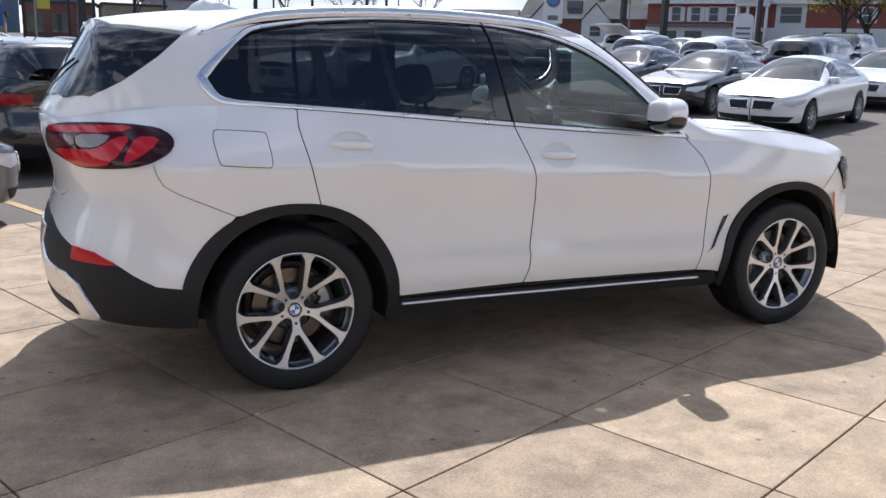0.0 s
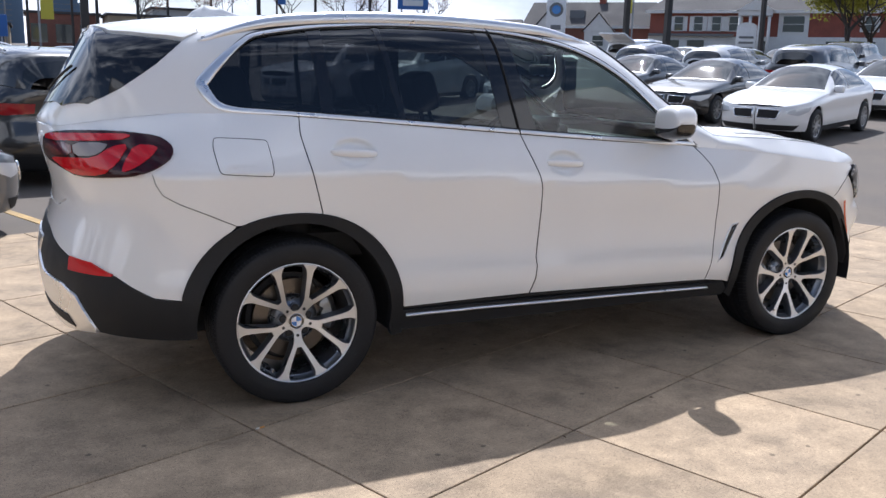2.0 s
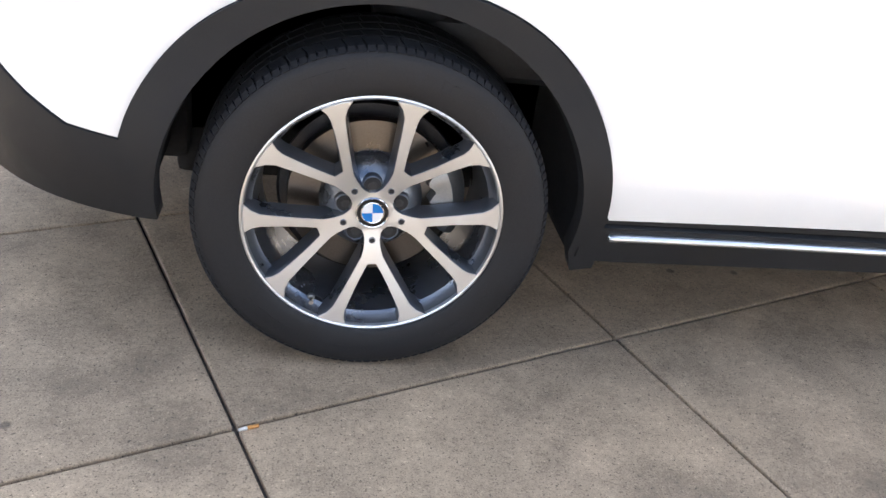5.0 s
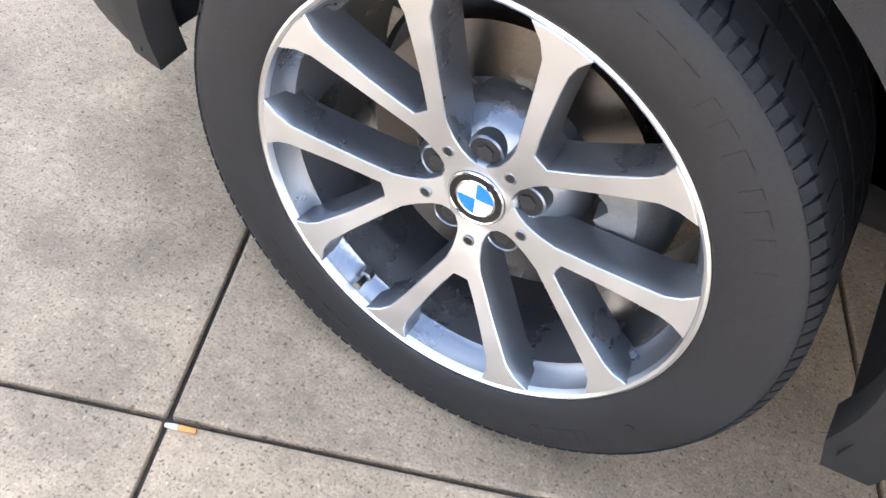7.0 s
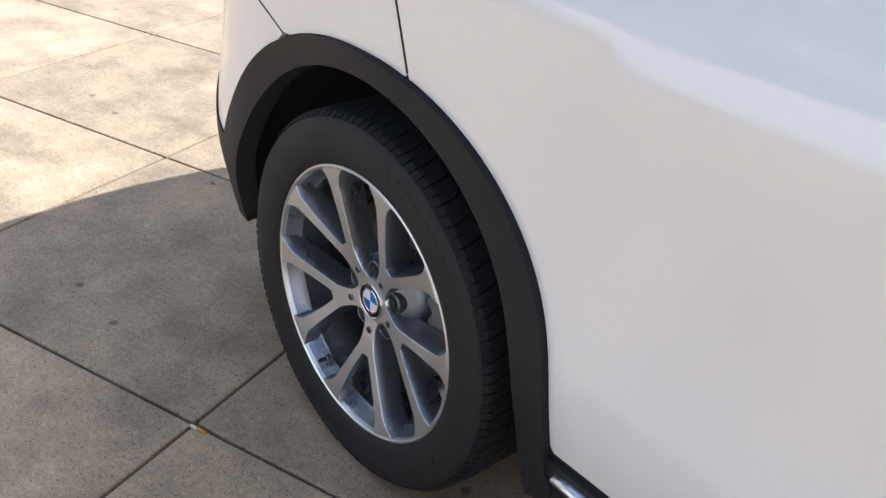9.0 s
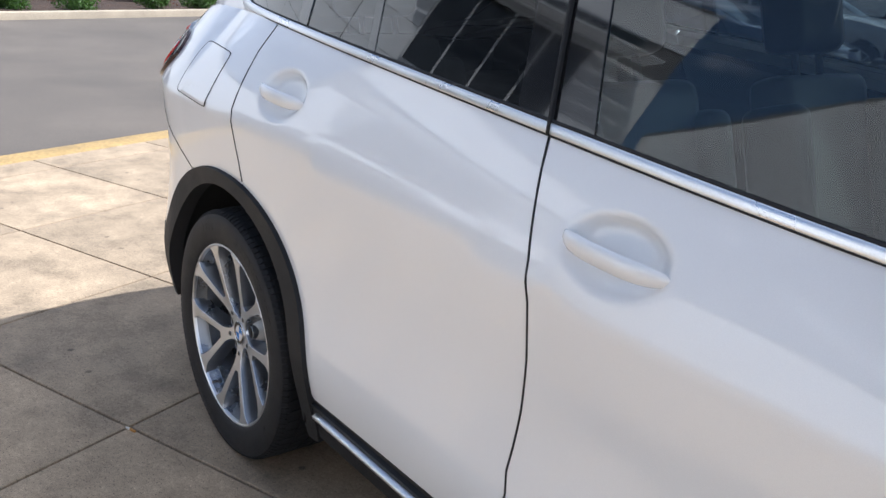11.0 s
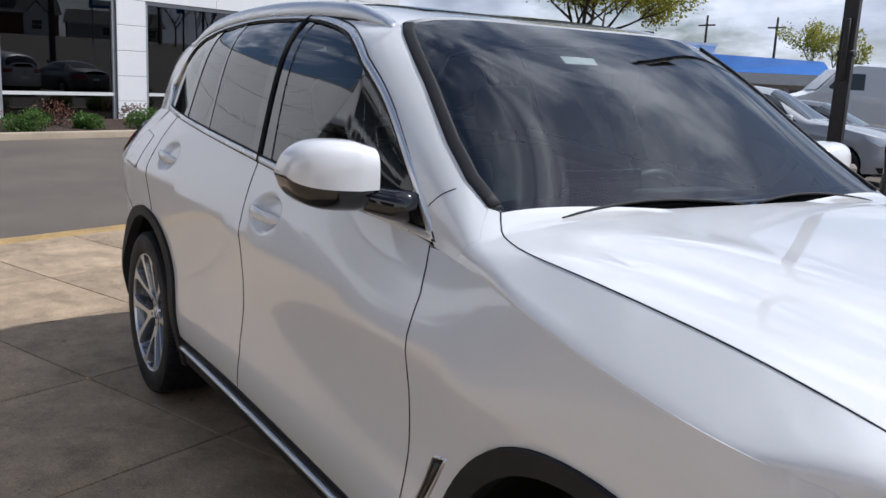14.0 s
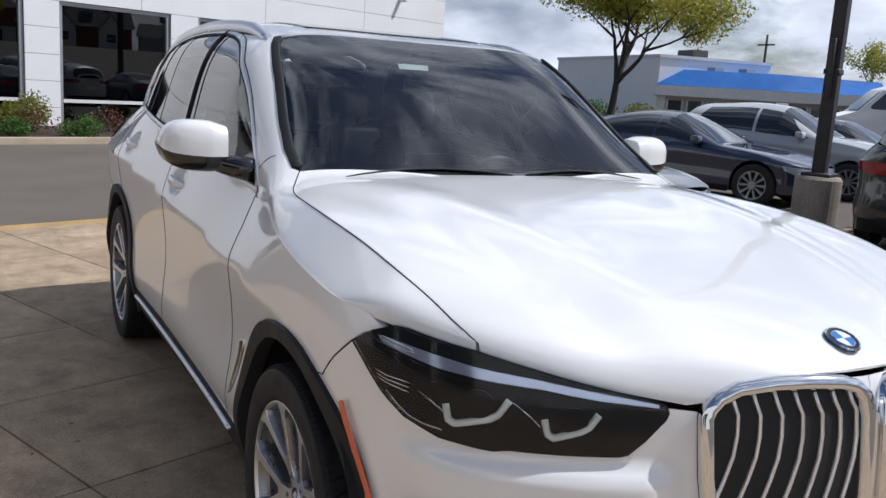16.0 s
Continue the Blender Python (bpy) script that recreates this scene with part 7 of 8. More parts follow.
# the wing with planting before it, and the wing that the car faces with its side
WING = SITE @ pose(-16.3, 21.8, 0, 0, 0, -90)
WING.translation.z = -0.045
wins = [(21.8 - (7.8 + 3.85 * k) - 3.0, 21.8 - (7.8 + 3.85 * k)) for k in range(2, -2, -1)]
flat_front("showroom_building", "white panelled showroom wing with dark windows behind planting", SITE @ Matrix.Translation((-16.3, 21.8, -0.045)) @ Matrix.Rotation(radians(-90), 4, "Z") @ Matrix.Rotation(radians(180), 4, "Z") @ Matrix.Translation((-31.6, 0, 0)), 31.6, 6.2, 12, [(31.6 - b, 31.6 - a) for a, b in reversed(wins)], (0.0, 3.06), 3.85)


def entrance_block():
    """The taller block of the wing: canopy, lettering, upper windows."""
    at = SITE @ Matrix.Translation((-15.9, -9.9, -0.045)) @ Matrix.Rotation(radians(90), 4, "Z")
    b = thing("entrance_block", "tall white entrance block with canopy and dark upper windows", "building", at=at)
    length, height = 8.5, 10.6
    solid("wall", b, PANEL_BACK, ((0, 0.3, -0.1), (length, 9, height)), ((0, 0, 4.3), (length, 0.3, height)), ((0, 0, -0.1), (0.5, 0.3, 4.3)), ((length - 0.5, 0, -0.1), (length, 0.3, 4.3)))
    solid("roof", b, PANEL_BACK, ((-0.05, -0.05, height), (length + 0.05, 9, height + 0.15)))
    meshes = {}
    for z0, z1 in ((4.3, 5.35), (5.35, 6.2), (6.2, 7.05), (7.05, 7.9), (8.85, 9.7), (9.7, 10.6)):
        for i in range(4):
            x0, x1 = length * i / 4, length * (i + 1) / 4
            if 5.3 < z0 < 7.9 and i in (1, 2):
                continue
            key = round(z1 - z0, 2)
            if key not in meshes:
                bm = bmesh.new()
                box(bm, (0.006, -0.03, 0.006), (x1 - x0 - 0.006, -0.002, z1 - z0 - 0.006), 0.004, 1)
                meshes[key] = bpy.data.meshes.new("panel")
                bm.to_mesh(meshes[key])
                bm.free()
                meshes[key].materials.append(PANEL)
            child("panel", meshes[key], b).location = (x0, 0, z0)
    w = solid("window", b, FRAME, ((2.13, -0.06, 5.36), (6.37, -0.004, 5.46)), ((2.13, -0.06, 7.80), (6.37, -0.004, 7.90)), label="dark upper window in a pale frame")
    for i in range(4):
        solid("pane", w, DARK_PANE, ((2.15 + 1.06 * i, -0.025, 5.46), (3.19 + 1.06 * i, -0.004, 7.80)))
    for i in range(5):
        solid("mullion", w, FRAME_WHITE, ((2.11 + 1.05 * i, -0.07, 5.46), (2.17 + 1.05 * i, -0.026, 7.80)))
    for k in range(4):
        solid("sunshade", b, FRAME_WHITE, ((0.9, -0.35 - 0.22 * k, 8.02), (7.6, -0.20 - 0.22 * k, 8.10)))
    w = solid("window", b, FRAME, ((1.2, -0.06, 8.24), (7.4, -0.004, 8.32)), ((1.2, -0.06, 8.76), (7.4, -0.004, 8.84)), label="low strip window under the roof")
    for i in range(4):
        solid("pane", w, DARK_PANE, ((1.25 + 1.53 * i, -0.025, 8.32), (2.72 + 1.53 * i, -0.004, 8.76)))
    solid("canopy", b, FRAME, ((-0.1, -1.5, 4.12), (length + 0.1, -0.032, 4.32)), label="flat grey entrance canopy", bevel=0.01)
    w = solid("entrance", b, FRAME, ((0.5, 0.16, -0.1), (0.6, 0.26, 4.1)), ((7.9, 0.16, -0.1), (8.0, 0.26, 4.1)), ((0.5, 0.16, 4.0), (8.0, 0.26, 4.1)), label="dark glazed entrance")
    for i in range(5):
        solid("pane", w, DARK_PANE, ((0.62 + 1.46 * i, 0.20, -0.05), (2.02 + 1.46 * i, 0.24, 3.98)))
    x = 3.55
    for n in (7, 3):
        for i in range(n):
            wd = 0.36 if i else 0.44
            solid("sign_letter", b, SIGN_DARK, ((x, -0.13, 4.55), (x + wd * 0.74, -0.032, 4.55 + (0.56 if i == 0 or n == 3 else 0.42))), label="dark raised letter")
            x += wd
        x += 0.28
    v, f = lathe([(0.0001, -0.13), (0.27, -0.13), (0.27, -0.032)], 28)
    child("sign_badge", mesh_of([(p + 1.6, q, r + 4.85) for p, q, r in v], f, [SIGN_DARK], smooth=False), b, "round dark badge")


entrance_block()
flat_front("dealership_building", "white panelled dealership front with large dark windows", SITE @ Matrix.Translation((34, -10.4, -0.045)) @ Matrix.Rotation(radians(180), 4, "Z"), 50.0, 6.6, 12, [(27.2 + 3.3 * k, 30.1 + 3.3 * k) for k in range(3)], (0.25, 4.0), 4.3, row=0.8)

# planting bed along the wing
bm = bmesh.new()
box(bm, (-12.55, -9.6, -0.2), (-12.30, 22.6, 0.085), 0.02, 2)
ob = part("kerb", bm, KERBSTONE, None, "tan concrete kerb of the planting bed")
ob.matrix_world = SITE
tagged(ob, category="kerb", kind="structure")
rng = random.Random(4)
v, f = [], []
for i in range(34):
    for j in range(9):
        v.append((-16.28 + 3.74 * j / 8, -9.6 + 32 * i / 33, 0.04 + rng.uniform(-0.03, 0.05) - (0.05 if j in (0, 8) else 0)))
f = [(i * 9 + j, i * 9 + j + 1, (i + 1) * 9 + j + 1, (i + 1) * 9 + j) for i in range(33) for j in range(8)]
ob = new("planting_bed", mesh_of(v, f, [MULCH]))
ob.matrix_world = SITE
tagged(ob, "brown mulch bed along the showroom wing", "mulch", kind="structure")


def leaf_cloud(mat, centres, count, size, seed, flat=1.0):
    """Small folded leaves scattered in balls (x, y, z, radius)."""
    r = np.random.default_rng(seed)
    C = np.array(centres, float)
    w = C[:, 3] ** 2.2
    pick = r.choice(len(C), count, p=w / w.sum())
    d = r.normal(size=(count, 3))
    d /= np.linalg.norm(d, axis=1, keepdims=True)
    P = C[pick, :3] + d * (C[pick, 3] * r.uniform(0.25, 1.0, count) ** 0.5)[:, None] * np.array((1, 1, flat))
    a, b = r.normal(size=(count, 3)), r.normal(size=(count, 3))
    a /= np.linalg.norm(a, axis=1, keepdims=True)
    b = np.cross(a, b)
    b /= np.linalg.norm(b, axis=1, keepdims=True)
    s = size * r.uniform(0.6, 1.3, count)[:, None]
    n = np.cross(a, b)
    quad = np.stack((P - a * s, P + b * s * 0.55 + n * s * 0.2, P + a * s, P - b * s * 0.55 + n * s * 0.2), 1).reshape(-1, 3)
    me = bpy.data.meshes.new("leaves")
    me.vertices.add(count * 4)
    me.vertices.foreach_set("co", quad.astype(np.float32).ravel())
    me.loops.add(count * 4)
    me.loops.foreach_set("vertex_index", np.arange(count * 4, dtype=np.int32))
    me.polygons.add(count)
    me.polygons.foreach_set("loop_start", np.arange(0, count * 4, 4, dtype=np.int32))
    me.materials.append(mat)
    me.update(calc_edges=True)
    me.validate()
    return me


def limbs(x, y, z, height, spread, seed, depth=4, lean=0.0, trunk=0.30, radius=0.16):
    """Bars of a forking tree; gives meshes' points and the twigs' ends."""
    r = random.Random(seed)
    bars, ends = [], []

    def grow(p, d, length, rad, level):
        pts, q = [p.copy()], p.copy()
        dd = d.copy()
        for _ in range(4):
            dd = (dd + Vector((r.uniform(-1, 1), r.uniform(-1, 1), r.uniform(-0.5, 0.9))) * 0.13).normalized()
            q = q + dd * length / 4
            pts.append(q.copy())
        bars.append((pts, [rad * (1 - 0.45 * i / 4) for i in range(5)], level))
        if level == 0:
            ends.append(q)
            return
        if level <= 2:
            ends.append(q)
        for i in range(r.choice((2, 3, 3)) + (level == depth) * 2):
            a = r.uniform(0, 2 * math.pi)
            side = Vector((math.cos(a), math.sin(a), r.uniform(-0.1, 0.5)))
            nd = (dd * (1.0 - spread * 0.5) + side * spread * r.uniform(0.6, 1.1)).normalized()
            start = pts[-1] if i < 2 else pts[-2]
            grow(start, nd, length * r.uniform(0.58, 0.8), rad * 0.55, level - 1)

    grow(Vector((x, y, z)), Vector((lean, 0, 1)).normalized(), height * trunk, radius, depth)
    return bars, ends


def joined_tubes(bars, mat):
    v, f = [], []
    for pts, rad, level in bars:
        n = 8 if level > 2 else 5 if level > 0 else 3
        k = len(v)
        up = Vector((0.3, 0.9, 0.2)).normalized()
        for i, (p, q) in enumerate(zip(pts, rad)):
            d = (pts[min(i + 1, len(pts) - 1)] - pts[max(i - 1, 0)]).normalized()
            a = d.cross(up).normalized()
            b = d.cross(a)
            v += [p + (a * math.cos(2 * math.pi * j / n) + b * math.sin(2 * math.pi * j / n)) * q for j in range(n)]
        f += [(k + i * n + j, k + i * n + (j + 1) % n, k + (i + 1) * n + (j + 1) % n, k + (i + 1) * n + j) for i in range(len(pts) - 1) for j in range(n)]
    return mesh_of(v, f, [mat])


def tree(x, y, height, spread, leaves, mat, label, seed, size=0.05, z=None, depth=5, trunk=0.28, radius=0.16, puff=0.45, group=""):
    z = grade(x, y) - 0.05 if z is None else z
    t = thing("tree", label, "tree", group, at=Matrix.Translation((x, y, z)))
    bars, ends = limbs(0, 0, 0, height, spread, seed, depth, trunk=trunk, radius=radius)
    top = max(e.z for e in ends)
    k = height / top
    bars = [([p * k for p in pts], rad, lv) for pts, rad, lv in bars]
    child("trunk", joined_tubes([q for q in bars if q[2] >= depth - 1], BARK), t, "dark forked trunk")
    tagged(child("limb_wood", joined_tubes([q for q in bars if q[2] < depth - 1], BARK), t, "thin dark branches"), kind="stuff")
    if leaves:
        tagged(child("crown", leaf_cloud(mat, [(*(e * k), puff * random.Random(i).uniform(0.5, 1.2)) for i, e in enumerate(ends)], leaves, size, seed), t, "open crown of small leaves"), kind="stuff")
    return t


def bush(p, q, r, mat, label, seed, count=1500, size=0.035, flat=0.75, site=True, name="shrub", z=None):
    m = SITE @ Matrix.Translation((p, q, 0.02)) if site else Matrix.Translation((p, q, grade(p, q) if z is None else z))
    t = thing(name, label, "shrub", "planting along the wing" if site else "", at=m)
    rr = random.Random(seed)
    c = [(rr.uniform(-0.45, 0.45) * r, rr.uniform(-0.45, 0.45) * r, r * flat * rr.uniform(0.4, 0.75), r * rr.uniform(0.45, 0.62)) for _ in range(7)]
    tagged(child("foliage", leaf_cloud(mat, c, count, size, seed, flat), t), kind="stuff")
    sticks = [([Vector((0, 0, 0)), Vector(k[:3]) * 0.5, Vector(k[:3])], [0.012, 0.009, 0.005], 1) for k in c]
    child("stems", joined_tubes(sticks, BARK), t)
    return t


sd = 20
for i in range(20):
    q = -7.5 + 1.42 * i
    bush(-12.95 - 0.15 * (i % 2), q + rng.uniform(-0.2, 0.2), rng.uniform(0.42, 0.52), LEAF_GREEN, "low bright green mounded shrub in the mulch bed", sd + i, 1700, 0.03)
for i in range(14):
    q = -6.3 + 2.05 * i
    bush(-13.9 - 0.4 * (i % 3), q, rng.uniform(0.45, 0.7), LEAF_RED, "twiggy bush with sparse reddish young leaves", 60 + i, 420, 0.03, 0.95)
for q in (6.1, 12.4, 17.4, -1.2):
    bush(-14.6, q, 0.75, LEAF_GREEN if q != 6.1 else LEAF_GOLD, "rounded clipped bush beside the showroom wall", 90 + int(q), 3200, 0.035, 0.95)
# a small camera under the wing's eaves
bm = bmesh.new()
box(bm, (-16.27, 19.4, 4.30), (-15.95, 19.52, 4.42), 0.02, 2)
box(bm, (-16.30, 19.43, 4.40), (-16.20, 19.49, 4.60), 0.01, 1)
ob = part("wall_camera", bm, FRAME_WHITE, None, "small white camera on the showroom wall")
ob.matrix_world = SITE
tagged(ob, category="camera")

# ---- poles ----
def lamp_post(x, y, top, heads=0, r=0.075, mat=POLE, label="tall dark bronze lamp post on the lot", base=True, turn=0.0, z=None, square=True):
    z = grade(x, y) if z is None else z
    t = thing("lamp_post", label, "lamp post", "lot lamps", at=Matrix.Translation((x, y, z)) @ Matrix.Rotation(radians(turn), 4, "Z"))
    h = top - z
    b = 0.72 if base else 0.02
    if square:
        bm = bmesh.new()
        box(bm, (-r, -r, b), (r, r, h), 0.01, 1)
        part("pole", bm, mat, t)
    else:
        child("pole", tube_mesh([(0, 0, b), (0, 0, h / 2), (0, 0, h)], [r, r * 0.8, r * 0.6], mat, 10), t)
    bm = bmesh.new()
    box(bm, (-r * 2.2, -r * 2.2, b), (r * 2.2, r * 2.2, b + 0.05), 0.012, 1)
    part("base_plate", bm, mat, t)
    if base:
        v, f = lathe([(0.0001, -0.3), (0.30, -0.3), (0.30, 0.68), (0.27, 0.72), (0.0001, 0.72)], 28, "z")
        child("footing", mesh_of(v, f, [CONC], smooth=False), t, "round concrete footing")
    for k in range(heads):
        s = 1 if k == 0 else -1
        bm = bmesh.new()
        box(bm, (s * 0.25 if s > 0 else -1.15, -0.20, h - 0.12), (1.15 if s > 0 else -0.25, 0.20, h + 0.03), 0.03, 2)
        part("lamp_head", bm, mat, t, "flat shoebox lamp head")
        child("arm", tube_mesh([(0, 0, h - 0.05), (s * 0.3, 0, h - 0.03)], 0.035, mat, 6), t)
    return t


near = lamp_post(-2.75, 8.24, 8.5, 1, 0.085, turn=111, label="dark bronze lamp post on a concrete footing")
bm = bmesh.new()
box(bm, (-0.10, -0.10, 2.05), (0.10, 0.10, 2.12), 0.008, 1)
box(bm, (-0.16, -0.03, 1.75), (-0.09, 0.03, 2.5), 0.008, 1)
part("bracket", bm, POLE, near, "small dark bracket round the pole")
for x, y in ((24.0, 26.3), (25.6, 31.4), (40.9, 38.0), (0.64, 25.1)):
    lamp_post(x, y, 11.0, 2, 0.12, base=True)
EYE0 = Vector((-1.05, -4.85, 1.47))


def beyond(x, y, z=0.0, k=1.45):
    """The same line of sight, farther away."""
    return EYE0 + (Vector((x, y, z)) - EYE0) * k


for x, y, z in ((2.0, 40, 5.3), (3.8, 39.9, 5.5), (7.0, 29.2, 9.0)):
    p = beyond(x, y, z, 1.5)
    lamp_post(p.x, p.y, p.z, 2, 0.10, base=False, label="dark two-headed lamp post across the lot")
for x, y, z in ((9.8, 54, 8.4), (16.3, 52.6, 8.6), (19.7, 51.5, 7.8), (20.9, 51, 8.2), (7.2, 54.6, 6.9), (-3.4, 55, 6.8), (-0.9, 55.5, 7.1), (1.6, 55.3, 7.4)):
    p = beyond(x, y, z, 1.5)
    lamp_post(p.x, p.y, p.z, 2, 0.11, base=False, label="slim dark lamp post by the street")
for x, y, z in ((-2.2, 60, 9.5), (12.4, 60, 7.4), (22.6, 58, 7.9)):
    p = beyond(x, y, z, 1.4)
    lamp_post(p.x, p.y, p.z, 1, 0.09, GALV, "grey galvanised street lamp", False, square=False)

# ---- far side of the lot ----
def roofed(name, label, a, b, depth, z, wall_h, roof_h, wall_mat, roof_mat, over=0.4, hip=0.0, cat="building"):
    """A long house from a to b (plan), its front looking to the right of that line."""
    a, b = Vector(a), Vector(b)
    d = b - a
    L = d.length
    t = thing(name, label, cat, at=Matrix.Translation((a.x, a.y, z)) @ Matrix.Rotation(math.atan2(d.y, d.x), 4, "Z"))
    solid("wall", t, wall_mat, ((0, 0, -1.0), (L, depth, wall_h)))
    o = over
    v = [(-o, -o, wall_h), (L + o, -o, wall_h), (L + o, depth + o, wall_h), (-o, depth + o, wall_h), (hip, depth / 2, wall_h + roof_h), (L - hip, depth / 2, wall_h + roof_h)]
    v = [(p[0], p[1], p[2] + 0.02) for p in v]
    child("roof", mesh_of(v, [(0, 1, 5, 4), (2, 3, 4, 5), (1, 2, 5), (3, 0, 4), (3, 2, 1, 0)], [roof_mat], smooth=False), t, "pitched roof")
    solid("fascia", t, TRIM, ((-o - 0.03, -o - 0.05, wall_h - 0.28), (L + o + 0.03, -o, wall_h + 0.05)))
    return t, L


def window(t, x, z, w, h, shutters=True, y=-0.02):
    fr = solid("window", t, TRIM, ((x - w / 2 - 0.08, y - 0.05, z - 0.08), (x + w / 2 + 0.08, y + 0.02, z)), ((x - w / 2 - 0.08, y - 0.05, z + h), (x + w / 2 + 0.08, y + 0.02, z + h + 0.1)), ((x - w / 2 - 0.08, y - 0.04, z), (x - w / 2, y + 0.02, z + h)), ((x + w / 2, y - 0.04, z), (x + w / 2 + 0.08, y + 0.02, z + h)), ((x - w / 2, y - 0.035, z + h / 2 - 0.03), (x + w / 2, y + 0.02, z + h / 2 + 0.03)))
    solid("pane", fr, DARK_PANE, ((x - w / 2, y - 0.02, z), (x + w / 2, y + 0.019, z + h / 2 - 0.03)))
    solid("pane", fr, DARK_PANE, ((x - w / 2, y - 0.02, z + h / 2 + 0.03), (x + w / 2, y + 0.019, z + h)))
    if shutters:
        for s in (-1, 1):
            c = x + s * (w / 2 + 0.30)
            solid("shutter", fr, TRIM, ((c - 0.20, y - 0.04, z - 0.05), (c + 0.20, y + 0.015, z + h + 0.05)))


pa, pb = beyond(45, 54.4), beyond(57, 42.5)
pb = pa + (pb - pa) * 1.5
gz = grade(62, 65)
H, L = roofed("brick_building", "red-brick colonial building with white trim and grey roof", pa.xy, pb.xy, 14, gz, 5.2, 3.4, BRICK, ROOF_DARK, 0.5, 3.0)
solid("storefront", H, TRIM, ((-0.1, -0.25, -0.9), (L + 0.1, -0.012, 2.35)), label="white-painted ground floor band")
solid("awning", H, SIGN_GREY, ((0, -0.9, 2.36), (9.5, -0.26, 2.62)), label="dark awning strip")
for x in (1.6, 4.4, 11.4, 19.3, 22.4, 27.5):
    solid("shop_window", H, DARK_PANE, ((x, -0.29, 0.2), (x + 1.9, -0.255, 1.9)))
for x in (3.3, 5.5, 7.5, 9.4, 23.6, 26.5, 29.5, 32.5):
    window(H, x, 3.0, 0.95, 1.55)
window(H, 15.8, 2.9, 2.2, 1.7, False, -0.1)
solid("bay", H, TRIM, ((14.2, -0.08, -0.9), (17.4, -0.013, 5.0)), label="white-painted bay")
solid("portico", H, TRIM, ((9.9, -2.4, 4.55), (13.5, -0.02, 5.1)), label="white portico beam")
v = [(9.7, -2.5, 5.1), (13.7, -2.5, 5.1), (11.7, -2.5, 6.3), (9.7, 3.5, 5.1), (13.7, 3.5, 5.1), (11.7, 3.5, 6.3)]
child("pediment", mesh_of(v, [(0, 1, 2), (1, 4, 5, 2), (3, 0, 2, 5), (5, 4, 3)], [TRIM], smooth=False), H, "white pediment")
for x in (10.1, 11.2, 12.2, 13.2):
    child("column", tube_mesh([(x, -2.2, -1), (x, -2.2, 2), (x, -2.2, 4.55)], [0.2, 0.19, 0.16], TRIM, 12), H, "white column")
for x in (12, 22):
    solid("chimney", H, BRICK, ((x, 6.2, 7.5), (x + 1.0, 7.4, 9.4)))
# the houses beside it
pa, pb = beyond(38.6, 63.5), beyond(46.5, 56)
H, L = roofed("brown_house", "brown house with dark gabled roof and white gables", pa.xy, pb.xy, 9, gz, 3.6, 3.2, RUST, ROOF_DARK, 0.4)
for x0 in (1.0, 7.5):
    v = [(x0, -1.6, 2.9), (x0 + 4, -1.6, 2.9), (x0 + 2, -1.6, 5.2), (x0, 4, 2.9), (x0 + 4, 4, 2.9), (x0 + 2, 4, 5.2)]
    child("gable_roof", mesh_of(v, [(1, 4, 5, 2), (3, 0, 2, 5)], [ROOF_DARK], smooth=False), H)
    solid("gable_wall", H, TRIM, ((x0 + 0.3, -1.4, -0.8), (x0 + 3.7, -0.02, 2.9)))
    v = [(x0 + 0.15, -1.45, 2.9), (x0 + 3.85, -1.45, 2.9), (x0 + 2, -1.45, 5.0)]
    child("gable", mesh_of(v, [(0, 1, 2)], [TRIM], smooth=False), H, "white gable")
    window(H, x0 + 2, 1.2, 1.3, 1.2, False, -1.42)
for x in (2.5, 8.6):
    solid("chimney", H, BRICK, ((x, 4.2, 5.4), (x + 0.8, 5.2, 7.9)))
solid("dormer", H, SIGN_GREY, ((5.4, 1.2, 4.4), (7.2, 4, 5.6)))
pa, pb = beyond(31, 70), beyond(38, 64)
H, L = roofed("low_house", "low pale house with brown roof behind the parked cars", pa.xy, pb.xy, 8, gz, 2.6, 2.0, STUCCO, ROOF_DARK, 0.4)
for x in (1.5, 4.5, 8.0):
    window(H, x, 0.9, 1.1, 1.1, False)
# signs
def board(name, label, x, y, z0, z1, w, legs, mat=SIGN_WHITE, round_badge=False, bars=(), turn=None, ground=None):
    t = thing(name, label, "sign", at=Matrix.Translation((x, y, 0)) @ Matrix.Rotation(math.atan2(x + 1.05, -(y + 4.85)) if turn is None else radians(turn), 4, "Z"))
    if turn is None:
        t.matrix_world = Matrix.Translation((x, y, 0)) @ Matrix.Rotation(-math.atan2(x + 1.05, y + 4.85), 4, "Z")
    g = grade(x, y) - 0.1 if ground is None else ground
    bm = bmesh.new()
    box(bm, (-w / 2, -0.15, z0), (w / 2, 0.15, z1), 0.04, 2)
    part("panel", bm, mat, t)
    for q in legs:
        solid("post", t, GALV, ((q - 0.07, -0.07, g), (q + 0.07, 0.07, z0)))
    if round_badge:
        r = min(w, z1 - z0) * 0.36
        c = (z0 + z1) / 2 + 0.1
        v, f = lathe([(0.0001, -0.175), (r, -0.175), (r, -0.15)], 28)
        child("badge", mesh_of([(a, b, d + c) for a, b, d in v], f, [SIGN_GREY], smooth=False), t, "round dark badge")
        v, f = lathe([(0.0001, -0.19), (r * 0.62, -0.19), (r * 0.62, -0.17)], 28)
        child("badge_middle", mesh_of([(a, b, d + c) for a, b, d in v], f, [BLUE_ENAMEL], smooth=False), t, "blue middle of the badge")
    for bx, bz, bw, bh, bm_ in bars:
        solid("bar", t, bm_, ((bx - bw / 2, -0.17, bz), (bx + bw / 2, -0.152, bz + bh)))
    return t


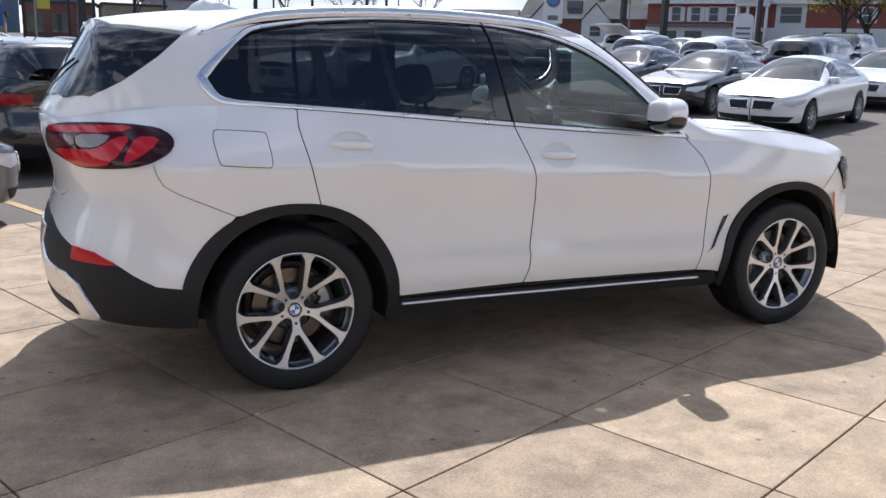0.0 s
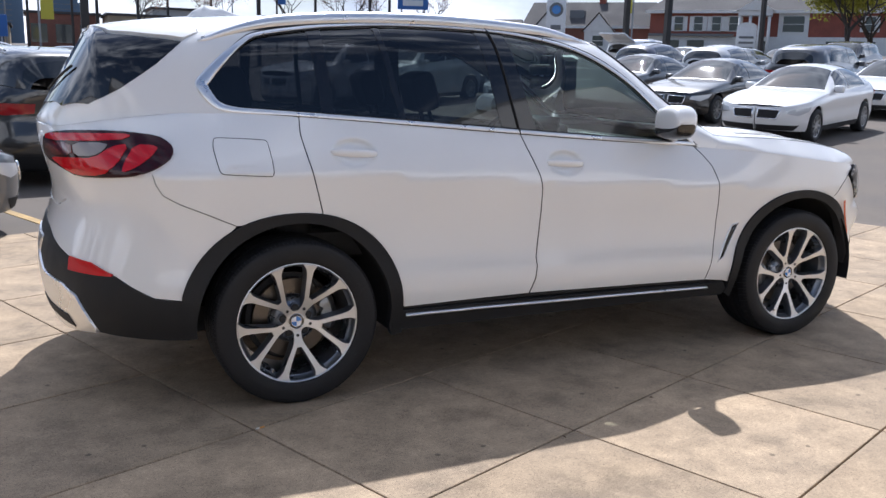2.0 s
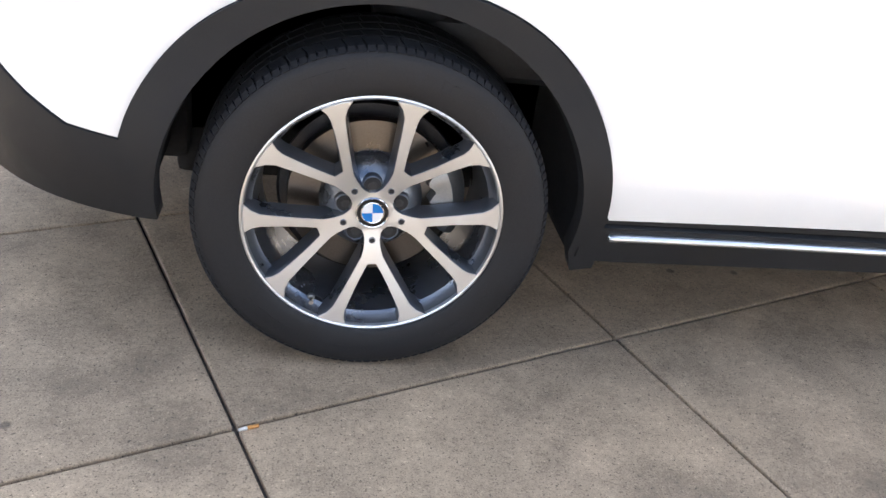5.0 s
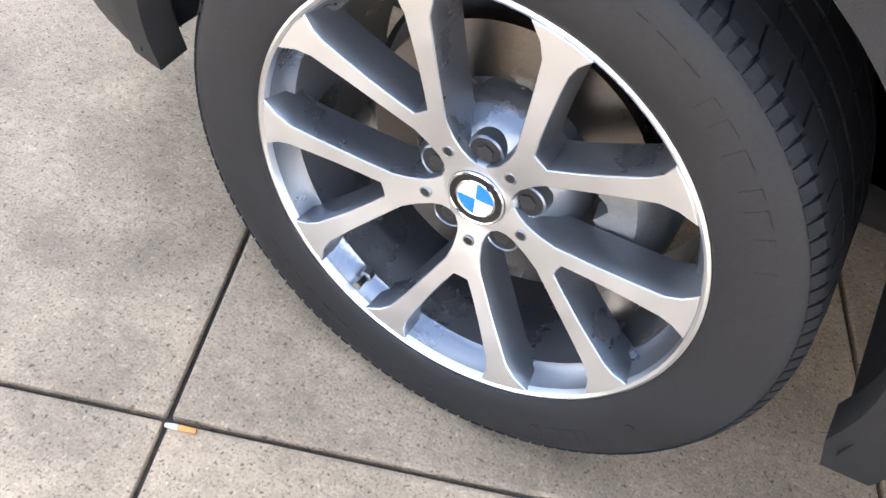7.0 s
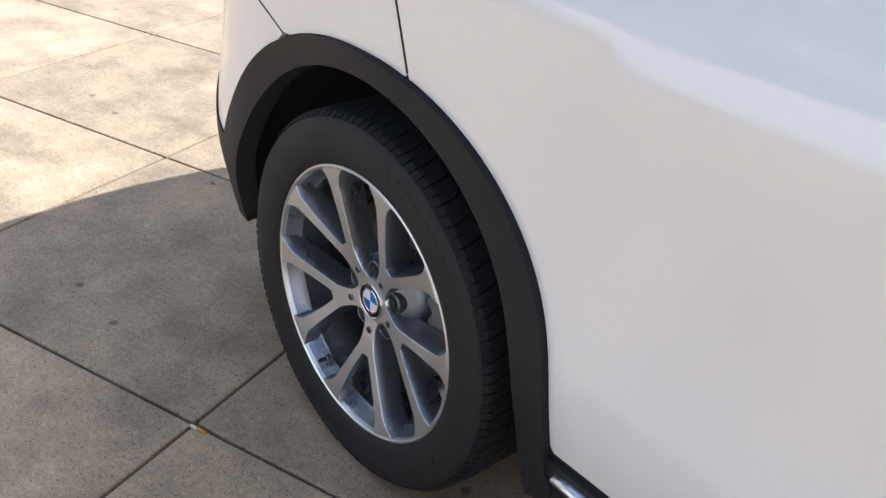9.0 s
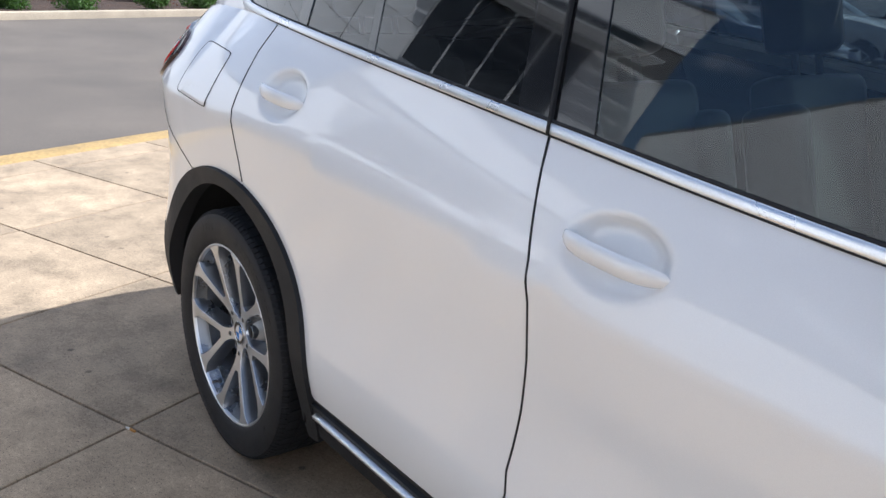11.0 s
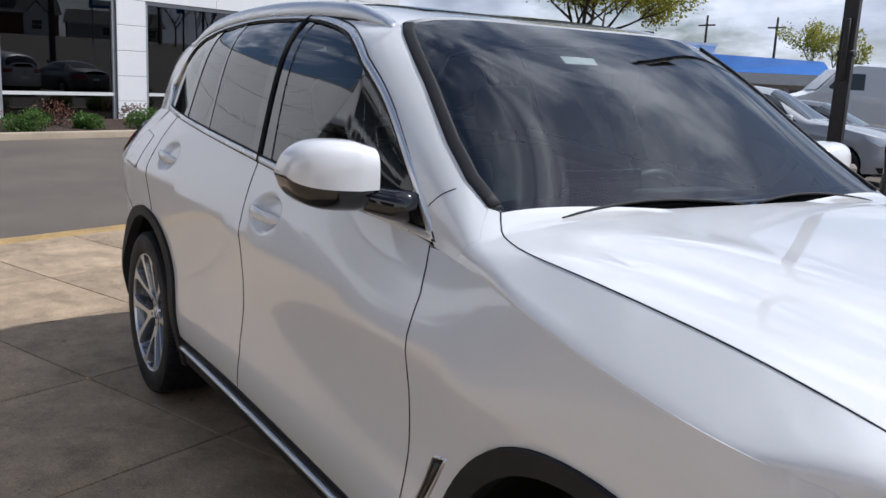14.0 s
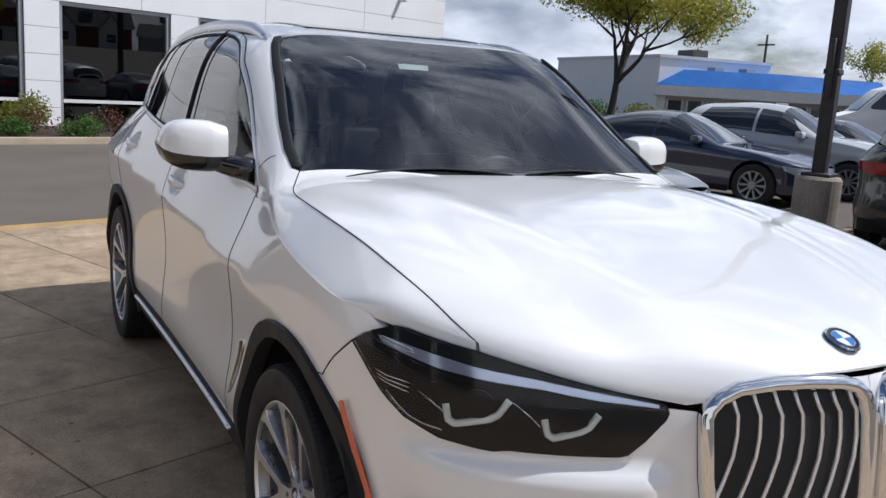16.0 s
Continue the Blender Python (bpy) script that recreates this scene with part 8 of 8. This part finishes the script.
board("pylon_sign", "white pylon sign with a round badge", 22.75, 33.3, 3.6, 5.6, 0.95, (-0.3, 0.3), round_badge=True, bars=((0, 3.75, 0.5, 0.22, SIGN_GREY),))
t = board("street_sign", "small white sign with a rounded top", 36.8, 35.0, 2.6, 4.55, 1.1, (), bars=((0, 3.9, 0.8, 0.12, SIGN_GREY), (0, 3.6, 0.8, 0.12, SIGN_GREY), (0, 3.3, 0.8, 0.12, SIGN_GREY)))
v, f = lathe([(0.0001, -0.14), (0.55, -0.14), (0.55, 0.14), (0.0001, 0.14)], 28)
child("top", mesh_of([(a, b, d * 0.5 + 4.53) for a, b, d in v], f, [SIGN_WHITE], smooth=False), t)
solid("foot", t, SIGN_WHITE, ((-0.5, -0.12, 1.0), (0.5, 0.12, 2.6)))
p = beyond(30.2, 69, 7.0, 1.0)
board("blue_sign", "blue sign board on posts by the street", p.x, p.y, 7.0, 8.2, 2.7, (-1, 1), SIGN_BLUE, bars=((0, 7.3, 1.8, 0.5, SIGN_WHITE),))
board("blue_sign", "blue sign of a neighbouring dealer with a white mark", -3.4, 65, 3.3, 4.8, 2.4, (-0.8, 0.8), SIGN_BLUE, bars=((-0.25, 3.6, 0.12, 0.9, SIGN_WHITE), (0.35, 3.6, 0.12, 0.9, SIGN_WHITE), (0.05, 4.0, 0.5, 0.12, SIGN_WHITE)))
t = board("banner", "yellow banner on a grey street pole", 0.4, 65, 4.6, 6.2, 0.85, (), BANNER)
solid("pole", t, GALV, ((-0.62, -0.07, 1.5), (-0.48, 0.07, 14)))
p = beyond(37.3, 47, 0, 1.3)
t = board("banner", "yellow banner on a grey street pole", p.x, p.y, 7.3, 8.7, 0.6, (), BANNER)
solid("pole", t, GALV, ((0.32, -0.07, 2.5), (0.46, 0.07, 15)))
p = beyond(13.9, 52, 0, 1.2)
t = board("banner", "dark blue banner on a street pole", p.x, p.y, 6.4, 8.2, 0.6, (), SIGN_BLUE)
solid("pole", t, POLE, ((-0.46, -0.07, 1.5), (-0.32, 0.07, 14)))
# low buildings at the far street, and glass towers
for i, (x, y, w, h, m, lab) in enumerate(((-7, 92, 9, 2.4, TANWALL, "tan low shop far across the street"), (2.5, 96, 7, 3.4, RUST, "dull red low shop far across the street"), (9.5, 92, 6, 3.2, TANWALL, "tan low shop far across the street"), (14, 97, 5, 4.0, STUCCO, "pale low shop far across the street"), (-18, 95, 10, 3.0, STUCCO, "pale low building far across the street"))):
    t = thing("far_shop", lab, "shop", "shops across the street", at=Matrix.Translation((x, y, grade(x, y))))
    solid("wall", t, m, ((-w / 2, 0, -0.8), (w / 2, 7, h)))
    solid("roof", t, ROOF_DARK, ((-w / 2 - 0.2, -0.2, h), (w / 2 + 0.2, 7.2, h + 0.25)))
    for k in range(3):
        c = -w / 2 + w * (k + 0.5) / 3
        solid("window", t, DARK_PANE, ((c - w * 0.11, -0.03, 0.5), (c + w * 0.11, -0.004, h * 0.7)))
TOWER = material("blue_tower_glass", (0.10, 0.17, 0.27), 0.25, 0.0, 0.3)
for x0, x1, top, lab in ((-27, -2, 38.5, "blue glass office tower in the distance"), (9, 27, 37, "second blue glass office tower in the distance")):
    t = thing("glass_tower", lab, "tower", at=Matrix.Translation((x0, 495, 4)))
    w, h = x1 - x0, top - 4
    solid("core", t, TOWER, ((0, 0, -1), (w * 0.8, 25, h)), ((w * 0.8, 4, -1), (w, 25, h - 4)))
    solid("roof_plant", t, FRAME, ((w * 0.15, 3, h), (w * 0.6, 18, h + 2.2)))
    nf = 13
    tagged(solid("floor_line", t, SIGN_GREY, *[((-0.1, -0.25, h * (i + 1) / nf - 0.35), (w * 0.8, -0.002, h * (i + 1) / nf)) for i in range(nf)]), kind="stuff")
    tagged(solid("fin", t, TOWER, *[((w * 0.8 * i / 14, -0.5, -1), (w * 0.8 * i / 14 + 0.35, -0.27, h)) for i in range(15)]), kind="stuff")

# the blue-roofed building beyond the trees
RB = thing("blue_roof_building", "low white building with a bright blue hipped roof", "building", at=Matrix.Identity(4))
v = [(-39.9, 38.1, 2.72), (-34.3, 43.6, 2.72), (-29.5, 47.6, 2.72), (-39.4, 40.0, 3.80), (-35.4, 43.9, 3.80), (-31.0, 48.6, 3.62), (-46, 44, 2.72), (-36, 56, 2.72)]
child("roof", mesh_of(v, [(0, 1, 4, 3), (1, 2, 5, 4), (3, 4, 7, 6), (4, 5, 7), (0, 3, 6)], [BLUE_ROOF], smooth=False), RB, "bright blue metal roof")
for a, b in (((-39.9, 38.1), (-34.3, 43.6)), ((-34.3, 43.6), (-29.5, 47.6))):
    a, b = Vector(a), Vector(b)
    d = (b - a).normalized()
    m = Matrix.Translation((a.x, a.y, 0)) @ Matrix.Rotation(math.atan2(d.y, d.x), 4, "Z")
    L = (b - a).length
    solid("fascia", RB, TRIM, ((0, -0.03, 2.05), (L, 0.2, 2.71)), at=m, label="white fascia")
    solid("wall", RB, STUCCO, ((0.5, 0.9, -0.5), (L - 0.2, 1.1, 2.05)), at=m)
    solid("soffit", RB, STUCCO, ((0, 0.2, 2.0), (L, 1.4, 2.06)), at=m)
    k = 5
    for i in range(k):
        x = 0.9 + (L - 1.4) * i / k
        wd = solid("window", RB, DARK_PANE, ((x, 0.84, 0.1), (x + L / k * 0.55, 0.898, 1.75)), at=m)
        solid("window_frame", wd, TRIM, ((x - 0.1, 0.80, 0.1), (x, 0.898, 1.85)), ((x + L / k * 0.55, 0.80, 0.1), (x + L / k * 0.55 + 0.1, 0.898, 1.85)))
for q in ((-38.2, 41.2), (-36.8, 42.6)):
    solid("roof_unit", RB, FRAME, ((q[0] - 0.9, q[1] + 0.6, 3.0), (q[0] - 0.2, q[1] + 1.4, 4.05)))
t = thing("white_hall", "plain white hall behind the blue roof", "building", at=Matrix.Translation((-39.8, 38.3, -0.4)) @ Matrix.Rotation(radians(80), 4, "Z"))
solid("wall", t, PANEL, ((0.2, 0.4, 0), (9, 16, 4.9)))
solid("roof", t, TRIM, ((0.1, 0.3, 4.9), (9.1, 16.1, 5.1)))
solid("roof_unit", t, ROOF_DARK, ((4.4, 3, 5.1), (5.6, 5, 5.75)))

# trees
tree(-22.6, 20.5, 7.6, 0.84, 34000, LEAF_SPRING, "spring tree with dark forked trunk and yellow-green young leaves", 5, 0.07, radius=0.19, puff=0.62, z=-0.1, trunk=0.20)
tree(-36.3, 56.5, 6.6, 0.6, 4200, LEAF_SPRING, "far spring tree in yellow-green leaf", 8, 0.10, radius=0.16, puff=0.6, z=-0.1)
tree(36.8, 27.9, 6.2, 0.66, 17000, LEAF_SPRING, "street tree in yellow-green spring leaf", 14, 0.085, radius=0.16, puff=0.6, trunk=0.24)
tree(41.5, 30.2, 5.6, 0.66, 6500, LEAF_SPRING, "second street tree in yellow-green spring leaf", 17, 0.085, radius=0.15, puff=0.6)
for i, (x, y, h) in enumerate(((7.5, 76, 6.5), (15, 78, 6), (21, 76, 7.5), (28, 80, 7), (39, 103, 8.5), (46, 101, 8))):
    tree(x, y, h, 0.6, 1100, BUD, "bare spring tree with reddish buds", 30 + i, 0.07, radius=0.13, puff=0.5, depth=4, group="bare trees")
for i, (x, y, r) in enumerate(((-24.5, 24.0, 1.5), (-22.6, 25.6, 1.3), (-20.8, 27.0, 1.4), (-26.5, 22.6, 1.5), (-19.0, 28.2, 1.2))):
    bush(x, y, r, LEAF_GOLD if i % 2 == 0 else LEAF_GREEN, "loose golden-green hedge bush beside the lot", 130 + i, 3600, 0.06, 0.85, False, "hedge_bush", -0.1)
# utility poles
for x, y in ((-55.4, 65), (-50.8, 69.4)):
    t = thing("utility_pole", "wooden utility pole with crossarm far away", "utility pole", at=Matrix.Translation((x, y, -0.5)))
    child("pole", tube_mesh([(0, 0, 0), (0, 0, 4.5), (0, 0, 9)], [0.15, 0.13, 0.1], BARK, 8), t)
    solid("crossarm", t, BARK, ((-1.0, -0.06, 8.0), (1.0, 0.06, 8.14)))


def van(x, y, heading):
    t = thing("white_van", "white delivery van parked beyond the lot", "van", at=Matrix.Translation((x, y, grade(x, y))) @ Matrix.Rotation(radians(heading), 4, "Z"))
    side = [(-0.9, 0.45), (-0.95, 1.2), (-0.85, 2.35), (2.5, 2.42), (3.0, 2.25), (3.75, 1.45), (4.35, 1.25), (4.5, 0.9), (4.5, 0.45)]
    v, f, n = [], [], len(side)
    for y_, k in ((-0.98, 0.0), (-0.80, 1.0), (0.80, 1.0), (0.98, 0.0)):
        v += [(a, y_ * (0.92 if b > 1.5 else 1.0), b + (0.0 if k else -0.05 * (b > 2))) for a, b in side]
    for r in range(3):
        f += [(r * n + i, r * n + (i + 1) % n, (r + 1) * n + (i + 1) % n, (r + 1) * n + i) for i in range(n)]
    f += [tuple(range(n))[::-1], tuple(range(3 * n, 4 * n))]
    child("body", mesh_of(v, f, [P_WHITE], smooth=False), t)
    child("windscreen", mesh_of([(3.06, -0.76, 2.20), (3.06, 0.76, 2.20), (3.72, 0.80, 1.50), (3.72, -0.80, 1.50)], [(0, 1, 2, 3)], [DARK_PANE], smooth=False), t).location = (0.015, 0, 0.012)
    for s in (-1, 1):
        child("side_window", mesh_of([(2.2, 0.912 * s, 2.1), (2.95, 0.908 * s, 2.1), (3.45, 0.95 * s, 1.55), (2.2, 0.95 * s, 1.55)], [(0, 1, 2, 3)], [DARK_PANE], smooth=False), t).location = (0, 0.02 * s, 0)
        for ax in (0.2, 3.4):
            vv, ff = lathe([(0.0001, -0.12), (0.34, -0.12), (0.36, -0.08), (0.36, 0.12)], 24)
            w = child("wheel", mesh_of(vv, ff, [RUBBER], smooth=False), t)
            w.matrix_basis = pose(ax, -0.9 * s, 0.36, 0, 0, 0 if s > 0 else 180)
            vv, ff = lathe([(0.0001, -0.125), (0.21, -0.125), (0.22, -0.121)], 20)
            child("rim", mesh_of(vv, ff, [GALV], smooth=False), w)


van(-13.2, 28.6, 230)

# ---- small things on the ground ----
def lying(name, label, category, x, y, turn, pieces):
    t = thing(name, label, category, at=Matrix.Translation((x, y, 0)) @ Matrix.Rotation(radians(turn), 4, "Z"))
    for nm, pts, r, mat in pieces:
        child(nm, tube_mesh(pts, r, mat, 10), t)
    return t


FILTER = speckled("orange_filter_paper", (0.62, 0.30, 0.08), 0.8, 0.2, 300, 30)
ASH = speckled("white_paper_tube", (0.70, 0.67, 0.62), 0.8, 0.2, 300, 30)
LEAF_DEAD = leafy("dry_leaf", (0.07, 0.04, 0.02), (0.13, 0.08, 0.04))
lying("cigarette_butt", "orange and white cigarette butt lying in a joint", "litter", -0.236, -1.201, 21, (("filter", [(0.0, 0, 0.0045), (0.012, 0, 0.0045), (0.024, 0, 0.0045)], 0.004, FILTER), ("paper", [(-0.018, 0, 0.004), (-0.008, 0, 0.0045), (0.0, 0, 0.0045)], [0.003, 0.004, 0.0041], ASH)))
rng = random.Random(12)
for i in range(34):
    p, q = rng.uniform(-3.0, 5.2), rng.uniform(-4.5, 1.2)
    w = SITE @ Vector((p, q, 0))
    t = thing("dry_leaf", "small brown dry leaf lying on the concrete", "leaf", "leaves on the apron", at=Matrix.Translation((w.x, w.y, 0.0015)) @ Matrix.Rotation(rng.uniform(0, 6.28), 4, "Z"))
    s = rng.uniform(0.005, 0.013)
    v = [(-s, 0, 0), (-s * 0.3, s * 0.45, s * 0.25), (s, 0, s * 0.1), (-s * 0.2, -s * 0.5, s * 0.2), (-s, 0, -0.001), (-s * 0.3, s * 0.45, s * 0.25 - 0.001), (s, 0, s * 0.1 - 0.001), (-s * 0.2, -s * 0.5, s * 0.2 - 0.001)]
    child("blade", mesh_of(v, [(0, 3, 2, 1), (4, 5, 6, 7), (0, 1, 5, 4), (1, 2, 6, 5), (2, 3, 7, 6), (3, 0, 4, 7)], [LEAF_DEAD], smooth=False), t)
# parking stripes on the asphalt
for p in (-1.44, 1.41, 4.26, 7.11):
    a, b = SITE @ Vector((p, 5.25, 0)), SITE @ Vector((p, 10.4, 0))
    u = Vector((math.cos(radians(SITE_ANGLE)), math.sin(radians(SITE_ANGLE)), 0)) * 0.05
    n = 8
    v = []
    for i in range(n + 1):
        c = a + (b - a) * i / n
        for k in (-1, 1):
            w = c + u * k
            v += [(w.x, w.y, grade(w.x, w.y) + 0.006), (w.x, w.y, grade(w.x, w.y) - 0.01)]
    f = []
    for i in range(n):
        k = i * 4
        f += [(k, k + 2, k + 6, k + 4), (k, k + 4, k + 5, k + 1), (k + 2, k + 3, k + 7, k + 6)]
    ob = new("stripe", mesh_of(v, f, [YELLOW], smooth=False))
    tagged(ob, "worn yellow parking stripe on the asphalt", "road marking", "parking stripes", "structure")
